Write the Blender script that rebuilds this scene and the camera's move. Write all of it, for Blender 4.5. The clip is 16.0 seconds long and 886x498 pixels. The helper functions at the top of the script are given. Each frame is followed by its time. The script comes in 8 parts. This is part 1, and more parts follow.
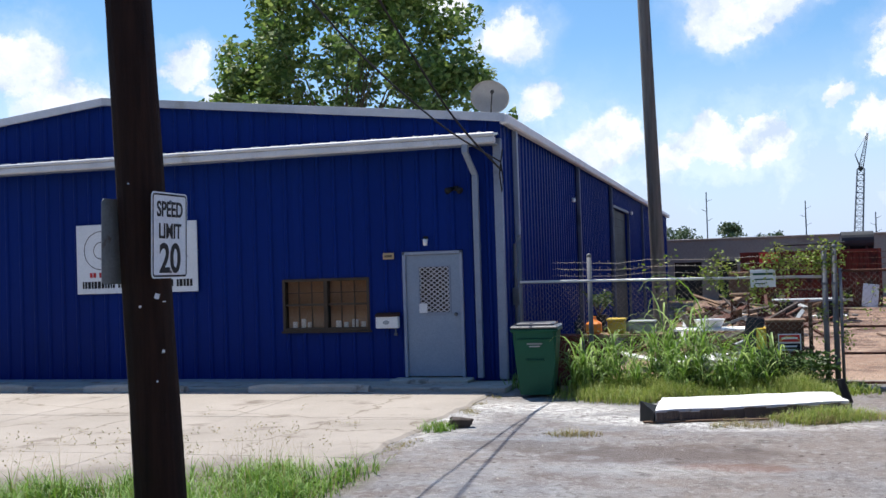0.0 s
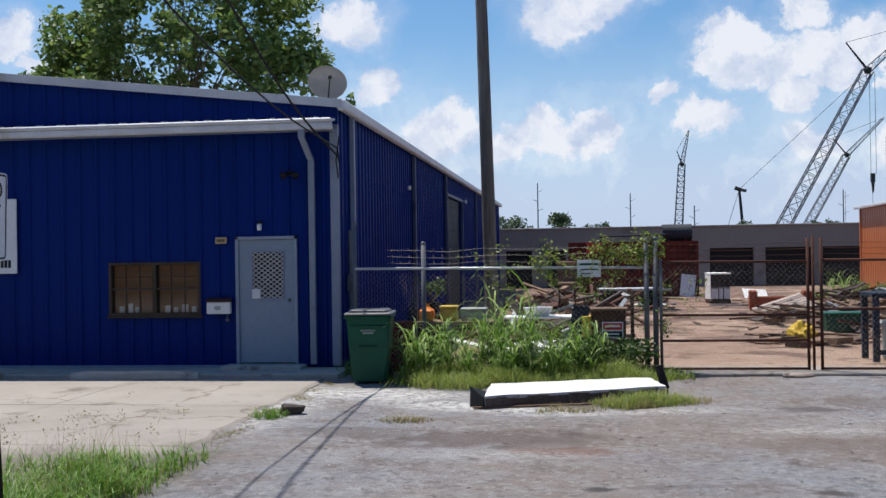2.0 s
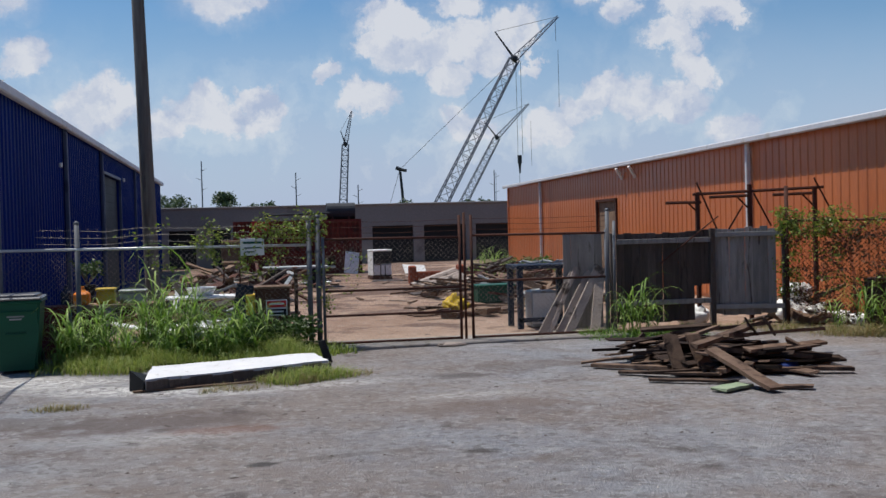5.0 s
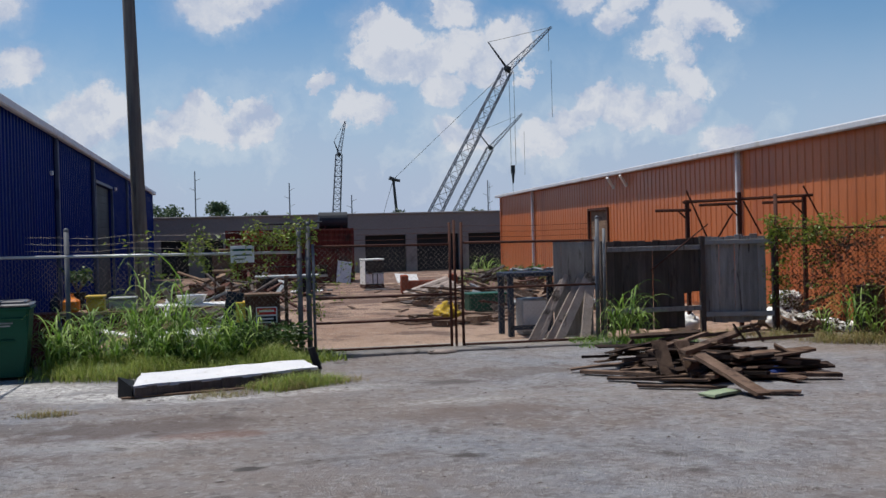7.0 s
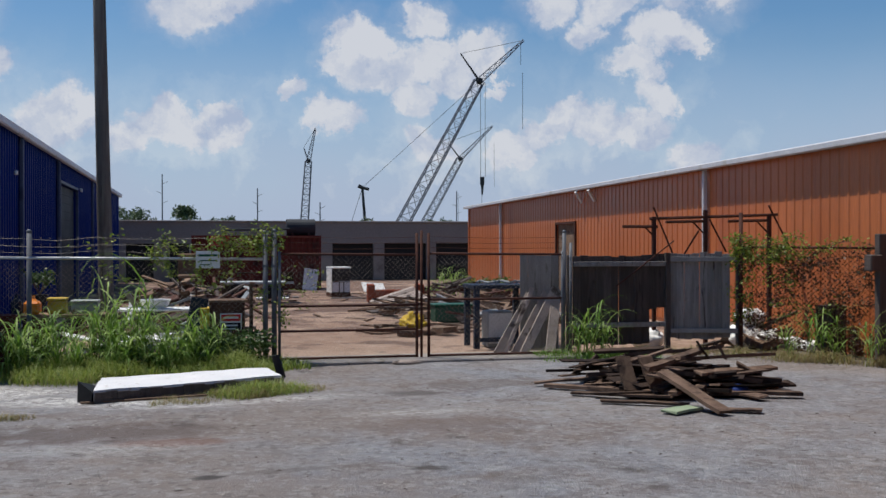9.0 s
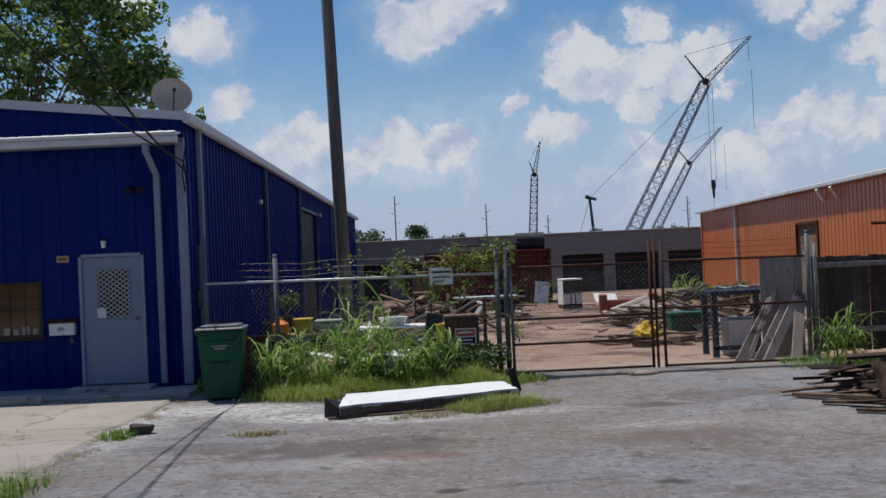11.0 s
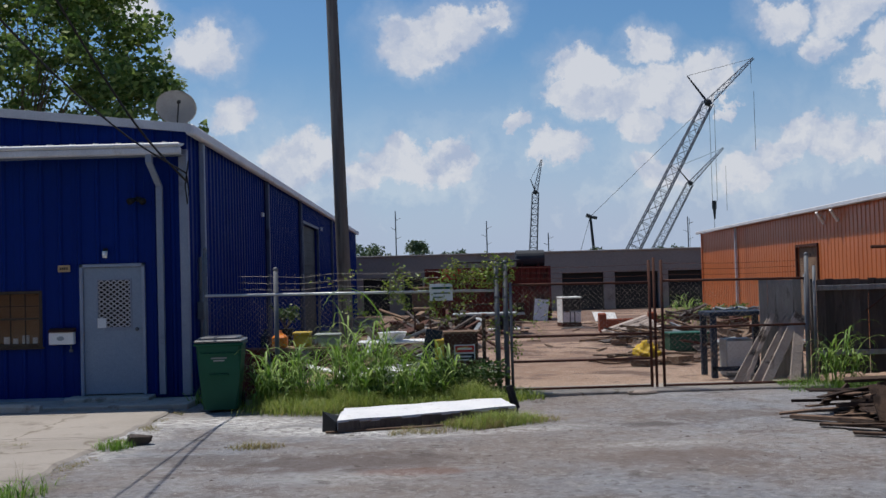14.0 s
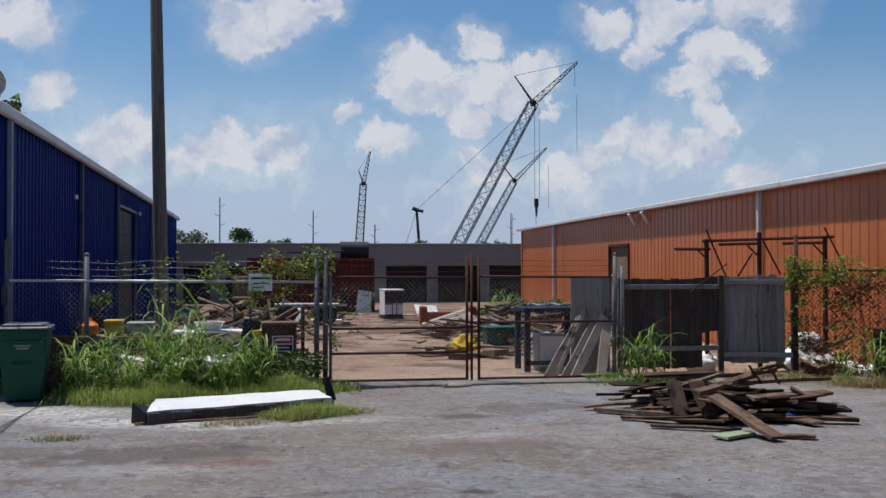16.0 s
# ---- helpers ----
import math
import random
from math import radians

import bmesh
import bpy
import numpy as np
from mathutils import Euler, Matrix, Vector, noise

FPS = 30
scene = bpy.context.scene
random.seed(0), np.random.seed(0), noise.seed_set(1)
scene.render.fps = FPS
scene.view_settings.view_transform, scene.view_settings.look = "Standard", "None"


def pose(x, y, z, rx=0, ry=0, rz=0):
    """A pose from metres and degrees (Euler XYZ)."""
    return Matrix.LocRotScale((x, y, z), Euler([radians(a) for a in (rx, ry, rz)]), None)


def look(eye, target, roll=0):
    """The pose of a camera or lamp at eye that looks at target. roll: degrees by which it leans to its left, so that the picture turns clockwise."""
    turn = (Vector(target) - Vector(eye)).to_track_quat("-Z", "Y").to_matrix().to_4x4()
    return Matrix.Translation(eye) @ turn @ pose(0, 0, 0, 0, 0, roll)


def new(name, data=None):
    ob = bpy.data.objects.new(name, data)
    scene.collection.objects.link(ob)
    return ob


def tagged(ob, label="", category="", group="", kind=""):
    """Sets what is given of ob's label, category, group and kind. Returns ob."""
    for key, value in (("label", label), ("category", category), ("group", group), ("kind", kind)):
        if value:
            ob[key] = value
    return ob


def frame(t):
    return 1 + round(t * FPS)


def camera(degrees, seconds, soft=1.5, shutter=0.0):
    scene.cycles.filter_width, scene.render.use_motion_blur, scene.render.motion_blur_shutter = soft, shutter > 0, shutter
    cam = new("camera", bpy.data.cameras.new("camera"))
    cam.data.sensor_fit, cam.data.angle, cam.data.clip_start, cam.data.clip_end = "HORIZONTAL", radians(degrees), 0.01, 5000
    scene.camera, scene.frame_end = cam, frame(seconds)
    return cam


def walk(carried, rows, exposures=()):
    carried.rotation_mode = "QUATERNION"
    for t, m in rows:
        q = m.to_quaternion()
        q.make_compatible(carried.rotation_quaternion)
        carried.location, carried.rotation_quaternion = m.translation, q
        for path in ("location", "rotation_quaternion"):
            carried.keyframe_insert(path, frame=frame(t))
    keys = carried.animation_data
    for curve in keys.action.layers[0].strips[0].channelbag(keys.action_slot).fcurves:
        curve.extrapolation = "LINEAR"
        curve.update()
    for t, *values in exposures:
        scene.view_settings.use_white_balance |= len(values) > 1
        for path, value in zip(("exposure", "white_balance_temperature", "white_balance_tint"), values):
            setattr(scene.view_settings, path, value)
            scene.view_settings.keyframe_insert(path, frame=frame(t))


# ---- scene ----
cam = camera(45.3, 16.0)
PATH = [
    (0, (5.62, 2.77, 1.909), (5.073, 4.693, 1.952), -1.8),
    (0.5, (5.62, 2.799, 1.923), (5.146, 4.742, 1.93), -1.3),
    (1, (5.631, 2.789, 1.926), (5.218, 4.746, 1.942), -1.3),
    (1.5, (5.629, 2.783, 1.923), (5.284, 4.753, 1.928), -1.2),
    (2, (5.626, 2.732, 1.925), (5.382, 4.717, 1.934), -0.9),
    (2.5, (5.634, 2.697, 1.925), (5.454, 4.688, 1.954), -1.0),
    (3, (5.656, 2.648, 1.907), (5.624, 4.648, 1.939), -0.7),
    (3.5, (5.671, 2.574, 1.925), (5.831, 4.567, 1.905), -1.0),
    (4, (5.691, 2.659, 1.904), (6.031, 4.629, 1.871), -1.0),
    (4.2, (5.674, 2.643, 1.911), (6.041, 4.608, 1.867), -1.3),
    (6.3, (5.727, 2.677, 1.875), (6.107, 4.64, 1.846), -1.7),
    (6.5, (5.742, 2.69, 1.867), (6.115, 4.655, 1.841), -2.0),
    (7, (5.73, 2.616, 1.855), (6.117, 4.578, 1.831), -1.5),
    (7.5, (5.787, 2.612, 1.863), (6.21, 4.567, 1.853), -0.6),
    (8, (5.801, 2.61, 1.851), (6.256, 4.558, 1.85), -0.2),
    (8.2, (5.79, 2.637, 1.871), (6.262, 4.581, 1.857), -0.3),
    (10.3, (5.702, 2.609, 1.87), (5.924, 4.597, 1.875), -1.6),
    (10.5, (5.717, 2.651, 1.863), (5.873, 4.645, 1.865), -2.3),
    (11, (5.737, 2.7, 1.86), (5.758, 4.7, 1.887), -2.6),
    (11.5, (5.736, 2.702, 1.863), (5.747, 4.701, 1.892), -2.4),
    (12, (5.74, 2.705, 1.864), (5.729, 4.705, 1.901), -2.2),
    (12.5, (5.731, 2.68, 1.868), (5.705, 4.68, 1.913), -1.4),
    (13, (5.725, 2.644, 1.861), (5.715, 4.644, 1.92), -1.4),
    (13.5, (5.73, 2.627, 1.856), (5.731, 4.626, 1.924), -1.6),
    (14, (5.727, 2.656, 1.862), (5.749, 4.655, 1.919), -1.6),
    (14.5, (5.741, 2.648, 1.863), (5.793, 4.646, 1.907), -1.7),
    (15, (5.761, 2.651, 1.859), (5.864, 4.648, 1.896), -1.1),
    (15.5, (5.755, 2.598, 1.852), (5.937, 4.59, 1.889), -0.1),
    (16, (5.803, 2.574, 1.887), (6.149, 4.543, 1.922), -0.1),
]
walk(cam, [(t, look(eye, target, roll)) for t, eye, target, roll in PATH],
     exposures=[(0.0, 0.64), (1.0, 0.52), (2.0, 0.26), (3.0, -0.02), (4.0, -0.05), (8.0, -0.13), (11.0, -0.17), (16.0, -0.12)])

# ==== body ====
# ---- world, sun, exposure ----
SUN_EL, SUN_AZ = radians(69), radians(-50)      # azimuth from +y towards +x
sun_dir = Vector((math.sin(SUN_AZ) * math.cos(SUN_EL), math.cos(SUN_AZ) * math.cos(SUN_EL), math.sin(SUN_EL)))
sun = new("sun", bpy.data.lights.new("sun", "SUN"))
sun.data.energy, sun.data.angle, sun.data.color = 5.0, radians(0.6), (1.0, 0.955, 0.89)
sun.matrix_world = look(sun_dir * 60, (0, 0, 0))

world = bpy.data.worlds.new("sky")
scene.world = world
world.use_nodes = True
wt = world.node_tree
wt.nodes.clear()


def wn(kind, operation=None, use_clamp=False):
    n = wt.nodes.new(kind)
    if operation:
        n.operation = operation
    if use_clamp:
        n.use_clamp = True
    return n


def wl(a, b):
    wt.links.new(a, b)


def wmath(op, a, b=None, c=None, clamp=False):
    n = wn("ShaderNodeMath", operation=op, use_clamp=clamp)
    for i, v in enumerate((a, b, c)):
        if v is None:
            continue
        if isinstance(v, (int, float)):
            n.inputs[i].default_value = v
        else:
            wl(v, n.inputs[i])
    return n.outputs[0]


sky = wn("ShaderNodeTexSky")
sky.sky_type, sky.sun_disc, sky.sun_elevation, sky.sun_rotation = "NISHITA", False, SUN_EL, SUN_AZ
sky.air_density, sky.dust_density, sky.ozone_density = 1.0, 0.7, 3.0
deep = wn("ShaderNodeHueSaturation")
deep.inputs["Saturation"].default_value, deep.inputs["Value"].default_value = 1.27, 1.16
wl(sky.outputs[0], deep.inputs["Color"])
coord = wn("ShaderNodeTexCoord").outputs["Generated"]
big = wn("ShaderNodeTexNoise")
big.inputs["Scale"].default_value, big.inputs["Detail"].default_value, big.inputs["Roughness"].default_value = 15.0, 10.0, 0.66
wl(coord, big.inputs["Vector"])
off = wn("ShaderNodeVectorMath", operation="MULTIPLY_ADD")
wl(big.outputs["Color"], off.inputs[0])
off.inputs[1].default_value, off.inputs[2].default_value = (0.085, 0.085, 0.085), (-0.0425, -0.0425, -0.0425)
shifted = wn("ShaderNodeVectorMath", operation="ADD")
wl(coord, shifted.inputs[0])
wl(off.outputs[0], shifted.inputs[1])

# cumulus heads: azimuth, elevation, radius in degrees
HEAPS = [(8.3, 11.0, 1.3), (7.8, 9.8, 1.0), (9.2, 9.5, 1.3), (11.6, 12.1, 1.0), (10.5, 9.8, 1.3), (12.2, 10.2, 1.2), (14.7, 10.7, 1.1), (15.4, 9.8, 0.8), (13.7, 9.2, 1.2), (11.5, 8.0, 1.2),
         (16.1, 8.6, 0.4), (4.9, 8.4, 0.7), (-6.9, 6.7, 1.5), (-3.6, 5.6, 1.0), (-2.0, 6.7, 1.2), (-0.9, 6.2, 1.1), (0.8, 7.2, 0.9), (1.4, 5.9, 1.1), (7.1, 7.1, 1.0), (12.0, 5.3, 1.3),
         (16.6, 4.8, 1.2), (18.3, 5.8, 1.0), (19.4, 6.8, 1.2), (21.3, 6.4, 1.3), (23.4, 6.5, 1.2), (26.2, 5.0, 1.1)]
MORE = [(19.0, 12.9, 1.1), (21.3, 11.5, 1.0), (22.5, 13.2, 1.4), (24.8, 10.9, 1.3), (26.2, 10.5, 0.7), (26.3, 13.3, 1.6), (23.5, 9.3, 1.0), (24.4, 8.0, 0.9), (-0.4, 12.6, 1.5), (1.2, 13.2, 1.4),
        (3.2, 14.0, 1.0), (-11.9, 12.5, 1.5), (-10.3, 9.0, 1.2), (-37.4, 11.0, 1.8), (-35.3, 8.5, 2.0), (-29.4, 11.1, 1.1), (-28.2, 9.9, 0.6), (-15.3, 14.3, 1.0)]
flat = wn("ShaderNodeVectorMath", operation="MULTIPLY")
wl(shifted.outputs[0], flat.inputs[0])
flat.inputs[1].default_value = (1.0, 1.0, 1.4)
heap = None
for az, el, rad in HEAPS + MORE:
    a, e = radians(az), radians(el)
    d = wn("ShaderNodeVectorMath", operation="DISTANCE")
    wl(flat.outputs[0], d.inputs[0])
    d.inputs[1].default_value = (math.sin(a) * math.cos(e), math.cos(a) * math.cos(e), math.sin(e) * 1.4)
    v = wmath("MULTIPLY_ADD", d.outputs["Value"], -1.0 / radians(rad * 1.5), 1.0)
    heap = v if heap is None else wmath("SMOOTH_MAX", heap, v, 0.08)
# scattered clouds all round, away from the heaps
field = wn("ShaderNodeTexNoise")
field.inputs["Scale"].default_value, field.inputs["Detail"].default_value, field.inputs["Roughness"].default_value = 4.0, 9.0, 0.6
wl(coord, field.inputs["Vector"])
sep = wn("ShaderNodeSeparateXYZ")
wl(coord, sep.inputs[0])
behind = wmath("MULTIPLY_ADD", sep.outputs["Y"], -3.0, 1.0, clamp=True)
scatter = wmath("MULTIPLY", wmath("MULTIPLY_ADD", field.outputs["Fac"], 6.0, -3.5, clamp=True), wmath("MULTIPLY", behind, 0.3))
heap_mask = wmath("MAXIMUM", wmath("MULTIPLY_ADD", heap, 3.0, 0.12, clamp=True), wmath("MULTIPLY", wmath("MULTIPLY_ADD", heap, 0.9, 0.62, clamp=True), 0.42))
# low haze of distant cloud above the horizon
haze_noise = wn("ShaderNodeTexNoise")
haze_noise.inputs["Scale"].default_value, haze_noise.inputs["Detail"].default_value = 7.0, 6.0
wl(coord, haze_noise.inputs["Vector"])
low = wmath("MULTIPLY_ADD", sep.outputs["Z"], -5.5, 1.12, clamp=True)
haze = wmath("MULTIPLY", low, wmath("MULTIPLY_ADD", haze_noise.outputs["Fac"], 2.2, -0.25, clamp=True))
mask = wmath("MAXIMUM", wmath("MAXIMUM", heap_mask, scatter), wmath("MULTIPLY", haze, 0.85))
# billows: lit where the cloud thins out upwards, blue-grey underneath
billow = []
for lift in (0.0, 0.016):
    up = wn("ShaderNodeVectorMath", operation="ADD")
    wl(shifted.outputs[0], up.inputs[0])
    up.inputs[1].default_value = (-lift * 0.4, 0, lift)
    shade = wn("ShaderNodeTexNoise")
    shade.inputs["Scale"].default_value, shade.inputs["Detail"].default_value = 20.0, 5.0
    wl(up.outputs[0], shade.inputs["Vector"])
    billow.append(shade.outputs["Fac"])
tone = wn("ShaderNodeMix")
tone.data_type = "RGBA"
tone.inputs[6].default_value, tone.inputs[7].default_value = (4.9, 5.7, 7.5, 1), (8.0, 8.2, 8.8, 1)
lit = wmath("MULTIPLY_ADD", wmath("SUBTRACT", billow[0], billow[1]), 4.0, 0.50)
wl(wmath("ADD", lit, wmath("MULTIPLY", heap, 0.5), clamp=True), tone.inputs[0])
air = wn("ShaderNodeMix")
air.data_type = "RGBA"
air.inputs[7].default_value = (4.35, 6.0, 9.0, 1)
wl(wmath("MULTIPLY_ADD", sep.outputs["Z"], -4.5, 0.8, clamp=True), air.inputs[0])
wl(deep.outputs[0], air.inputs[6])
blend = wn("ShaderNodeMix")
blend.data_type = "RGBA"
wl(wmath("MULTIPLY", mask, 0.92), blend.inputs[0])
wl(air.outputs[2], blend.inputs[6])
wl(tone.outputs[2], blend.inputs[7])
bg = wn("ShaderNodeBackground")
bg.inputs["Strength"].default_value = 0.09
wl(blend.outputs[2], bg.inputs["Color"])
wl(bg.outputs[0], wn("ShaderNodeOutputWorld").inputs["Surface"])


# ---- materials ----
def surf(name, c1, c2, scale=3.0, rough=0.7, metal=0.0, bump=0.1, fine=60.0, stain=None, stain_at=0.62, stain_scale=0.8, jitter=0.12, stretch=(1, 1, 1), soft=0.08, gloss=0.18, crack=0.0):
    """A worn surface: two tones at a large scale, fine grain in the relief, stains of a third tone, and a little difference from piece to piece."""
    m = bpy.data.materials.new(name)
    m.use_nodes = True
    t = m.node_tree
    b = t.nodes["Principled BSDF"]
    geo = t.nodes.new("ShaderNodeNewGeometry")
    mp = t.nodes.new("ShaderNodeMapping")
    mp.inputs["Scale"].default_value = stretch
    t.links.new(geo.outputs["Position"], mp.inputs["Vector"])

    def noise_at(s, detail=6.0):
        n = t.nodes.new("ShaderNodeTexNoise")
        n.inputs["Scale"].default_value, n.inputs["Detail"].default_value, n.inputs["Roughness"].default_value = s, detail, 0.6
        t.links.new(mp.outputs[0], n.inputs["Vector"])
        return n.outputs["Fac"]

    def mix(fac, a, c):
        n = t.nodes.new("ShaderNodeMix")
        n.data_type = "RGBA"
        t.links.new(fac, n.inputs[0])
        for i, v in ((6, a), (7, c)):
            if isinstance(v, tuple):
                n.inputs[i].default_value = (*v, 1)
            else:
                t.links.new(v, n.inputs[i])
        return n.outputs[2]

    def ramp(fac, lo, hi):
        n = t.nodes.new("ShaderNodeMapRange")
        n.inputs["From Min"].default_value, n.inputs["From Max"].default_value = lo, hi
        t.links.new(fac, n.inputs["Value"])
        return n.outputs[0]

    large, grain = noise_at(scale), noise_at(fine, 3.0)
    col = mix(ramp(large, 0.3, 0.7), c1, c2)
    if stain:
        col = mix(ramp(noise_at(stain_scale, 8.0), stain_at, stain_at + soft), col, stain)
    if crack:
        far_off = t.nodes.new("ShaderNodeVectorMath")
        far_off.operation = "MULTIPLY_ADD"
        wob = t.nodes.new("ShaderNodeTexNoise")
        wob.inputs["Scale"].default_value, wob.inputs["Detail"].default_value = 2.5, 5.0
        t.links.new(geo.outputs["Position"], wob.inputs["Vector"])
        t.links.new(wob.outputs["Color"], far_off.inputs[0])
        far_off.inputs[1].default_value = (0.5, 0.5, 0.5)
        t.links.new(geo.outputs["Position"], far_off.inputs[2])
        vo = t.nodes.new("ShaderNodeTexVoronoi")
        vo.feature = "DISTANCE_TO_EDGE"
        vo.inputs["Scale"].default_value = crack
        t.links.new(far_off.outputs[0], vo.inputs["Vector"])
        col = mix(ramp(vo.outputs["Distance"], 0.010, 0.001), col, (0.17, 0.145, 0.115))
    g = t.nodes.new("ShaderNodeMath")
    g.operation = "MULTIPLY_ADD"
    g.inputs[1].default_value, g.inputs[2].default_value = 0.5, 0.75
    t.links.new(grain, g.inputs[0])
    info = t.nodes.new("ShaderNodeObjectInfo")
    j = t.nodes.new("ShaderNodeMath")
    j.operation = "MULTIPLY_ADD"
    j.inputs[1].default_value, j.inputs[2].default_value = jitter * 2, 1 - jitter
    t.links.new(info.outputs["Random"], j.inputs[0])
    k = t.nodes.new("ShaderNodeMath")
    k.operation = "MULTIPLY"
    t.links.new(g.outputs[0], k.inputs[0])
    t.links.new(j.outputs[0], k.inputs[1])
    hsv = t.nodes.new("ShaderNodeHueSaturation")
    t.links.new(col, hsv.inputs["Color"])
    t.links.new(k.outputs[0], hsv.inputs["Value"])
    t.links.new(hsv.outputs[0], b.inputs["Base Color"])
    b.inputs["Metallic"].default_value = metal
    b.inputs["Specular IOR Level"].default_value = gloss
    r = ramp(large, 0.2, 0.8)
    rr = t.nodes.new("ShaderNodeMapRange")
    rr.inputs["To Min"].default_value, rr.inputs["To Max"].default_value = max(rough - 0.1, 0.05), min(rough + 0.1, 1)
    t.links.new(r, rr.inputs["Value"])
    t.links.new(rr.outputs[0], b.inputs["Roughness"])
    if bump:
        bp = t.nodes.new("ShaderNodeBump")
        bp.inputs["Strength"].default_value, bp.inputs["Distance"].default_value = min(bump * 3, 1), 0.02
        t.links.new(grain, bp.inputs["Height"])
        t.links.new(bp.outputs[0], b.inputs["Normal"])
    return m


def leafy(name, c1, c2, c3, see=0.35):
    """Leaves and blades: tone by piece, and some light let through."""
    m = bpy.data.materials.new(name)
    m.use_nodes = True
    t = m.node_tree
    b = t.nodes["Principled BSDF"]
    geo = t.nodes.new("ShaderNodeNewGeometry")
    cr = t.nodes.new("ShaderNodeValToRGB")
    cr.color_ramp.elements[0].color, cr.color_ramp.elements[1].color = (*c1, 1), (*c3, 1)
    cr.color_ramp.elements.new(0.5).color = (*c2, 1)
    t.links.new(geo.outputs["Random Per Island"], cr.inputs[0])
    t.links.new(cr.outputs[0], b.inputs["Base Color"])
    b.inputs["Roughness"].default_value = 0.55
    tr = t.nodes.new("ShaderNodeBsdfTranslucent")
    t.links.new(cr.outputs[0], tr.inputs["Color"])
    mx = t.nodes.new("ShaderNodeMixShader")
    mx.inputs[0].default_value = see
    t.links.new(b.outputs[0], mx.inputs[1])
    t.links.new(tr.outputs[0], mx.inputs[2])
    t.links.new(mx.outputs[0], t.nodes["Material Output"].inputs["Surface"])
    return m


def glassy(name, tint, rough=0.05):
    m = bpy.data.materials.new(name)
    m.use_nodes = True
    b = m.node_tree.nodes["Principled BSDF"]
    b.inputs["Base Color"].default_value = (*tint, 1)
    b.inputs["Transmission Weight"].default_value = 1.0
    b.inputs["Roughness"].default_value = rough
    b.inputs["IOR"].default_value = 1.45
    return m


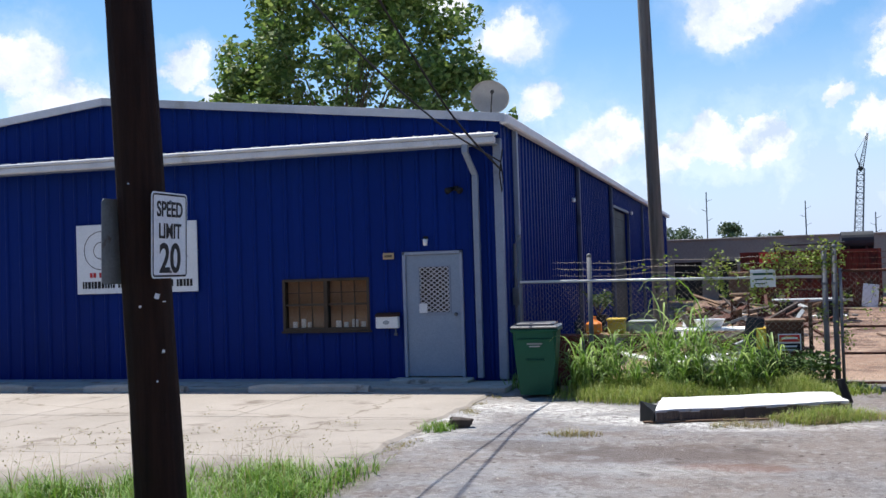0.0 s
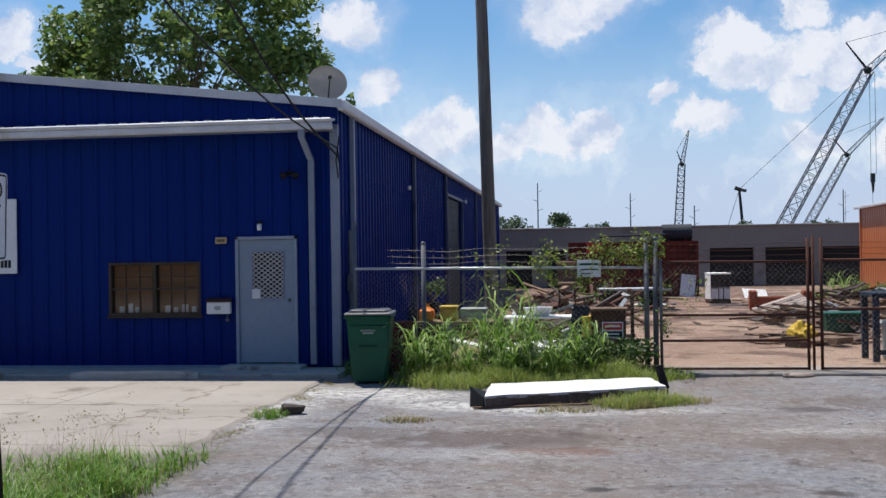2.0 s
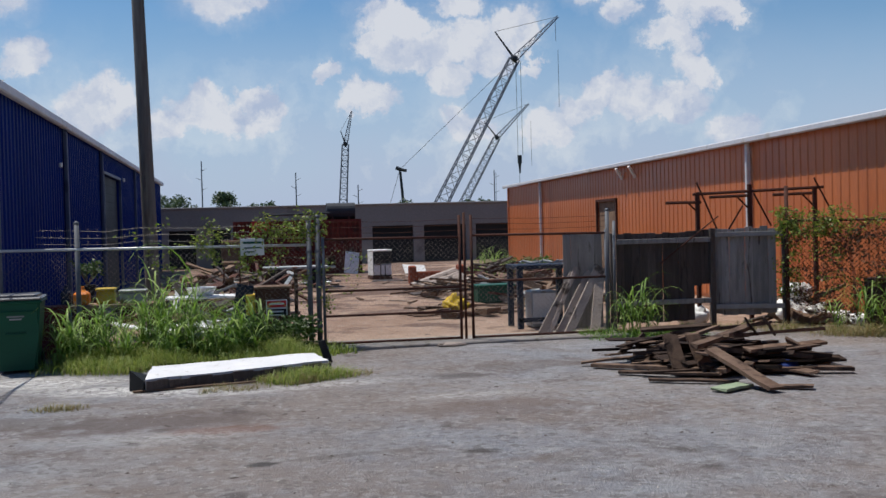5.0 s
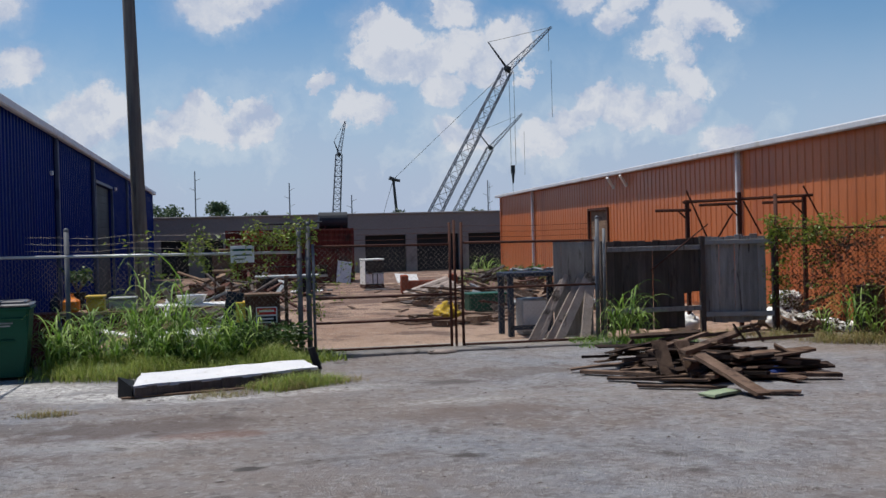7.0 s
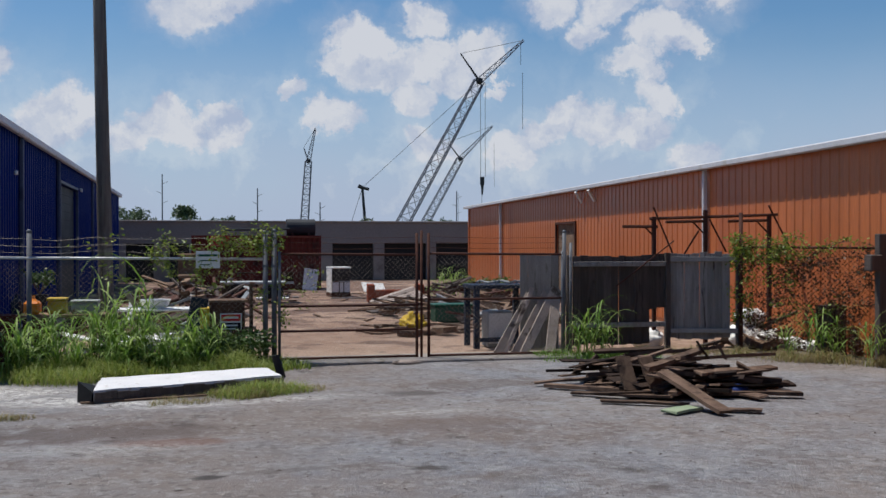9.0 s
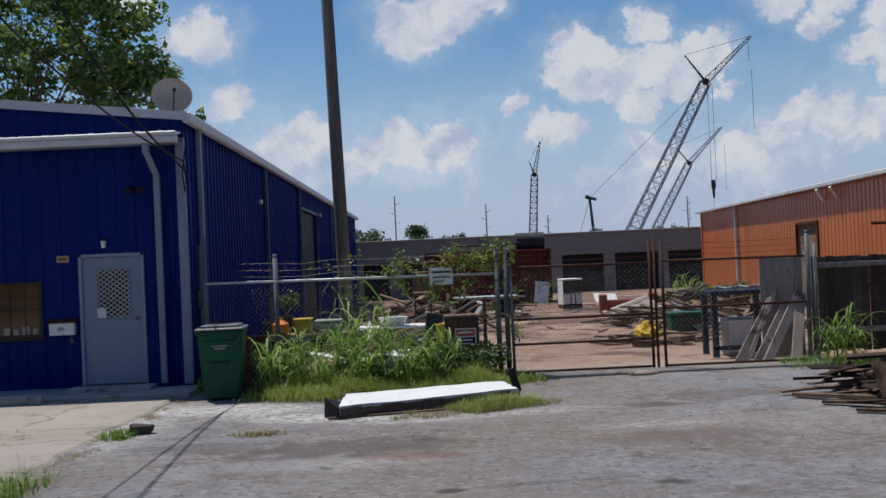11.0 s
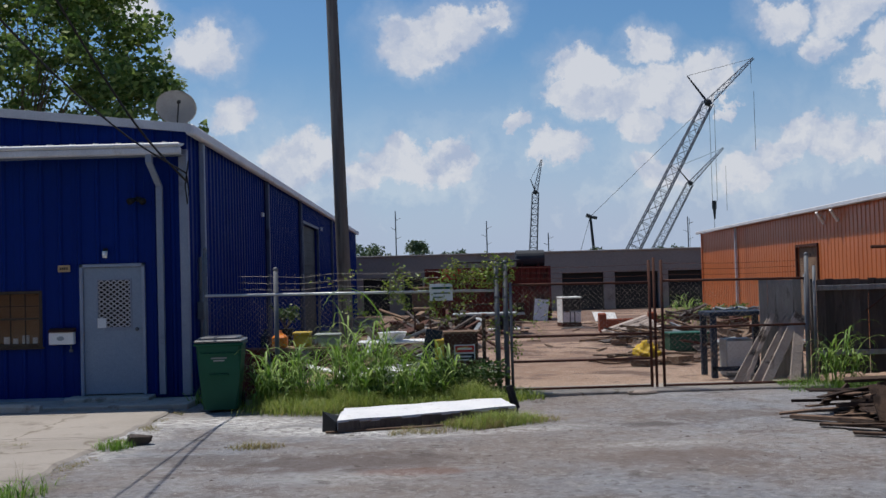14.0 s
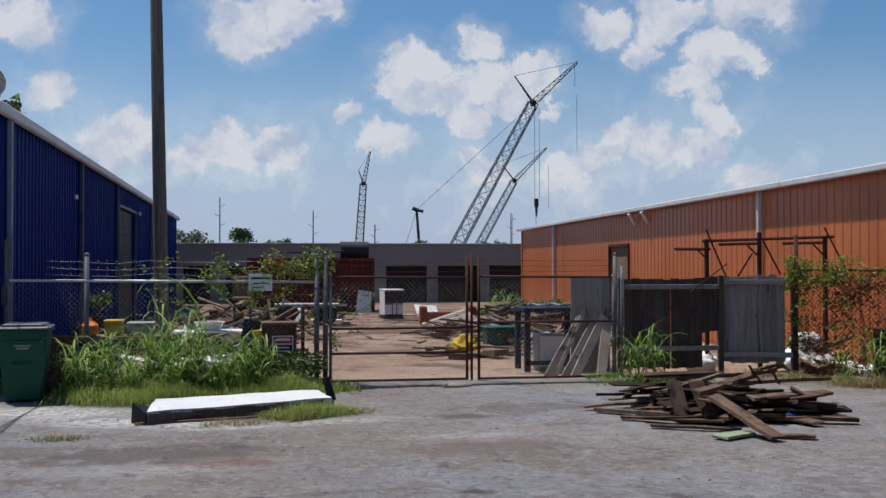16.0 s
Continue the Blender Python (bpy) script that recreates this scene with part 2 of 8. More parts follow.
M = dict(
    blue=surf("blue_panel", (0.0009, 0.0160, 0.135), (0.0012, 0.0195, 0.158), 0.7, 0.5, 0.0, 0.02, 30, (0.0014, 0.0155, 0.107), 0.6, 0.9, 0.05, (1, 1, 0.15), gloss=0.10),
    orange=surf("orange_panel", (0.465, 0.134, 0.043), (0.53, 0.162, 0.055), 0.6, 0.36, 0.0, 0.02, 30, (0.41, 0.115, 0.042), 0.58, 0.7, 0.05, (1, 1, 0.12), gloss=0.5),
    trim=surf("white_trim", (0.48, 0.49, 0.52), (0.60, 0.61, 0.63), 2.0, 0.5, 0, 0.03, 40, (0.42, 0.41, 0.39), 0.6, 1.5),
    greytrim=surf("grey_trim", (0.22, 0.26, 0.34), (0.28, 0.32, 0.39), 2.0, 0.5, 0, 0.03, 40, (0.17, 0.19, 0.24), 0.62, 1.5),
    roof=surf("roof_metal", (0.55, 0.56, 0.57), (0.65, 0.65, 0.64), 0.8, 0.4, 0.4, 0.03, 20, (0.4, 0.36, 0.32), 0.62),
    doorgrey=surf("door_paint", (0.22, 0.275, 0.35), (0.255, 0.31, 0.38), 1.2, 0.5, 0, 0.03, 50, (0.18, 0.21, 0.25), 0.62, 1.6),
    concrete=surf("pad_concrete", (0.265, 0.238, 0.208), (0.335, 0.302, 0.268), 0.8, 0.9, 0, 0.15, 70, (0.15, 0.125, 0.105), 0.57, 1.4, 0.06, soft=0.14, crack=0.42),
    kerb=surf("old_concrete", (0.36, 0.34, 0.30), (0.48, 0.45, 0.40), 2.5, 0.92, 0, 0.2, 60, (0.22, 0.2, 0.17), 0.58, 3.0),
    galv=surf("galvanised", (0.105, 0.112, 0.125), (0.17, 0.18, 0.195), 5.0, 0.6, 0.15, 0.03, 80, (0.3, 0.27, 0.24), 0.64, 4.0),
    rust=surf("rusty_steel", (0.058, 0.028, 0.022), (0.11, 0.048, 0.034), 6.0, 0.8, 0.2, 0.15, 80, (0.06, 0.03, 0.025), 0.55, 5.0),
    darkpole=surf("creosote_wood", (0.018, 0.010, 0.008), (0.048, 0.025, 0.018), 3.0, 0.9, 0, 0.3, 60, (0.085, 0.06, 0.05), 0.66, 2.0, 0.05, (6, 6, 0.5)),
    greypole=surf("weathered_pole", (0.13, 0.115, 0.105), (0.22, 0.20, 0.18), 3.0, 0.9, 0, 0.3, 60, (0.09, 0.08, 0.075), 0.6, 2.0, 0.05, (6, 6, 0.5)),
    plank=surf("weathered_plank", (0.062, 0.037, 0.026), (0.165, 0.112, 0.08), 3.0, 0.92, 0, 0.3, 70, (0.04, 0.026, 0.02), 0.56, 2.5, 0.62, (1, 1, 1)),
    # darker copy of plank: the shade inside the scrap heap, put into colour
    shadeplank=surf("heap_shade_plank", (0.022, 0.014, 0.011), (0.06, 0.039, 0.029), 3.0, 0.92, 0, 0.3, 70, (0.012, 0.009, 0.008), 0.56, 2.5, 0.4),
    fencewood=surf("fence_wood", (0.22, 0.21, 0.205), (0.34, 0.325, 0.31), 4.0, 0.92, 0, 0.3, 60, (0.10, 0.085, 0.08), 0.6, 3.0, 0.25, (4, 4, 0.5)),
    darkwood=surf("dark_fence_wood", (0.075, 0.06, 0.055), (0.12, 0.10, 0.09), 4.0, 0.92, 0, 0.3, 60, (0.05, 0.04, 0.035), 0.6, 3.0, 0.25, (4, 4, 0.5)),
    bin=surf("green_plastic", (0.006, 0.062, 0.037), (0.010, 0.078, 0.047), 2.0, 0.45, 0, 0.03, 60, (0.02, 0.07, 0.05), 0.62, 3.0),
    black=surf("black_plastic", (0.012, 0.012, 0.013), (0.022, 0.022, 0.023), 4.0, 0.6, 0, 0.05),
    white=surf("white_paint", (0.72, 0.72, 0.70), (0.80, 0.80, 0.78), 2.0, 0.55, 0, 0.04, 50, (0.5, 0.47, 0.42), 0.64, 2.5),
    sign=surf("sign_white", (0.66, 0.68, 0.70), (0.72, 0.74, 0.75), 2.0, 0.45, 0, 0.0, 50, jitter=0.02),
    ink=surf("sign_black", (0.012, 0.012, 0.014), (0.02, 0.02, 0.022), 3.0, 0.5, 0, 0.0),
    red=surf("sign_red", (0.45, 0.03, 0.03), (0.52, 0.05, 0.045), 3.0, 0.5, 0, 0.0),
    container=surf("container_red", (0.105, 0.021, 0.018), (0.155, 0.034, 0.024), 0.9, 0.75, 0, 0.06, 30, (0.055, 0.024, 0.02), 0.54, 1.1),
    farwall=surf("far_block_wall", (0.235, 0.222, 0.205), (0.29, 0.275, 0.252), 0.2, 0.9, 0, 0.05, 10, (0.16, 0.145, 0.135), 0.58, 0.3),
    dark=surf("dark_opening", (0.02, 0.022, 0.023), (0.03, 0.033, 0.034), 0.4, 0.9, 0, 0.0),
    crane=surf("crane_steel", (0.085, 0.095, 0.125), (0.14, 0.155, 0.19), 1.0, 0.6, 0.2, 0.0),
    cranedark=surf("crane_dark", (0.03, 0.033, 0.04), (0.05, 0.055, 0.06), 1.0, 0.6, 0.0, 0.0),
    bark=surf("bark", (0.10, 0.075, 0.055), (0.17, 0.13, 0.10), 4.0, 0.95, 0, 0.3, 40),
    yellow=surf("yellow_plastic", (0.48, 0.31, 0.025), (0.58, 0.40, 0.04), 3.0, 0.5, 0, 0.03, 50, (0.4, 0.25, 0.04), 0.62, 4.0),
    orangep=surf("orange_plastic", (0.75, 0.20, 0.02), (0.8, 0.26, 0.03), 3.0, 0.5, 0, 0.03),
    bluep=surf("blue_steel", (0.009, 0.018, 0.038), (0.015, 0.028, 0.052), 3.0, 0.6, 0, 0.05, 50, (0.10, 0.05, 0.035), 0.6, 4.0),
    greyjunk=surf("grey_metal_scrap", (0.22, 0.24, 0.25), (0.36, 0.38, 0.38), 3.0, 0.55, 0.3, 0.08, 50, (0.16, 0.09, 0.06), 0.58, 4.0, 0.3),
    brownjunk=surf("brown_scrap", (0.13, 0.08, 0.055), (0.22, 0.15, 0.10), 3.0, 0.85, 0, 0.2, 50, (0.07, 0.05, 0.04), 0.58, 4.0, 0.3),
    foam=surf("white_sheet", (0.60, 0.61, 0.63), (0.70, 0.70, 0.70), 2.0, 0.8, 0, 0.15, 60, (0.36, 0.33, 0.29), 0.61, 7.0),
    dish=surf("dish_grey", (0.36, 0.345, 0.325), (0.43, 0.415, 0.39), 2.0, 0.6, 0, 0.03, 50, (0.3, 0.27, 0.23), 0.6, 2.0),
    glass=glassy("window_glass", (0.95, 0.93, 0.90)),
    blind=surf("tan_blind", (0.34, 0.205, 0.12), (0.41, 0.26, 0.155), 3.0, 0.8, 0, 0.0),
    bronze=surf("bronze_frame", (0.055, 0.042, 0.032), (0.085, 0.066, 0.05), 4.0, 0.5, 0.3, 0.02),
    railwood=surf("pale_rail_wood", (0.27, 0.26, 0.25), (0.38, 0.365, 0.35), 4.0, 0.92, 0, 0.3, 60, (0.14, 0.12, 0.11), 0.6, 3.0, 0.15),
    grass=leafy("grass_blade", (0.08, 0.18, 0.016), (0.14, 0.27, 0.03), (0.22, 0.35, 0.065)),
    reed=leafy("tall_grass_blade", (0.075, 0.16, 0.02), (0.20, 0.34, 0.05), (0.46, 0.58, 0.20), 0.45),
    drygrass=leafy("dry_grass_blade", (0.21, 0.155, 0.07), (0.36, 0.29, 0.13), (0.16, 0.20, 0.05)),
    leaf=leafy("tree_leaf", (0.05, 0.105, 0.022), (0.105, 0.185, 0.04), (0.24, 0.31, 0.085), 0.45),
    vine=leafy("vine_leaf", (0.10, 0.17, 0.025), (0.20, 0.28, 0.04), (0.36, 0.40, 0.08), 0.35),
    deadvine=leafy("dead_vine", (0.08, 0.045, 0.03), (0.13, 0.075, 0.045), (0.10, 0.10, 0.04), 0.1),
    weedleaf=leafy("weed_leaf", (0.025, 0.06, 0.012), (0.05, 0.10, 0.02), (0.09, 0.15, 0.035), 0.3),
    doorwaydark=surf("doorway_dark", (0.018, 0.022, 0.03), (0.028, 0.032, 0.04), 1.0, 0.6, 0, 0.02),
    sidetrim=surf("dark_blue_trim", (0.05, 0.068, 0.125), (0.075, 0.095, 0.155), 2.0, 0.5, 0, 0.03, 40, (0.04, 0.05, 0.09), 0.62, 1.5),
    lowgrass=leafy("sunny_grass", (0.13, 0.20, 0.026), (0.24, 0.32, 0.055), (0.37, 0.38, 0.11), 0.42),
    farleaf=leafy("far_leaf", (0.05, 0.085, 0.04), (0.065, 0.11, 0.05), (0.09, 0.13, 0.065), 0.2),
)


# ---- mesh helpers ----
def part(name, bm, material, parent, label="", smooth=False):
    me = bpy.data.meshes.new(name)
    bmesh.ops.recalc_face_normals(bm, faces=bm.faces)
    bm.to_mesh(me)
    bm.free()
    me.materials.append(M[material] if isinstance(material, str) else material)
    if smooth:
        for p in me.polygons:
            p.use_smooth = True
    ob = new(name, me)
    ob.parent = parent
    if label:
        ob["label"] = label
    return ob


def thing(name, at, label, category, group="", kind="", rz=0.0, m=None):
    ob = new(name)
    ob.empty_display_size = 0.2
    ob.matrix_world = m if m is not None else pose(at[0], at[1], at[2], 0, 0, rz)
    return tagged(ob, label, category, group, kind)


def solo(name, bm, material, at, label, category, group="", kind="", rz=0.0, smooth=False):
    ob = part(name, bm, material, None, "", smooth)
    ob.matrix_world = pose(at[0], at[1], at[2], 0, 0, rz)
    return tagged(ob, label, category, group, kind)


def box(bm, lo, hi, bevel=0.0, m=None):
    r = bmesh.ops.create_cube(bm, size=1.0)
    c = [(a + b) / 2 for a, b in zip(lo, hi)]
    s = [b - a for a, b in zip(lo, hi)]
    for v in r["verts"]:
        v.co = Vector((v.co.x * s[0] + c[0], v.co.y * s[1] + c[1], v.co.z * s[2] + c[2]))
    vs = r["verts"]
    if bevel:
        es = list({e for v in vs for e in v.link_edges})
        out = bmesh.ops.bevel(bm, geom=es, offset=bevel, segments=1, affect="EDGES", profile=0.5)
        vs = list({v for f in out["faces"] for v in f.verts} | {v for v in vs if v.is_valid})
    if m is not None:
        bmesh.ops.transform(bm, matrix=m, verts=vs)
    return bm


def tube(bm, p, q, r0, r1=None, seg=8, caps=True):
    p, q = Vector(p), Vector(q)
    d = q - p
    if d.length < 1e-6:
        return bm
    turn = d.to_track_quat("Z", "Y").to_matrix()
    r1 = r0 if r1 is None else r1
    a = [bm.verts.new(p + turn @ Vector((r0 * math.cos(i * math.tau / seg), r0 * math.sin(i * math.tau / seg), 0))) for i in range(seg)]
    b = [bm.verts.new(q + turn @ Vector((r1 * math.cos(i * math.tau / seg), r1 * math.sin(i * math.tau / seg), 0))) for i in range(seg)]
    for i in range(seg):
        bm.faces.new((a[i], a[(i + 1) % seg], b[(i + 1) % seg], b[i]))
    if caps and seg > 2:
        bm.faces.new(a[::-1])
        bm.faces.new(b)
    return bm


def path_tube(bm, pts, r, seg=6):
    """One tube swept along the points."""
    P, prev = [Vector(p) for p in pts], None
    for k, p in enumerate(P):
        d = P[min(k + 1, len(P) - 1)] - P[max(k - 1, 0)]
        if d.length < 1e-6:
            continue
        turn = d.to_track_quat("Z", "Y").to_matrix()
        ring = [bm.verts.new(p + turn @ Vector((r * math.cos(i * math.tau / seg), r * math.sin(i * math.tau / seg), 0))) for i in range(seg)]
        if prev:
            for i in range(seg):
                bm.faces.new((prev[i], prev[(i + 1) % seg], ring[(i + 1) % seg], ring[i]))
        else:
            bm.faces.new(ring[::-1])
        prev = ring
    bm.faces.new(prev)
    return bm


def nb():
    return bmesh.new()


def raw(name, verts, faces, material, parent=None):
    me = bpy.data.meshes.new(name)
    me.from_pydata(verts, [], faces)
    me.materials.append(M[material])
    ob = new(name, me)
    ob.parent = parent
    return ob


def panel_mesh(bm, x0, x1, z0, ztop, depth=0.032, pitch=0.305, thick=0.012):
    """Ribbed sheet in the plane y = 0 facing -y, from x0 to x1; ztop(x) gives its upper edge. Ribs stand on whole multiples of pitch."""
    xs = [x0, x1]
    k = math.floor(x0 / pitch) - 1
    while k * pitch < x1 + pitch:
        for o in (-0.045, -0.018, 0.018, 0.045):
            if x0 < k * pitch + o < x1:
                xs.append(k * pitch + o)
        k += 1

    def out(x):
        d = abs((x / pitch) - round(x / pitch)) * pitch
        return depth if d <= 0.019 else (0.0 if d >= 0.044 else depth * (0.045 - d) / 0.027)

    xs = sorted(set(round(x, 4) for x in xs))
    f0, f1, b0, b1 = [], [], [], []
    for x in xs:
        f0.append(bm.verts.new((x, -out(x), z0)))
        f1.append(bm.verts.new((x, -out(x), ztop(x))))
        b0.append(bm.verts.new((x, thick, z0)))
        b1.append(bm.verts.new((x, thick, ztop(x))))
    for i in range(len(xs) - 1):
        bm.faces.new((f0[i], f0[i + 1], f1[i + 1], f1[i]))
        bm.faces.new((b0[i + 1], b0[i], b1[i], b1[i + 1]))
        bm.faces.new((f0[i + 1], f0[i], b0[i], b0[i + 1]))
        bm.faces.new((f1[i], f1[i + 1], b1[i + 1], b1[i]))
    for i in (0, -1):
        bm.faces.new((f0[i], f1[i], b1[i], b0[i]))
    return bm


def clad(parent, m, x0, x1, z0, ztop, holes, material, width=0.914, depth=0.032):
    """Cover a wall with ribbed sheets, each a piece of its own, leaving the holes (x0, z0, x1, z1) open."""
    n = round((x1 - x0) / width)
    w = (x1 - x0) / n
    for i in range(n):
        a, b = x0 + i * w, x0 + (i + 1) * w
        cuts = sorted({a, b, *[h[j] for h in holes for j in (0, 2) if a < h[j] < b]})
        for c, d in zip(cuts, cuts[1:]):
            mid = (c + d) / 2
            spans = [(z0, None)]
            for h in holes:
                if h[0] <= mid <= h[2]:
                    spans = ([(z0, h[1])] if h[1] > z0 + 0.02 else []) + [(h[3], None)]
            for lo, hi in spans:
                bm = panel_mesh(nb(), c + 0.001, d - 0.001, lo, ztop if hi is None else (lambda x, hi=hi: hi), depth)
                p = part("panel", bm, material, parent)
                p.matrix_local = m


def leaf_cloud(centres, per, size, rnd):
    verts, faces = [], []
    for c, r in centres:
        for _ in range(per):
            while True:
                o = Vector((rnd.uniform(-1, 1), rnd.uniform(-1, 1), rnd.uniform(-1, 1)))
                if o.length < 1:
                    break
            p = Vector(c) + Vector((o.x * r, o.y * r, o.z * r * 0.8))
            d = Vector((rnd.gauss(0, 1), rnd.gauss(0, 1), rnd.gauss(-0.2, 0.7))).normalized()
            n = d.cross(Vector((rnd.gauss(0, 1), rnd.gauss(0, 1), rnd.gauss(0, 1)))).normalized()
            s = size * rnd.uniform(0.6, 1.3)
            b = len(verts)
            verts += [tuple(p), tuple(p + d * s * 0.5 + n * s * 0.28), tuple(p + d * s), tuple(p + d * s * 0.5 - n * s * 0.28)]
            faces.append((b, b + 1, b + 2, b + 3))
    return verts, faces


# ---- ground ----
def ground_material():
    m = bpy.data.materials.new("lot_ground")
    m.use_nodes = True
    t = m.node_tree
    b = t.nodes["Principled BSDF"]
    pos = t.nodes.new("ShaderNodeNewGeometry").outputs["Position"]

    def noise_at(s, detail=6.0, rough=0.6):
        n = t.nodes.new("ShaderNodeTexNoise")
        n.inputs["Scale"].default_value, n.inputs["Detail"].default_value, n.inputs["Roughness"].default_value = s, detail, rough
        t.links.new(pos, n.inputs["Vector"])
        return n.outputs["Fac"]

    def rng(v, lo, hi):
        n = t.nodes.new("ShaderNodeMapRange")
        n.inputs["From Min"].default_value, n.inputs["From Max"].default_value = lo, hi
        t.links.new(v, n.inputs["Value"])
        return n.outputs[0]

    def mth(op, a, c=0.0):
        n = t.nodes.new("ShaderNodeMath")
        n.operation = op
        for i, v in enumerate((a, c)):
            if isinstance(v, float):
                n.inputs[i].default_value = v
            else:
                t.links.new(v, n.inputs[i])
        return n.outputs[0]

    def mix(fac, a, c):
        n = t.nodes.new("ShaderNodeMix")
        n.data_type = "RGBA"
        t.links.new(fac, n.inputs[0])
        for i, v in ((6, a), (7, c)):
            if isinstance(v, tuple):
                n.inputs[i].default_value = (*v, 1)
            else:
                t.links.new(v, n.inputs[i])
        return n.outputs[2]

    sp = t.nodes.new("ShaderNodeSeparateXYZ")
    t.links.new(pos, sp.inputs[0])
    X, Y = sp.outputs["X"], sp.outputs["Y"]
    wob = noise_at(0.9, 5.0)
    # worn asphalt: blue-grey and tan patches, pale specks of stone, dark chips
    asphalt = mix(rng(noise_at(0.32, 5.0), 0.42, 0.62), (0.218, 0.222, 0.242), (0.262, 0.230, 0.212))
    asphalt = mix(mth("MULTIPLY", rng(noise_at(0.75, 6.0), 0.50, 0.63), 0.85), asphalt, (0.15, 0.118, 0.108))
    asphalt = mix(mth("MULTIPLY", rng(noise_at(2.6, 8.0, 0.75), 0.47, 0.62), 0.7), asphalt, (0.33, 0.335, 0.345))
    asphalt = mix(mth("MULTIPLY", rng(noise_at(9.0, 10.0, 0.8), 0.52, 0.60), 0.45), asphalt, (0.38, 0.375, 0.375))
    asphalt = mix(mth("MULTIPLY", rng(noise_at(7.0, 10.0, 0.8), 0.54, 0.62), 0.5), asphalt, (0.125, 0.11, 0.105))
    asphalt = mix(mth("MULTIPLY", rng(noise_at(1.6, 11.0, 0.8), 0.60, 0.65), 0.85), asphalt, (0.07, 0.055, 0.05))
    # broad earth-brown wear and a few dark oil spots
    asphalt = mix(mth("MULTIPLY", rng(noise_at(0.22, 7.0, 0.65), 0.46, 0.58), 0.65), asphalt, (0.225, 0.180, 0.152))
    asphalt = mix(mth("MULTIPLY", rng(noise_at(0.5, 8.0, 0.7), 0.57, 0.66), 0.6), asphalt, (0.135, 0.118, 0.112))
    spot = t.nodes.new("ShaderNodeTexVoronoi")
    spot.inputs["Scale"].default_value = 0.9
    t.links.new(pos, spot.inputs["Vector"])
    asphalt = mix(mth("MULTIPLY", rng(mth("ADD", spot.outputs["Distance"], mth("MULTIPLY", noise_at(6.0), 0.25)), 0.27, 0.20), 0.75), asphalt, (0.085, 0.07, 0.064))
    vor = t.nodes.new("ShaderNodeTexVoronoi")
    vor.inputs["Scale"].default_value = 38.0
    t.links.new(pos, vor.inputs["Vector"])
    sparse = mth("MULTIPLY", rng(vor.outputs["Distance"], 0.34, 0.18), rng(noise_at(3.2, 6.0, 0.8), 0.44, 0.60))
    asphalt = mix(mth("MULTIPLY", sparse, 0.75), asphalt, (0.50, 0.49, 0.475))
    # coarse aggregate showing in the worn surface
    agg = t.nodes.new("ShaderNodeTexVoronoi")
    agg.inputs["Scale"].default_value = 17.0
    t.links.new(pos, agg.inputs["Vector"])
    tint = t.nodes.new("ShaderNodeSeparateColor")
    t.links.new(agg.outputs["Color"], tint.inputs[0])
    asphalt = mix(mth("MULTIPLY", rng(tint.outputs[0], 0.84, 0.88), 0.28), asphalt, (0.44, 0.43, 0.42))
    asphalt = mix(mth("MULTIPLY", rng(tint.outputs[1], 0.88, 0.92), 0.40), asphalt, (0.10, 0.088, 0.08))

    def blot(cx, cy, rx, ry, ragged=1.1, soft=0.5, turn=0.0):
        """A ragged stain: 1 inside, 0 outside."""
        mp = t.nodes.new("ShaderNodeMapping")
        mp.vector_type = "TEXTURE"
        mp.inputs["Location"].default_value, mp.inputs["Scale"].default_value = (cx, cy, 0), (rx, ry, 1)
        mp.inputs["Rotation"].default_value = (0, 0, radians(turn))
        t.links.new(pos, mp.inputs["Vector"])
        ln = t.nodes.new("ShaderNodeVectorMath")
        ln.operation = "LENGTH"
        t.links.new(mp.outputs[0], ln.inputs[0])
        rag = mth("MULTIPLY", mth("SUBTRACT", noise_at(2.6, 9.0, 0.7), 0.5), ragged * 3.0)
        return rng(mth("ADD", ln.outputs["Value"], rag), 1.0 + soft / 2, 1.0 - soft / 2)

    # oil and rust stains on the lot
    for cx, cy, rx, ry, turn, colour, amount in ((4.7, 13.8, 1.1, 0.5, 5, (0.125, 0.095, 0.085), 0.75), (5.5, 13.15, 0.55, 0.22, 0, (0.19, 0.105, 0.08), 0.7), (8.3, 13.5, 0.9, 0.5, 0, (0.16, 0.115, 0.095), 0.6),
                                                 (8.4, 15.9, 0.4, 0.2, 0, (0.10, 0.085, 0.08), 0.75), (6.5, 11.55, 0.55, 0.08, 8, (0.12, 0.10, 0.092), 0.45), (5.8, 11.45, 0.12, 0.09, 0, (0.05, 0.045, 0.042), 0.9),
                                                 (7.6, 11.45, 0.16, 0.10, 0, (0.07, 0.058, 0.052), 0.9), (3.3, 14.1, 0.9, 0.35, -8, (0.13, 0.108, 0.10), 0.6), (9.6, 16.6, 0.8, 0.35, 0, (0.15, 0.12, 0.105), 0.55)):
        asphalt = mix(mth("MULTIPLY", blot(cx, cy, rx, ry, 0.9, 0.6, turn), amount), asphalt, colour)
    # crushed white shell along the pad, the panel and in a patch on the lot
    crumbs = rng(noise_at(7.0, 12.0, 0.9), 0.47, 0.53)
    for cx, cy, rx, ry, turn, amount in ((2.9, 17.3, 1.3, 0.55, -16, 1.0), (4.4, 16.0, 1.3, 0.35, -22, 0.95), (4.9, 12.9, 0.75, 0.3, 0, 0.3), (1.95, 16.0, 0.4, 1.6, 0, 0.7), (6.3, 15.7, 1.2, 0.25, 10, 0.5), (8.1, 14.4, 0.7, 0.2, 0, 0.4)):
        asphalt = mix(mth("MULTIPLY", mth("MULTIPLY", blot(cx, cy, rx, ry, 0.8, 0.9, turn), crumbs), amount), asphalt, (0.74, 0.73, 0.70))
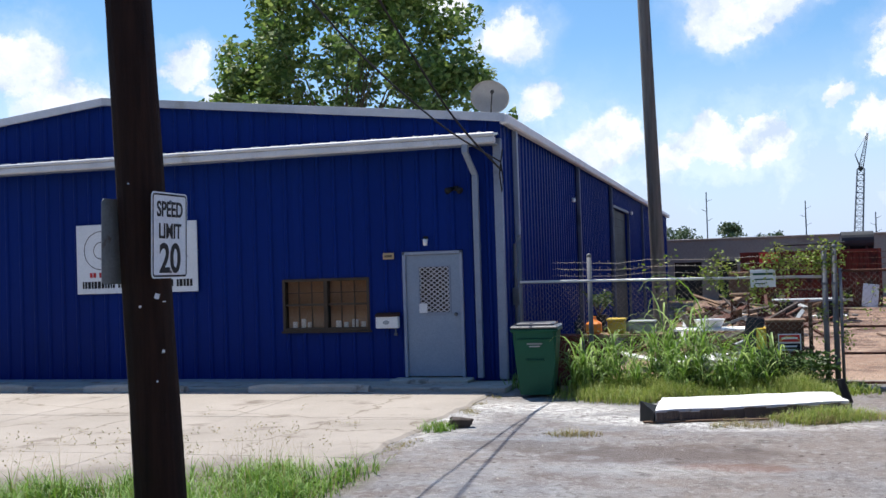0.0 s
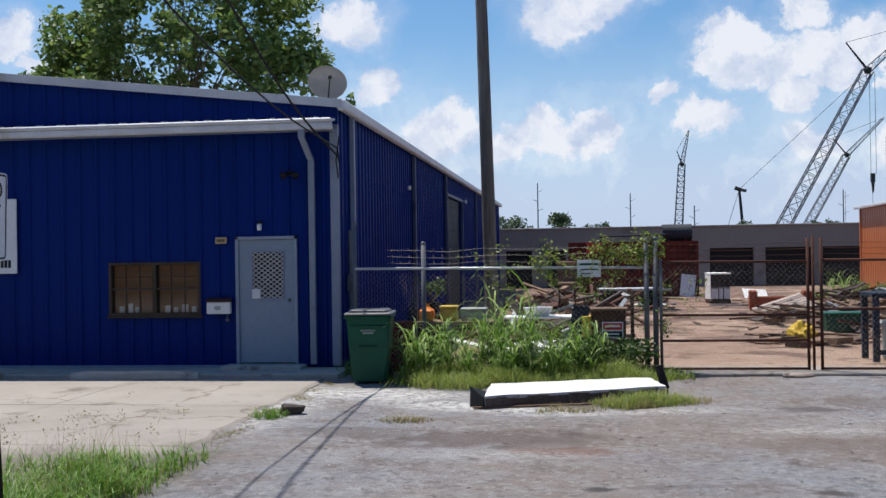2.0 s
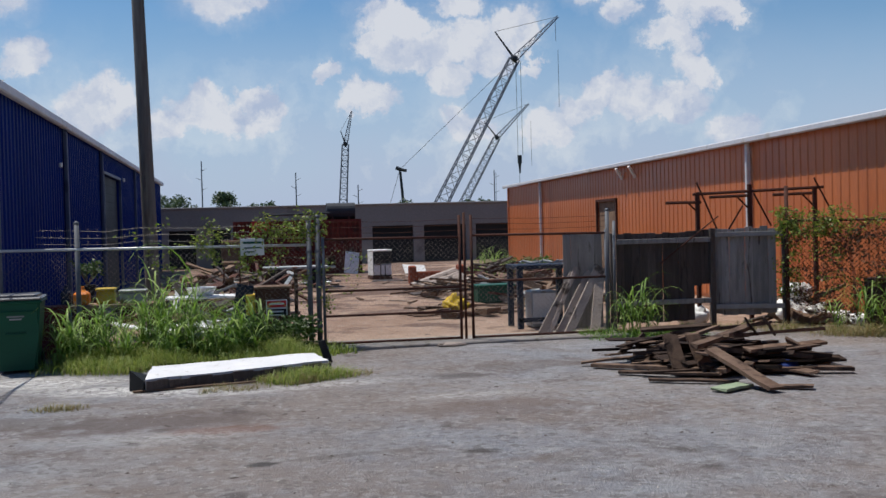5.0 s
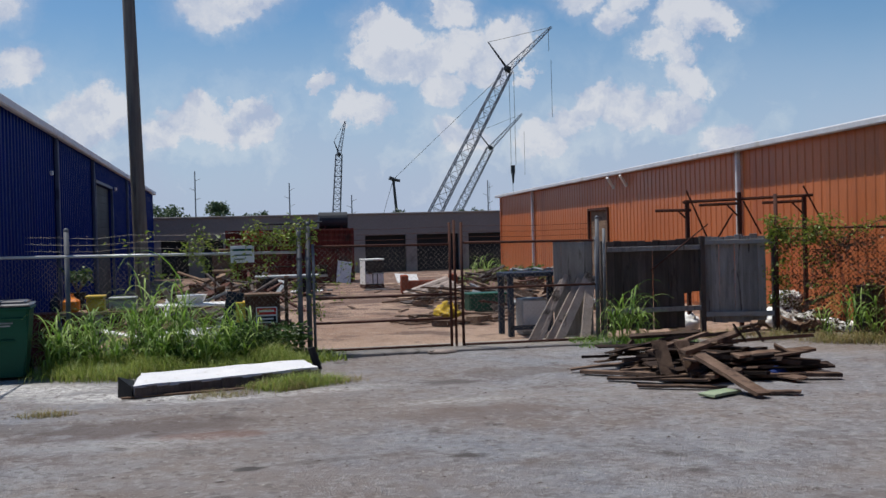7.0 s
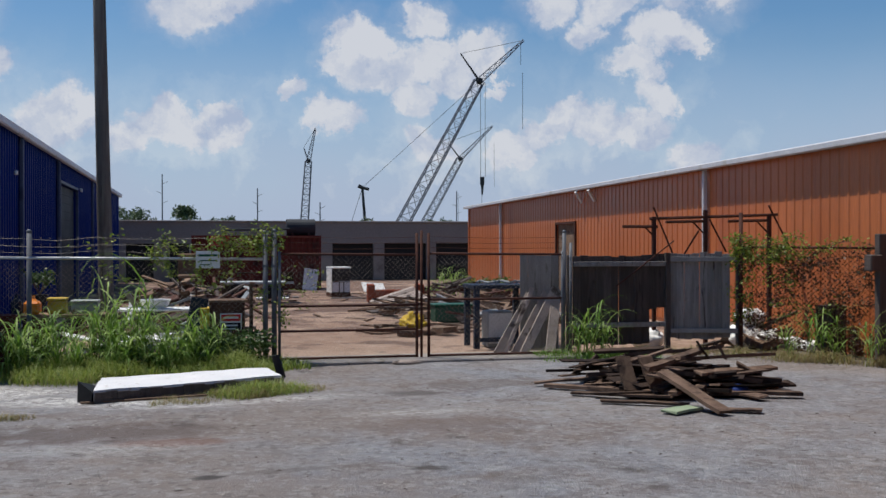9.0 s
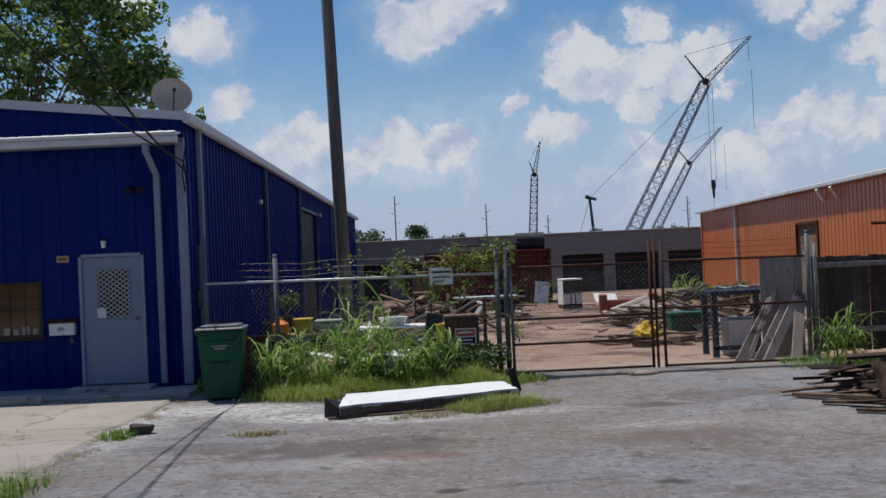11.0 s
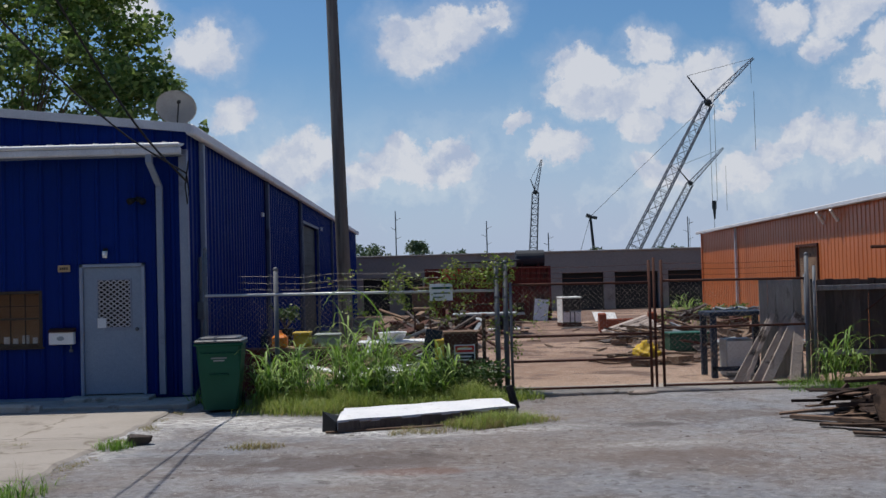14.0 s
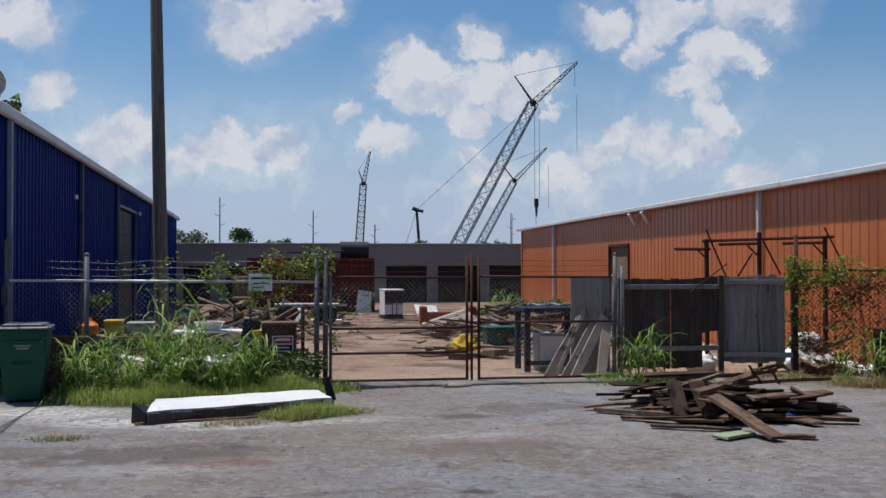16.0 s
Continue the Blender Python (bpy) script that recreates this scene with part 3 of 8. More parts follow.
    # yard earth behind the fence: pale and trodden at the gate, dark red-brown further in
    dirt = mix(rng(noise_at(0.35, 8.0), 0.38, 0.62), (0.30, 0.185, 0.125), (0.44, 0.305, 0.22))
    dirt = mix(mth("MULTIPLY", rng(noise_at(3.5, 9.0, 0.75), 0.5, 0.66), 0.6), dirt, (0.52, 0.40, 0.31))
    dirt = mix(mth("MULTIPLY", rng(mth("ADD", noise_at(0.55, 9.0, 0.7), mth("MULTIPLY", rng(Y, 24.0, 36.0), 0.10)), 0.52, 0.60), 0.85), dirt, (0.135, 0.078, 0.058))
    dirt = mix(mth("MULTIPLY", rng(noise_at(1.9, 9.0, 0.75), 0.58, 0.63), 0.8), dirt, (0.10, 0.07, 0.055))
    edge = rng(mth("ADD", Y, mth("MULTIPLY", wob, 0.5)), 19.75, 20.05)
    col = mix(edge, asphalt, dirt)
    far = mix(rng(noise_at(0.02, 4.0), 0.4, 0.6), (0.10, 0.13, 0.05), (0.17, 0.17, 0.09))
    col = mix(rng(Y, 90.0, 110.0), col, far)
    # soil under the verge in front of the pad
    soil = mix(rng(noise_at(4.0), 0.4, 0.6), (0.12, 0.11, 0.06), (0.19, 0.17, 0.10))
    verge = mth("MULTIPLY", rng(mth("ADD", X, mth("MULTIPLY", wob, 1.0)), 2.75, 2.35), mth("MULTIPLY", rng(mth("ADD", mth("SUBTRACT", Y, mth("MULTIPLY", X, 0.5)), wob), 12.6, 12.1), rng(Y, 7.6, 8.2)))
    col = mix(verge, col, soil)
    bed = mth("MULTIPLY", mth("MULTIPLY", rng(mth("ADD", X, mth("MULTIPLY", wob, 0.6)), 2.9, 3.3), rng(X, 7.0, 6.7)),
              mth("MULTIPLY", rng(mth("ADD", Y, mth("MULTIPLY", wob, 0.8)), 18.3, 18.9), rng(Y, 20.6, 20.2)))
    col = mix(bed, col, soil)
    g = noise_at(120.0, 3.0)
    hsv = t.nodes.new("ShaderNodeHueSaturation")
    t.links.new(mth("ADD", mth("MULTIPLY", g, 0.6), 0.7), hsv.inputs["Value"])
    t.links.new(col, hsv.inputs["Color"])
    t.links.new(hsv.outputs[0], b.inputs["Base Color"])
    b.inputs["Roughness"].default_value = 0.95
    bp = t.nodes.new("ShaderNodeBump")
    bp.inputs["Strength"].default_value, bp.inputs["Distance"].default_value = 0.9, 0.03
    t.links.new(mth("ADD", g, mth("MULTIPLY", vor.outputs["Distance"], -0.8)), bp.inputs["Height"])
    t.links.new(bp.outputs[0], b.inputs["Normal"])
    return m


M["ground"] = ground_material()


def washed_dirt(m):
    """Grey-brown dirt carried from the verge over the near end of the pad."""
    t = m.node_tree
    b = t.nodes["Principled BSDF"]
    old = b.inputs["Base Color"].links[0].from_socket
    geo = t.nodes.new("ShaderNodeNewGeometry")
    n = t.nodes.new("ShaderNodeTexNoise")
    n.inputs["Scale"].default_value, n.inputs["Detail"].default_value = 0.9, 8.0
    t.links.new(geo.outputs["Position"], n.inputs["Vector"])
    dot = t.nodes.new("ShaderNodeVectorMath")
    dot.operation = "DOT_PRODUCT"
    dot.inputs[1].default_value = (-0.38, 1.0, 0.0)
    t.links.new(geo.outputs["Position"], dot.inputs[0])
    add = t.nodes.new("ShaderNodeMath")
    add.operation = "MULTIPLY_ADD"
    add.inputs[1].default_value = 2.6
    t.links.new(n.outputs["Fac"], add.inputs[0])
    t.links.new(dot.outputs["Value"], add.inputs[2])
    r = t.nodes.new("ShaderNodeMapRange")
    r.inputs["From Min"].default_value, r.inputs["From Max"].default_value, r.inputs["To Max"].default_value = 14.2, 13.5, 0.85
    t.links.new(add.outputs[0], r.inputs["Value"])
    mx = t.nodes.new("ShaderNodeMix")
    mx.data_type = "RGBA"
    t.links.new(r.outputs[0], mx.inputs[0])
    t.links.new(old, mx.inputs[6])
    mx.inputs[7].default_value = (0.15, 0.132, 0.118, 1)
    t.links.new(mx.outputs[2], b.inputs["Base Color"])


washed_dirt(M["concrete"])


def ground_sheet():
    def axis(lo, hi, step, far):
        v = list(np.arange(lo, hi + 1e-6, step))
        return [-f for f in far[::-1]] + v + list(far)
    xs = axis(-9.0, 20.0, 0.25, (60.0, 300.0, 2500.0))
    ys = axis(5.0, 26.0, 0.25, (40.0, 70.0, 300.0, 2500.0))
    verts, faces = [], []
    for y in ys:
        for x in xs:
            inner = -9 < x < 20 and 5 < y < 26
            z = 0.018 * noise.noise((x * 0.7, y * 0.7, 0)) + 0.008 * noise.noise((x * 2.7, y * 2.7, 3)) if inner else 0.0
            verts.append((x, y, z - 0.012))
    n = len(xs)
    for j in range(len(ys) - 1):
        for i in range(n - 1):
            faces.append((j * n + i, j * n + i + 1, (j + 1) * n + i + 1, (j + 1) * n + i))
    ob = raw("ground", verts, faces, "ground")
    return tagged(ob, "worn grey asphalt lot giving way to bare reddish earth", "ground", kind="structure")


ground_sheet()


def concrete_pad():
    pad = thing("pavement", (0, 0, 0), "sunlit tan concrete parking pad, cracked and stained", "pavement", kind="structure")
    xs = [1.95, -1.2, -4.4, -7.6, -10.8, -14.0]
    ys = [10.9, 13.1, 16.0, 18.95]
    rnd = random.Random(4)
    for y0, y1 in zip(ys, ys[1:]):
        # outermost slabs, with a broken edge towards the gravel
        bm = nb()
        n = 22
        rows = []
        for k in range(n + 1):
            y = y0 + 0.008 + (y1 - y0 - 0.016) * k / n
            xe = 1.78 - (18.6 - y) * 0.012 + 0.10 * noise.noise((y * 1.3, 2, 0)) + 0.05 * noise.noise((y * 5, 4, 0))
            rows.append([bm.verts.new(v) for v in ((xs[1] + 0.008, y, -0.14), (xs[1] + 0.008, y, 0.02), (xe - 0.05, y, 0.018), (xe, y, -0.01), (xe, y, -0.14))])
        for a, b in zip(rows, rows[1:]):
            for i in range(5):
                bm.faces.new((a[i], a[(i + 1) % 5], b[(i + 1) % 5], b[i]))
        bm.faces.new(rows[0])
        bm.faces.new(rows[-1])
        part("slab", bm, "concrete", pad)
    for x1, x0 in zip(xs[1:], xs[2:]):
        for y0, y1 in zip(ys, ys[1:]):
            bm = nb()
            tilt = rnd.uniform(-0.006, 0.006)
            box(bm, (x0 + 0.008, y0 + 0.008, -0.14), (x1 - 0.008, y1 - 0.008, 0.022 + tilt), 0.008)
            part("slab", bm, "concrete", pad)
    bm = nb()
    box(bm, (-14.0, 18.96, -0.1), (1.95, 20.0, 0.075), 0.012)
    part("walkway", bm, "kerb", pad, "shaded concrete walk along the wall with worn blue paint")
    bm = nb()
    box(bm, (-0.15, 19.55, 0.06), (1.2, 20.0, 0.135), 0.012)
    part("door_step", bm, "kerb", pad)


concrete_pad()
sill = part("gate_sill", box(nb(), (6.95, 19.28, -0.1), (12.0, 20.35, 0.035), 0.012), "concrete", None)
tagged(sill, "tan concrete sill under the gate leaves", "pavement", kind="structure")


# unseen wall added behind the camera: cuts sky fill, gives the window brown reflections
opposite = part("wall_south", box(nb(), (-45, -9.4, -0.2), (55, -9.0, 8.0)), surf("blocker_brown", (0.16, 0.085, 0.055), (0.21, 0.115, 0.075), 0.8, 0.9, 0, 0.1, 20), None)
tagged(opposite, "unseen brown wall added behind the camera to block sky light", "wall", kind="structure")


# ---- blue building ----
def gable(x):
    return 5.24 - abs(x + 5.7) * 0.108


def blue_building():
    house = thing("metal_warehouse", (0, 20, 0), "long blue ribbed-metal warehouse with pale trim", "warehouse")
    L, X0, X1 = 38.5, -13.2, 1.74
    holes = [(0.0, 0.0, 1.06, 2.27), (-2.23, 0.95, -0.61, 1.86)]
    # front wall core, open at the door and the window
    bm = nb()
    for a, b, lo, hi in ((X0, -2.23, 0, 4.4), (-2.23, -0.61, 0, 0.95), (-2.23, -0.61, 1.86, 4.4), (-0.61, 0.0, 0, 4.4), (0.0, 1.06, 2.27, 4.4), (1.06, X1, 0, 4.4)):
        box(bm, (a, 0.015, lo), (b, 0.16, hi))
    wall = part("front_wall", bm, "blue", house, "blue ribbed metal front wall")
    clad(wall, pose(0, 0, 0), X0, X1, 0.10, lambda x: gable(x) - 0.02, holes, "blue")
    # side wall, open at the tall doorway
    bm = nb()
    for a, b, lo, hi in ((0.16, 15.4, 0, 4.4), (15.4, 19.8, 3.72, 4.4), (19.8, L, 0, 4.4)):
        box(bm, (X1 - 0.16, a, lo), (X1 - 0.015, b, hi))
    side = part("side_wall", bm, "blue", house, "blue ribbed metal side wall in shade")
    clad(side, pose(X1, 0, 0, 0, 0, 90), 0.0, L, 0.10, lambda x: 4.42, [(15.4, 0.0, 19.8, 3.72)], "blue")
    bm = nb()
    box(bm, (X0, L - 0.16, 0), (X1, L, 4.4))
    part("rear_wall", bm, "blue", house)
    bm = nb()
    box(bm, (X0, 0.16, 0), (X0 + 0.16, L - 0.16, 4.4))
    part("far_side_wall", bm, "blue", house)
    bm = nb()
    box(bm, (X0 + 0.2, 0.2, 0.02), (X1 - 0.2, L - 0.2, 0.10))
    part("floor_slab", bm, "kerb", house)
    # roof: two slopes with an overhang
    bm = nb()
    for s in (1, -1):
        xe = X1 + 0.12 if s > 0 else X0 - 0.12
        q = [(-5.7, gable(-5.7)), (xe, gable(xe))]
        vs = []
        for y in (-0.1, L + 0.1):
            for dz in (0.0, 0.07):
                for x, z in q:
                    vs.append(bm.verts.new((x, y, z + dz)))
        for f in ((0, 1, 3, 2), (4, 5, 7, 6), (0, 1, 5, 4), (2, 3, 7, 6), (0, 2, 6, 4), (1, 3, 7, 5)):
            bm.faces.new([vs[i] for i in f])
    part("roof", bm, "roof", house, "pale metal roof")
    # rake trim along the gable and eave trim along the side
    for s in (1, -1):
        bm = nb()
        xe = X1 + 0.14 if s > 0 else X0 - 0.14
        a, b = Vector((-5.7, -0.13, gable(-5.7))), Vector((xe, -0.13, gable(xe)))
        for p, q in ((a, b),):
            vs = [bm.verts.new(v + Vector(o)) for v in (p, q) for o in ((0, -0.02, -0.06), (0, 0.05, -0.06), (0, 0.05, 0.085), (0, -0.02, 0.075))]
            for f in ((0, 1, 2, 3), (4, 5, 6, 7), (0, 1, 5, 4), (1, 2, 6, 5), (2, 3, 7, 6), (3, 0, 4, 7)):
                bm.faces.new([vs[i] for i in f])
        part("rake_trim", bm, "trim", house, "pale weathered rake trim")
    bm = nb()
    z = gable(X1 + 0.12)
    box(bm, (X1 + 0.05, -0.14, z - 0.10), (X1 + 0.19, L + 0.12, z + 0.075), 0.025)
    part("eave_gutter", bm, "trim", house, "pale eave gutter along the side")
    # front gutter on a short pent roof
    bm = nb()
    for z0, z1, y0, y1 in ((3.985, 4.10, -0.42, -0.30), (4.10, 4.165, -0.45, -0.30)):
        box(bm, (X0 - 0.1, y0, z0), (X1 + 0.02, y1, z1), 0.02)
    part("front_gutter", bm, "trim", house, "long pale front gutter, dented")
    bm = nb()
    vs = [bm.verts.new(v) for x in (X0, X1) for v in ((x, -0.30, 4.14), (x, -0.035, 4.20), (x, -0.035, 4.17), (x, -0.30, 4.11))]
    for f in ((0, 1, 2, 3), (4, 5, 6, 7), (0, 1, 5, 4), (1, 2, 6, 5), (2, 3, 7, 6), (3, 0, 4, 7)):
        bm.faces.new([vs[i] for i in f])
    part("pent_roof", bm, "roof", house)
    bm = nb()
    box(bm, (X0, -0.30, 3.985), (X1, -0.035, 4.0))
    part("soffit", bm, "greytrim", house)
    for k in range(40):
        bm = nb()
        x = X0 + 0.2 + k * 0.37
        vs = [bm.verts.new(v) for v in ((x, -0.31, 4.165), (x + 0.05, -0.31, 4.165), (x + 0.025, -0.31, 4.20), (x, -0.04, 4.20), (x + 0.05, -0.04, 4.20), (x + 0.025, -0.04, 4.235))]
        for f in ((0, 1, 2), (3, 4, 5), (0, 1, 4, 3), (1, 2, 5, 4), (2, 0, 3, 5)):
            bm.faces.new([vs[i] for i in f])
        part("roof_rib", bm, "roof", house)
    # downspout with an offset at its head, and the corner trim
    bm = nb()
    w = 0.048
    pts = [(1.25, -0.36, 4.0), (1.25, -0.36, 3.86), (1.34, -0.10, 3.50), (1.34, -0.10, 0.14)]
    for p, q in zip(pts, pts[1:]):
        vs = [bm.verts.new(Vector(v) + Vector(o)) for v in (p, q) for o in ((-w, -0.045, 0), (w, -0.045, 0), (w, 0.045, 0), (-w, 0.045, 0))]
        for f in ((0, 1, 2, 3), (4, 5, 6, 7), (0, 1, 5, 4), (1, 2, 6, 5), (2, 3, 7, 6), (3, 0, 4, 7)):
            bm.faces.new([vs[i] for i in f])
    part("downspout", bm, "greytrim", house, "pale grey square downspout")
    bm = nb()
    box(bm, (X1 - 0.10, -0.045, 0.10), (X1 + 0.04, 0.06, 4.1), 0.01)
    part("corner_trim", bm, "greytrim", house, "pale blue-grey corner trim")
    bm = nb()
    box(bm, (X0 - 0.045, -0.045, 0.10), (X0 + 0.15, 0.06, 4.1), 0.01)
    part("corner_trim", bm, "greytrim", house)
    bm = nb()
    box(bm, (X0, -0.055, 0.07), (0.0, 0.0, 0.115))
    part("base_trim", bm, "greytrim", house)
    for y in (0.93, 8.15, 14.6, 24.5, 31.5):
        bm = nb()
        box(bm, (X1 + 0.035, y - 0.05, 0.15), (X1 + 0.125, y + 0.05, 4.33), 0.012)
        part("downspout", bm, "greytrim" if y < 2 else "sidetrim", house, "dull blue-grey downspout on the side wall")
    bm = nb()
    tube(bm, (X1 + 0.08, 0.62, 0.05), (X1 + 0.08, 0.62, 2.35), 0.03, 0.03, 8)
    box(bm, (X1 + 0.03, 0.55, 1.3), (X1 + 0.14, 0.69, 1.6), 0.01)
    part("conduit", bm, "galv", house, "grey electric conduit")
    bm = nb()
    box(bm, (X1 + 0.03, 7.46, 3.44), (X1 + 0.10, 7.56, 3.54), 0.015)
    part("wall_lamp", bm, "white", house, "small white wall lamp")
    part("wall_lamp", box(nb(), (X1 + 0.03, 20.65, 3.72), (X1 + 0.10, 20.8, 3.84), 0.015), "white", house, "small white wall lamp")
    # tall doorway frame on the side
    bm = nb()
    for a, b in ((15.32, 15.4), (19.8, 19.88)):
        box(bm, (X1 - 0.02, a, 0.1), (X1 + 0.06, b, 3.80))
    box(bm, (X1 - 0.02, 15.32, 3.72), (X1 + 0.06, 19.88, 3.80))
    part("doorway_frame", bm, "sidetrim", house)
    # dark slatted sheet stands in for the shade inside the open doorway
    bm = nb()
    box(bm, (X1 - 0.12, 15.41, 0.1), (X1 - 0.10, 19.79, 3.71))
    roller = part("roller_door", bm, "doorwaydark", house, "dark grey-blue slatted sheet for the shade in the open doorway")
    for k in range(14):
        part("slat", box(nb(), (X1 - 0.10, 15.42, 0.1 + k * 0.258), (X1 - 0.085, 19.78, 0.35 + k * 0.258), 0.004), "doorwaydark", roller)
    return house


blue = blue_building()


def front_door():
    d = thing("door_1", (0, 20, 0.135), "closed blue-grey steel door with a caged window", "door", kind="structure")
    bm = nb()
    box(bm, (0.0, -0.05, 0), (0.055, 0.13, 2.13), 0.006)
    box(bm, (1.005, -0.05, 0), (1.06, 0.13, 2.13), 0.006)
    box(bm, (0.0, -0.05, 2.075), (1.06, 0.13, 2.13), 0.006)
    part("door_frame", bm, "greytrim", d)
    bm = nb()
    for a, b, lo, hi in ((0.06, 0.29, 0.02, 2.07), (0.81, 1.0, 0.02, 2.07), (0.29, 0.81, 0.02, 1.10), (0.29, 0.81, 1.86, 2.07)):
        box(bm, (a, -0.01, lo), (b, 0.035, hi))
    leaf = part("door_leaf", bm, "doorgrey", d)
    bm = nb()
    for a, b, lo, hi in ((0.265, 0.29, 1.075, 1.885), (0.81, 0.835, 1.075, 1.885), (0.29, 0.81, 1.075, 1.10), (0.29, 0.81, 1.86, 1.885)):
        box(bm, (a, -0.025, lo), (b, -0.008, hi))
    part("window_bead", bm, "greytrim", leaf)
    bm = nb()
    box(bm, (0.29, 0.012, 1.10), (0.81, 0.018, 1.86))
    pane = part("pane", bm, "glass", leaf)
    pane.visible_shadow = False
    bm = nb()
    box(bm, (0.25, 0.12, 1.0), (0.85, 0.14, 1.9))
    part("screen", bm, "dark", leaf)
    # expanded-metal guard: slanting strands
    bm = nb()
    rows, cols = 10, 5
    for r in range(rows):
        for c in range(cols):
            x, z = 0.29 + (c + 0.5) * 0.52 / cols, 1.10 + (r + 0.5) * 0.76 / rows
            h, w = 0.76 / rows / 2 * 1.0, 0.52 / cols / 2
            for sx in (-1, 1):
                xa, xb = x + sx * w, x
                if 0.285 <= min(xa, xb) and max(xa, xb) <= 0.815:
                    box(bm, (-0.008, -0.004, -0.0), (0.008, 0.004, math.hypot(w, h)), 0, pose(xb, -0.012, z - h, 0, math.degrees(math.atan2(sx * w, h)), 0))
                    box(bm, (-0.008, -0.004, -0.0), (0.008, 0.004, math.hypot(w, h)), 0, pose(xb, -0.012, z + h, 0, 180 - math.degrees(math.atan2(sx * w, h)), 0))
    part("guard_mesh", bm, "trim", leaf, "pale expanded-metal window guard")
    bm = nb()
    box(bm, (0.28, -0.032, 1.09), (0.42, -0.026, 1.25))
    part("notice", bm, "sign", leaf, "small white paper notice")
    bm = nb()
    tube(bm, (0.93, -0.01, 1.06), (0.93, -0.05, 1.06), 0.018, 0.018, 10)
    bmesh.ops.create_uvsphere(bm, u_segments=10, v_segments=6, radius=0.032, matrix=pose(0.93, -0.07, 1.06))
    part("door_knob", bm, "galv", leaf)
    bm = nb()
    box(bm, (0.40, -0.018, 1.045), (0.74, -0.008, 1.06))
    part("drip_strip", bm, "greytrim", leaf)


front_door()


def front_window():
    w = thing("window_1", (-2.23, 20, 0.95), "double sliding window in a bronze frame with tan blinds behind", "window", kind="structure")
    W, Hh = 1.62, 0.91
    bm = nb()
    for a, b, lo, hi in ((0, 0.05, 0, Hh), (W - 0.05, W, 0, Hh), (0.05, W - 0.05, 0, 0.05), (0.05, W - 0.05, Hh - 0.05, Hh), (W / 2 - 0.035, W / 2 + 0.035, 0.05, Hh - 0.05)):
        box(bm, (a, -0.045, lo), (b, 0.10, hi), 0.004)
    part("window_frame", bm, "bronze", w)
    bm = nb()
    box(bm, (-0.03, -0.07, -0.035), (W + 0.03, 0.02, 0.0), 0.006)
    part("window_sill", bm, "bronze", w)
    for s in (0, 1):
        x0, x1 = (0.05, W / 2 - 0.035) if s == 0 else (W / 2 + 0.035, W - 0.05)
        bm = nb()
        for k in (1, 2):
            x = x0 + (x1 - x0) * k / 3
            box(bm, (x - 0.007, 0.0, 0.05), (x + 0.007, 0.02, Hh - 0.05))
        z = 0.05 + (Hh - 0.1) / 2
        box(bm, (x0, -0.01, z - 0.018), (x1, 0.025, z + 0.018))
        box(bm, (x0, 0.0, z + 0.20), (x1, 0.02, z + 0.214))
        part("muntin", bm, "bronze", w)
        bm = nb()
        box(bm, (x0, 0.03, 0.05), (x1, 0.036, Hh - 0.05))
        p = part("pane", bm, "glass", w)
        p.visible_shadow = False
    bm = nb()
    for k in range(34):
        z = 0.04 + k * 0.026
        box(bm, (0.02, -0.013, -0.0015), (W - 0.02, 0.013, 0.0015), 0, pose(0, 0.13, z, 72, 0, 0))
    part("blind", bm, "blind", w, "tan slatted blind")
    for x, a, h in ((0.30, 0.05, 0.16), (0.42, 0.04, 0.10), (0.95, 0.06, 0.12), (1.1, 0.05, 0.09), (1.25, 0.07, 0.14), (1.42, 0.05, 0.10), (0.14, 0.05, 0.11)):
        bm = nb()
        box(bm, (x, 0.06, 0.05), (x + a * 1.6, 0.10, 0.05 + h), 0.01)
        part("sill_item", bm, "white", w, "pale small item on the inner sill")


front_window()


M["wire"] = surf("dull_wire", (0.27, 0.245, 0.22), (0.37, 0.335, 0.30), 4.0, 0.7, 0.3, 0.0, 30)


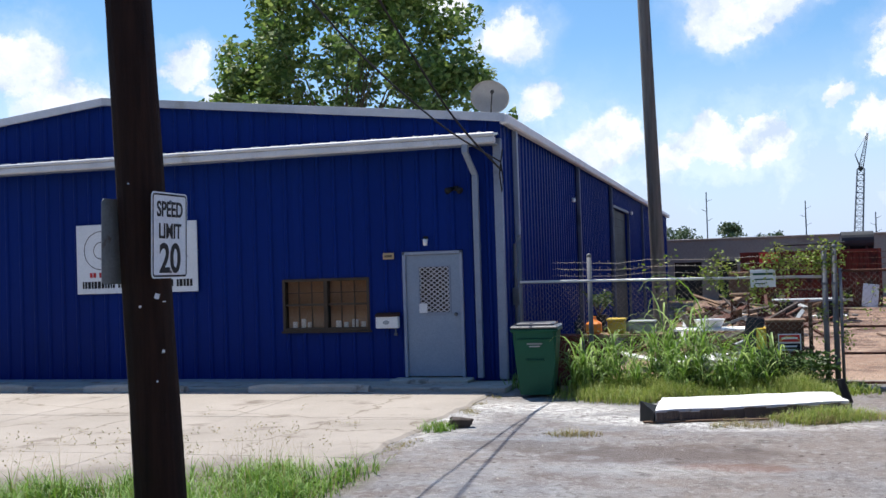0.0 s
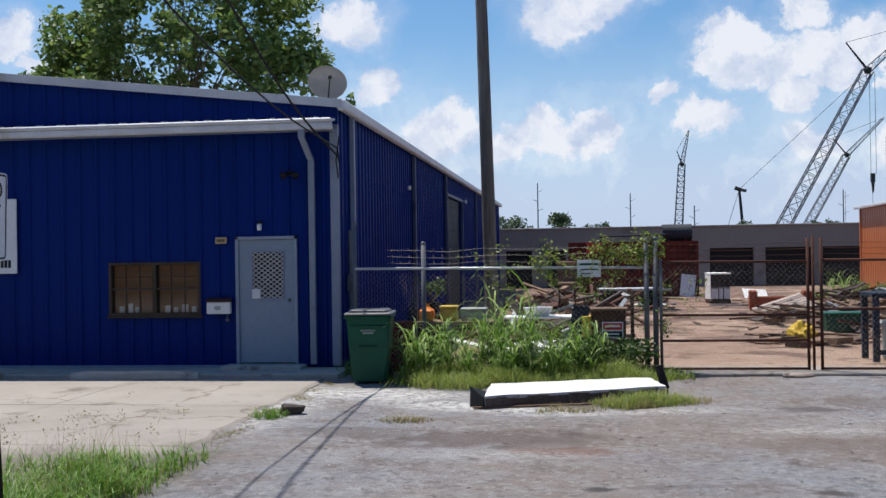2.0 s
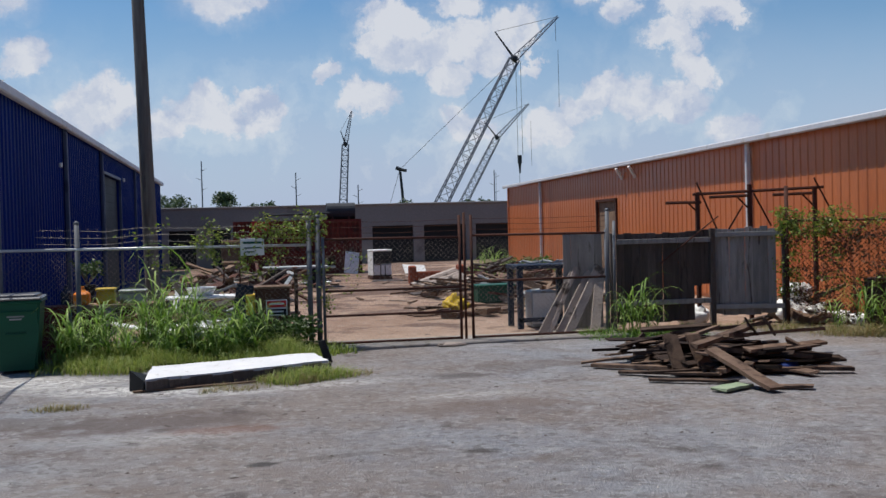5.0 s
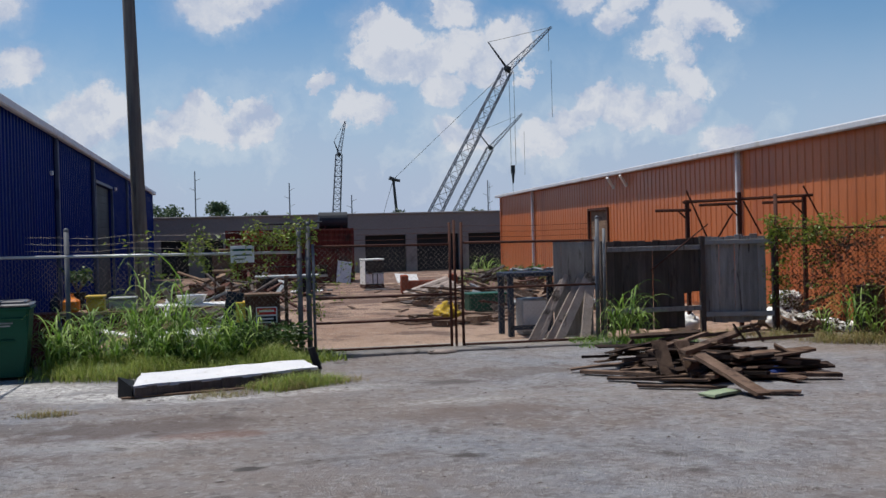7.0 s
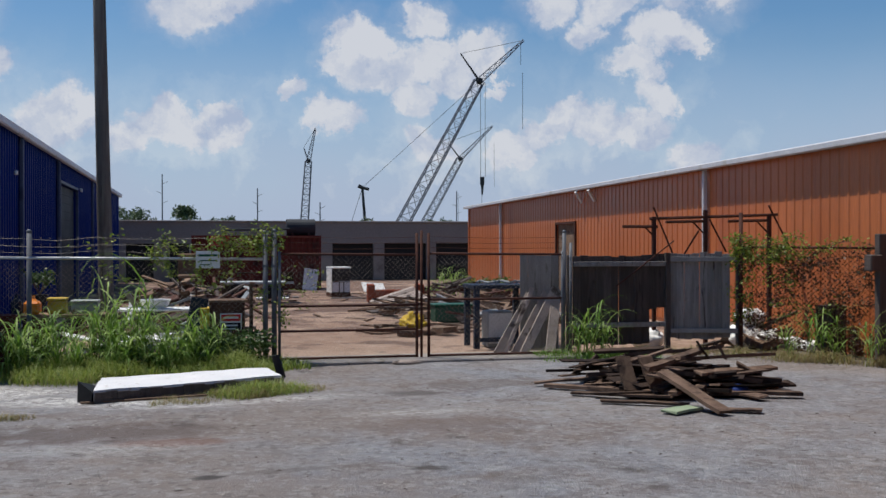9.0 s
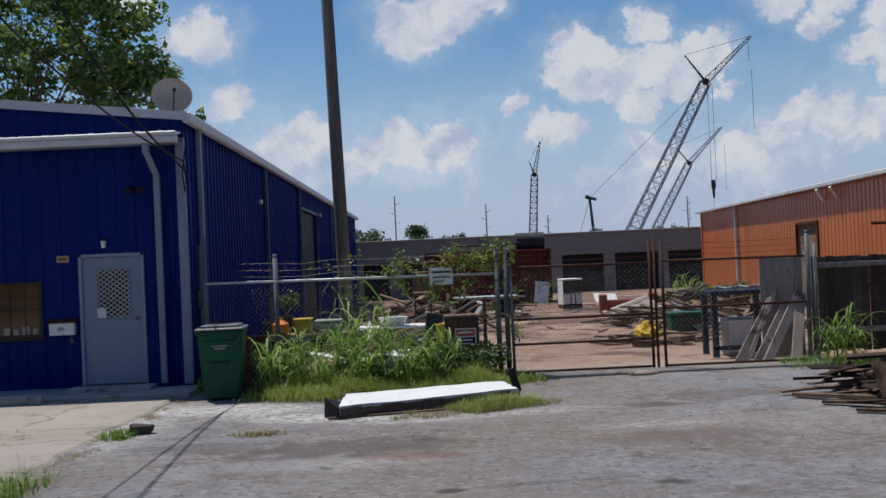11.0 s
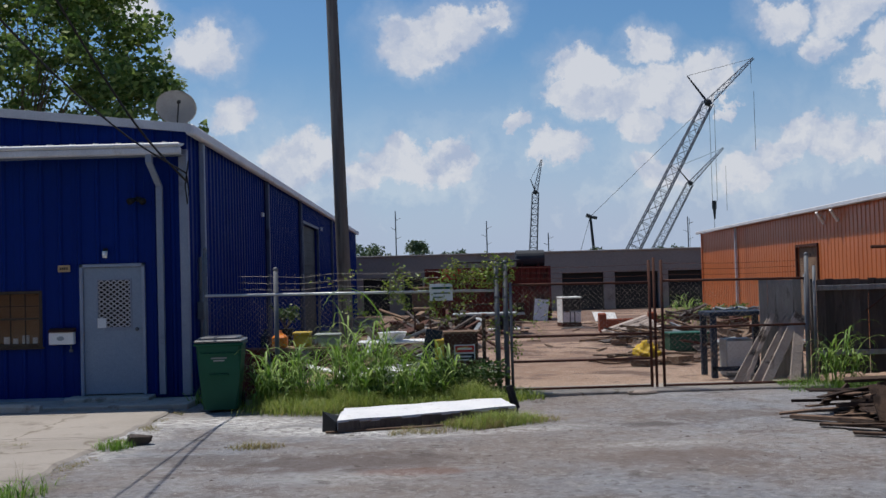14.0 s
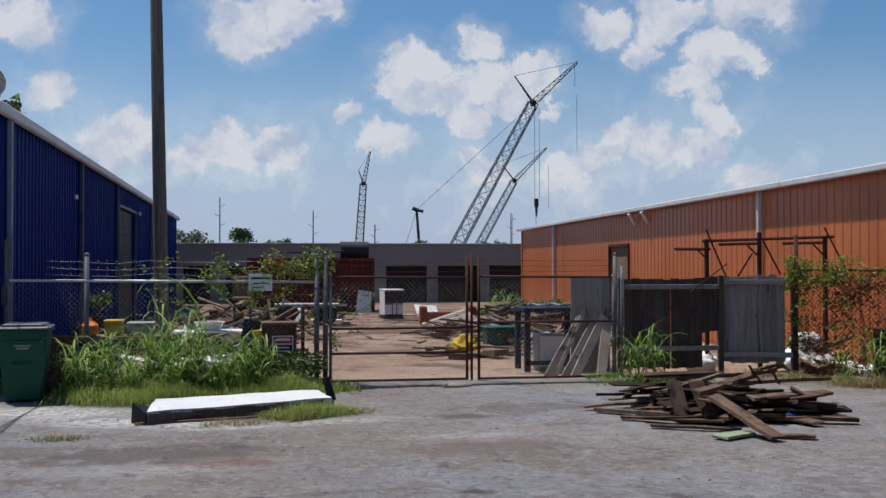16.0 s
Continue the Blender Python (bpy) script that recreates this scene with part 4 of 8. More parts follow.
# ---- orange building ----
def orange_building():
    house = thing("metal_shed", (16.61, 20, 0), "long orange ribbed-metal shed with a white eave", "warehouse", rz=-2.3)
    Y0, Y1, Ht = -12.0, 29.9, 3.6
    bm = nb()
    for a, b, lo, hi in ((Y0, 14.0, 0, Ht - 0.05), (14.0, 16.0, 2.55, Ht - 0.05), (16.0, Y1, 0, Ht - 0.05)):
        box(bm, (0.015, a, lo), (0.16, b, hi))
    wall = part("side_wall", bm, "orange", house, "sunlit orange ribbed metal wall")
    clad(wall, pose(0, 0, 0, 0, 0, -90), -Y1, -Y0, 0.08, lambda x: Ht - 0.04, [(-16.0, 0.0, -14.0, 2.55)], "orange", depth=0.017)
    bm = nb()
    box(bm, (0.16, Y1 - 0.16, 0), (14.0, Y1, Ht - 0.05))
    box(bm, (0.16, Y0, 0), (14.0, Y0 + 0.16, Ht - 0.05))
    box(bm, (14.0, Y0, 0), (14.16, Y1, Ht - 0.05))
    part("outer_wall", bm, "orange", house)
    bm = nb()
    vs = [bm.verts.new(v) for y in (Y0 - 0.1, Y1 + 0.1) for v in ((-0.2, y, Ht - 0.02), (7.0, y, Ht + 0.75), (14.3, y, Ht - 0.02), (14.3, y, Ht + 0.05), (7.0, y, Ht + 0.83), (-0.2, y, Ht + 0.05))]
    bm.faces.new(vs[:6])
    bm.faces.new(vs[6:][::-1])
    for i in range(6):
        bm.faces.new((vs[i], vs[(i + 1) % 6], vs[6 + (i + 1) % 6], vs[6 + i]))
    part("roof", bm, "roof", house, "pale metal roof")
    bm = nb()
    box(bm, (-0.26, Y0 - 0.1, Ht - 0.06), (-0.14, Y1 + 0.1, Ht + 0.065), 0.02)
    part("eave_gutter", bm, "trim", house, "white eave gutter")
    for y in (4.38, 23.5):
        bm = nb()
        box(bm, (-0.13, y - 0.05, 0.1), (-0.04, y + 0.05, Ht - 0.03), 0.012)
        part("downspout", bm, "trim", house, "pale square downspout")
    bm = nb()
    box(bm, (-0.05, Y1 - 0.1, 0.05), (0.05, Y1 + 0.045, Ht - 0.05))
    part("corner_trim", bm, "orange", house)
    bm = nb()
    box(bm, (0.05, 14.0, 0.05), (0.10, 16.0, 2.55))
    part("shed_door", bm, "brownjunk", house, "dark brown door in the orange wall")
    bm = nb()
    for a, b in ((13.92, 14.0), (16.0, 16.08)):
        box(bm, (-0.05, a, 0.05), (0.03, b, 2.63))
    box(bm, (-0.05, 13.92, 2.55), (0.03, 16.08, 2.63))
    part("door_frame", bm, "rust", house)
    for y in (12.1, 13.3):
        bm = nb()
        tube(bm, (-0.02, y, 3.18), (-0.25, y - 0.1, 3.50), 0.05, 0.05, 10)
        part("vent_pipe", bm, "white", house, "short white vent pipe")


orange_building()


# ---- far building ----
def far_building():
    b = thing("block_building", (0, 60, 0), "low grey-brown block building with dark openings", "building")
    doors = [(2.0, 3.4), (4.2, 5.2), (12.75, 15.0), (15.6, 17.95), (18.5, 21.0)]
    bm = nb()
    x = 1.0
    for a, c in doors + [(26.0, 26.0)]:
        box(bm, (x, 0, 0), (a, 0.3, 2.0))
        x = c
    box(bm, (1.0, 0, 2.0), (26.0, 0.3, 3.12))
    box(bm, (1.0, 0.3, 0), (1.3, 12, 3.1))
    box(bm, (25.7, 0.3, 0), (26.0, 12, 3.1))
    box(bm, (1.0, 11.7, 0), (26.0, 12, 3.1))
    wall = part("wall", bm, "farwall", b)
    bm = nb()
    box(bm, (0.9, -0.08, 3.12), (26.1, 12.1, 3.22), 0.02)
    part("roof", bm, "farwall", b, "flat roof with a thin coping")
    for a, c in doors:
        roller = part("roller_door", box(nb(), (a, 0.25, 0.0), (c, 0.27, 2.0)), "dark", b, "dark closed roller door")
        for k in range(6):
            part("slat", box(nb(), (a, 0.23, 0.02 + k * 0.33), (c, 0.25, 0.34 + k * 0.33)), "dark", roller)


far_building()


# ---- poles ----
def near_pole():
    p = thing("utility_pole", (1.528, 9.586, 0), "dark creosoted wooden utility pole beside the road", "pole")
    bm = nb()
    seg, prev = 14, None
    lean = Vector((-0.0332, -0.0203, 1.0))
    rnd = random.Random(2)
    for k in range(25):
        z = k * 0.4 - 0.15
        r = 0.185 - 0.005 * z
        ring = [bm.verts.new(lean * z + Vector(((r + rnd.uniform(-0.004, 0.004)) * math.cos(i * math.tau / seg), (r + rnd.uniform(-0.004, 0.004)) * math.sin(i * math.tau / seg), 0))) for i in range(seg)]
        if prev:
            for i in range(seg):
                bm.faces.new((prev[i], prev[(i + 1) % seg], ring[(i + 1) % seg], ring[i]))
        prev = ring
    bm.faces.new(prev)
    part("shaft", bm, "darkpole", p, smooth=True)
    # paper scraps and staples left on the side that faces the lot
    toward, right = Vector((0.515, -0.857, 0)), Vector((0.857, 0.515, 0))
    for off, z, w, h, tilt in ((-0.055, 1.73, 0.025, 0.03, 45), (0.065, 1.80, 0.05, 0.06, 20), (0.085, 1.41, 0.03, 0.035, 10), (0.11, 1.76, 0.05, 0.012, 0), (0.03, 1.2, 0.02, 0.02, 30), (-0.08, 2.6, 0.02, 0.015, 0)):
        m = pose(0, 0, 0, 0, 0, 31)
        m.translation = lean * z + right * off + toward * (math.sqrt(0.177 ** 2 - off ** 2) + 0.006)
        part("paper_scrap", box(nb(), (-w * 0.32, -0.002, -h * 0.32), (w * 0.32, 0.002, h * 0.32), 0, m @ pose(0, 0, 0, 0, tilt, 0)), "sign", p, "small torn white paper scrap")
    return p


near_pole()


def sign_text(body, size, at, parent, material, m, squeeze=1.0):
    cu = bpy.data.curves.new("letters", "FONT")
    cu.body, cu.size, cu.align_x, cu.extrude = body, size, "CENTER", 0.0012
    cu.offset = size * 0.022
    tmp = bpy.data.objects.new("letters", cu)
    me = bpy.data.meshes.new_from_object(tmp)
    bpy.data.objects.remove(tmp)
    for v in me.vertices:
        v.co.x *= squeeze
    me.materials.append(M[material])
    ob = new("lettering", me)
    ob.parent = parent
    ob.matrix_local = m @ pose(at[0], at[1], at[2], 90, 0, 0)
    return ob


def rounded_plate(bm, w, h, r, t, y=0.0):
    pts = []
    for cx, cz, a0 in ((w / 2 - r, h / 2 - r, 0), (-w / 2 + r, h / 2 - r, 90), (-w / 2 + r, -h / 2 + r, 180), (w / 2 - r, -h / 2 + r, 270)):
        for k in range(5):
            a = radians(a0 + k * 22.5)
            pts.append((cx + r * math.cos(a), cz + r * math.sin(a)))
    f = [bm.verts.new((x, y, z)) for x, z in pts]
    b = [bm.verts.new((x, y + t, z)) for x, z in pts]
    bm.faces.new(f)
    bm.faces.new(b[::-1])
    for i in range(len(pts)):
        bm.faces.new((f[i], f[(i + 1) % len(pts)], b[(i + 1) % len(pts)], b[i]))
    return bm


def rounded_rim(bm, w, h, r, band, y, t):
    a, b = [], []
    for cx, cz, a0 in ((1, 1, 0), (-1, 1, 90), (-1, -1, 180), (1, -1, 270)):
        for k in range(5):
            an = radians(a0 + k * 22.5)
            a.append((cx * (w / 2 - r) + r * math.cos(an), cz * (h / 2 - r) + r * math.sin(an)))
            b.append((cx * (w / 2 - r) + (r - band) * math.cos(an), cz * (h / 2 - r) + (r - band) * math.sin(an)))
    n = len(a)
    va = [bm.verts.new((x, y, z)) for x, z in a]
    vb = [bm.verts.new((x, y, z)) for x, z in b]
    for i in range(n):
        bm.faces.new((va[i], va[(i + 1) % n], vb[(i + 1) % n], vb[i]))
    return bm


def speed_sign():
    # faces the road, turned a little away from the walls
    s = thing("speed_limit_sign", (0, 0, 0), "white speed limit twenty sign bolted to the pole", "road sign", m=pose(1.672, 9.53, 2.23, 1.6, 0, 88))
    bm = rounded_plate(nb(), 0.46, 0.61, 0.035, 0.004)
    part("plate", bm, "sign", s)
    bm = rounded_rim(nb(), 0.44, 0.59, 0.03, 0.013, -0.0015, 0)
    part("border", bm, "ink", s)
    for body, size, z in (("SPEED", 0.15, 0.135), ("LIMIT", 0.15, -0.02), ("20", 0.29, -0.26)):
        sign_text(body, size, (0, -0.002, z), s, "ink", Matrix(), 0.82 if size < 0.2 else 0.95)
    for z in (0.24, -0.26):
        bm = nb()
        tube(bm, (0, -0.002, z), (0, -0.010, z), 0.012, 0.012, 6)
        part("bolt", bm, "galv", s)
    s = thing("road_sign", (0, 0, 0), "grey back of a sign facing the other way", "road sign", m=pose(1.27, 9.56, 2.20, -1.6, 0, -97))
    bm = rounded_plate(nb(), 0.46, 0.61, 0.035, 0.004)
    part("plate", bm, "greyjunk", s)
    bm = nb()
    box(bm, (-0.03, -0.012, -0.28), (0.03, -0.001, 0.28))
    part("stiffener", bm, "galv", s)


speed_sign()


def far_pole():
    p = thing("utility_pole", (4.05, 23.4, 0), "weathered grey wooden utility pole behind the fence", "pole")
    bm = nb()
    seg, prev = 12, None
    for k in range(26):
        z = k * 0.5 - 0.1
        r = 0.142 - 0.0042 * z
        c = Vector((-0.02 * z, 0, z))
        ring = [bm.verts.new(c + Vector((r * math.cos(i * math.tau / seg), r * math.sin(i * math.tau / seg), 0))) for i in range(seg)]
        if prev:
            for i in range(seg):
                bm.faces.new((prev[i], prev[(i + 1) % seg], ring[(i + 1) % seg], ring[i]))
        prev = ring
    bm.faces.new(prev)
    part("shaft", bm, "greypole", p, smooth=True)


far_pole()


# ---- chain-link fence and gates ----
def link_mesh(x0, x1, z0, z1, step=0.06, r=0.0011):
    """Two sets of slanting wires woven in the plane y = 0."""
    verts, faces = [], []

    def wire(a, b, dy):
        d = Vector((b[0] - a[0], 0, b[1] - a[1])).normalized()
        n = Vector((-d.z, 0, d.x)) * r
        base = len(verts)
        for p in (a, b):
            c = Vector((p[0], dy, p[1]))
            verts.extend([tuple(c + n), tuple(c - n), tuple(c + Vector((0, -r * 1.5, 0)))])
        for i in range(3):
            faces.append((base + i, base + (i + 1) % 3, base + 3 + (i + 1) % 3, base + 3 + i))

    h, w = z1 - z0, x1 - x0
    k = -h
    while k < w:
        a0, a1 = max(k, 0), min(k + h, w)
        if a1 - a0 > 0.01:
            wire((x0 + a0, z0 + (a0 - k)), (x0 + a1, z0 + (a1 - k)), 0.002)
            wire((x1 - a0, z0 + (a0 - k)), (x1 - a1, z0 + (a1 - k)), -0.002)
        k += step * 1.414
    return verts, faces


def chain_fence():
    f = thing("chain_link_fence", (0, 19.8, 0), "galvanised chain-link fence topped with barbed wire", "fence")
    for x, h, r in ((2.07, 2.45, 0.03), (3.2, 2.09, 0.038)):
        bm = nb()
        tube(bm, (x, 0.03, -0.1), (x, 0.03, h), r, r, 10)
        bmesh.ops.create_uvsphere(bm, u_segments=10, v_segments=5, radius=r * 1.15, matrix=pose(x, 0.03, h))
        part("post", bm, "galv", f, smooth=True)
    bm = nb()
    tube(bm, (2.07, 0, 1.70), (6.76, 0, 1.66), 0.022, 0.022, 8)
    # much paler than the posts' steel: the sunlit highlight is put into the colour
    part("top_rail", bm, surf("sunlit_galvanised", (0.50, 0.51, 0.52), (0.62, 0.63, 0.64), 5.0, 0.4, 0.2, 0.02, gloss=0.4), f, "galvanised top rail with the sun's highlight in its colour", smooth=True)
    v, fc = link_mesh(2.09, 6.75, 0.05, 1.68)
    m = raw("wire_mesh", v, fc, "wire", f)
    rnd = random.Random(7)
    for z in (1.80, 1.90, 2.0):
        bm = nb()
        pts = [(2.6 + k * 0.52, rnd.uniform(-0.01, 0.01), z + rnd.uniform(-0.015, 0.015) - 0.02 * (k % 3)) for k in range(9)]
        path_tube(bm, pts, 0.0024, 4)
        for k in range(30):
            x = 2.7 + k * 0.135
            tube(bm, (x - 0.015, 0, z - 0.02), (x + 0.015, 0, z + 0.012), 0.002, 0.002, 3)
            tube(bm, (x + 0.015, 0, z - 0.02), (x - 0.015, 0, z + 0.012), 0.002, 0.002, 3)
        part("barbed_wire", bm, "wire", f)
    for x, h in ((6.76, 2.08), (6.90, 2.1)):
        bm = nb()
        tube(bm, (x, 0, -0.1), (x, 0, h), 0.042, 0.042, 12)
        bmesh.ops.create_uvsphere(bm, u_segments=10, v_segments=5, radius=0.048, matrix=pose(x, 0, h))
        part("gate_post", bm, "galv", f, "stout galvanised gate post", smooth=True)
    for z in (0.35, 1.0, 1.55):
        for x in (6.76, 6.90):
            part("hinge_band", tube(nb(), (x, 0, z - 0.02), (x, 0, z + 0.02), 0.05, 0.05, 10), "galv", f)


chain_fence()


def gate_leaf(x0, x1, mid, label):
    g = thing("metal_gate", (x0, 19.75, 0), label, "gate", "gate leaves")
    w = x1 - x0
    for x in (0.0, w):
        bm = nb()
        tube(bm, (x, 0, 0.04), (x, 0, 2.08 if (x > 0) == (x0 < 8) else 1.78), 0.024, 0.024, 8)
        part("stile", bm, "rust" if (x > 0) == (x0 < 8) else "galv", g, smooth=True)
    for z in (0.06, *mid, 1.74):
        bm = nb()
        tube(bm, (0, 0, z), (w, 0, z + (0.0 if z < 1 else -0.02)), 0.02, 0.02, 8)
        part("rail", bm, "rust", g, "rusty gate rail", smooth=True)
    if x0 < 8:
        part("latch_post", tube(nb(), (w + 0.085, 0.03, -0.05), (w + 0.085, 0.03, 2.12), 0.022, 0.022, 8), "rust", g, "rusty latch post", smooth=True)
    v, f = link_mesh(0.02, w - 0.02, 0.07, 1.73)
    raw("wire_mesh", v, f, "wire", g)
    bm = nb()
    for k in range(3):
        z = 1.83 + k * 0.09
        path_tube(bm, [(0, 0, z + 0.01), (w * 0.5, 0, z - 0.015), (w, 0, z)], 0.003, 4)
    part("barbed_wire", bm, "rust", g)


gate_leaf(6.98, 9.22, (0.50, 0.90), "closed chain-link gate leaf on a rusty frame, padlocked")
gate_leaf(9.42, 11.74, (0.98,), "closed chain-link gate leaf with leaning boards behind")


# ---- things on the front wall ----
def wall_fittings():
    b = thing("mailbox", (-0.47, 19.95, 0.98), "white wall mailbox with a dark lid under the number plate", "mailbox")
    bm = nb()
    box(bm, (0, -0.11, 0), (0.40, 0.0, 0.20), 0.012)
    part("body", bm, "white", b)
    bm = nb()
    vs = [bm.verts.new(v) for x in (-0.01, 0.41) for v in ((x, -0.125, 0.20), (x, 0, 0.20), (x, 0, 0.265), (x, -0.10, 0.235))]
    for f in ((0, 1, 2, 3), (4, 5, 6, 7), (0, 1, 5, 4), (1, 2, 6, 5), (2, 3, 7, 6), (3, 0, 4, 7)):
        bm.faces.new([vs[i] for i in f])
    part("lid", bm, "rust", b, "dark brown lid")
    bm = nb()
    bmesh.ops.create_cone(bm, cap_ends=True, segments=20, radius1=0.055, radius2=0.055, depth=0.004, matrix=pose(0.19, -0.112, 0.10, 90, 0, 0) @ Matrix.Diagonal((1.1, 0.65, 1, 1)))
    part("emblem", bm, "greyjunk", b, "grey oval emblem")
    bm = nb()
    tube(bm, (0.34, -0.05, -0.09), (0.34, -0.05, 0.0), 0.012, 0.012, 8)
    box(bm, (0.31, -0.07, -0.13), (0.37, -0.03, -0.08), 0.008)
    part("padlock", bm, "galv", b)
    p = thing("number_plate", (-0.34, 19.96, 2.15), "small tan plate on the blue wall", "sign")
    bm = nb()
    box(bm, (0, -0.02, 0), (0.20, -0.004, 0.11), 0.004)
    part("plate", bm, surf("tan_plate", (0.46, 0.33, 0.18), (0.52, 0.38, 0.22), 6.0, 0.6, 0, 0.0), p)
    for k in range(4):
        bm = nb()
        box(bm, (0.035 + k * 0.034, -0.023, 0.035), (0.058 + k * 0.034, -0.02, 0.075))
        part("bar", bm, "ink", p)
    l = thing("wall_lamp", (0.44, 19.96, 2.36), "small white jelly-jar lamp above the door", "lamp")
    bm = nb()
    box(bm, (-0.04, -0.05, 0.10), (0.04, 0.0, 0.16), 0.008)
    part("base", bm, "black", l)
    bm = nb()
    tube(bm, (0, -0.06, 0.0), (0, -0.06, 0.11), 0.035, 0.045, 12)
    part("shade", bm, "white", l, smooth=True)
    f = thing("floodlight", (0.99, 19.95, 3.30), "dark twin floodlight under the gutter", "lamp")
    bm = nb()
    box(bm, (-0.04, -0.06, -0.04), (0.04, 0.0, 0.04), 0.008)
    part("base", bm, "black", f)
    for s in (-1, 1):
        bm = nb()
        tube(bm, (s * 0.04, -0.05, 0), (s * 0.11, -0.17, -0.05), 0.03, 0.06, 12)
        part("lamp_head", bm, "black", f, smooth=True)
    s = thing("banner_sign", (-6.36, 19.955, 1.70), "white company sign board with a round emblem on the blue wall", "sign")
    bm = nb()
    box(bm, (0, -0.03, 0), (2.5, -0.004, 1.28), 0.006)
    part("board", bm, "sign", s)
    bm = nb()
    for k in range(32):
        a0, a1 = k * math.tau / 32, (k + 1) * math.tau / 32
        for r in (0.36, 0.16):
            vs = [bm.verts.new((0.52 + q * math.cos(a), -0.032, 0.80 + q * math.sin(a))) for q, a in ((r, a0), (r, a1), (r - 0.014, a1), (r - 0.014, a0))]
            bm.faces.new(vs)
    part("emblem", bm, "ink", s, "thin black round emblem")
    bm = nb()
    vs = [bm.verts.new(v) for v in ((1.95, -0.032, 0.62), (2.32, -0.032, 0.62), (2.13, -0.032, 1.12))]
    bm.faces.new(vs)
    part("triangle", bm, "greyjunk", s)
    rnd = random.Random(5)
    for z, h, mat, x0, x1 in ((0.30, 0.09, "red", 0.28, 2.28), (0.10, 0.13, "ink", 0.12, 2.40)):
        x = x0
        while x < x1:
            w = rnd.uniform(0.035, 0.065)
            bm = nb()
            box(bm, (x, -0.0335, z), (min(x + w, x1), -0.031, z + h))
            part("bar", bm, mat, s)
            x += w + (0.016 if rnd.random() < 0.85 else 0.07)


wall_fittings()


def wheel_stop(x0, x1, y, rz):
    bm = nb()
    L = x1 - x0
    vs = []
    n = 9
    rnd = random.Random(int(x0 * 10))
    for k in range(n):
        x = -L / 2 + L * k / (n - 1)
        d = 0.03 if k in (0, n - 1) else 0.0
        vs.append([bm.verts.new((x, yy + rnd.uniform(-0.006, 0.006), zz + rnd.uniform(-0.006, 0.006))) for yy, zz in ((-0.10, 0), (-0.085, 0.09 - d), (-0.05, 0.13 - d), (0.05, 0.13 - d), (0.085, 0.09 - d), (0.10, 0))])
    for a, b in zip(vs, vs[1:]):
        for i in range(5):
            bm.faces.new((a[i], a[i + 1], b[i + 1], b[i]))
    bm.faces.new(vs[0])
    bm.faces.new(vs[-1])
    return solo("wheel_stop", bm, "kerb", ((x0 + x1) / 2, y, 0.02), "weathered concrete wheel stop in front of the wall", "wheel stop", "wheel stops", rz=rz)


wheel_stop(-2.33, -0.25, 18.84, 1.5)
wheel_stop(-5.45, -3.5, 18.80, -0.5)
wheel_stop(-8.7, -6.6, 18.82, 0.8)


def kerb_chunk():
    bm = nb()
    rnd = random.Random(9)
    box(bm, (-0.14, -0.07, 0), (0.14, 0.07, 0.11), 0.02)
    for v in bm.verts:
        v.co += Vector((rnd.uniform(-0.03, 0.03), rnd.uniform(-0.02, 0.02), rnd.uniform(-0.02, 0.02) if v.co.z > 0.05 else 0))
    solo("kerb_chunk", bm, "darkwood", (2.18, 15.42, 0.0), "broken dark kerb piece at the pad's edge", "kerb", rz=12)


kerb_chunk()


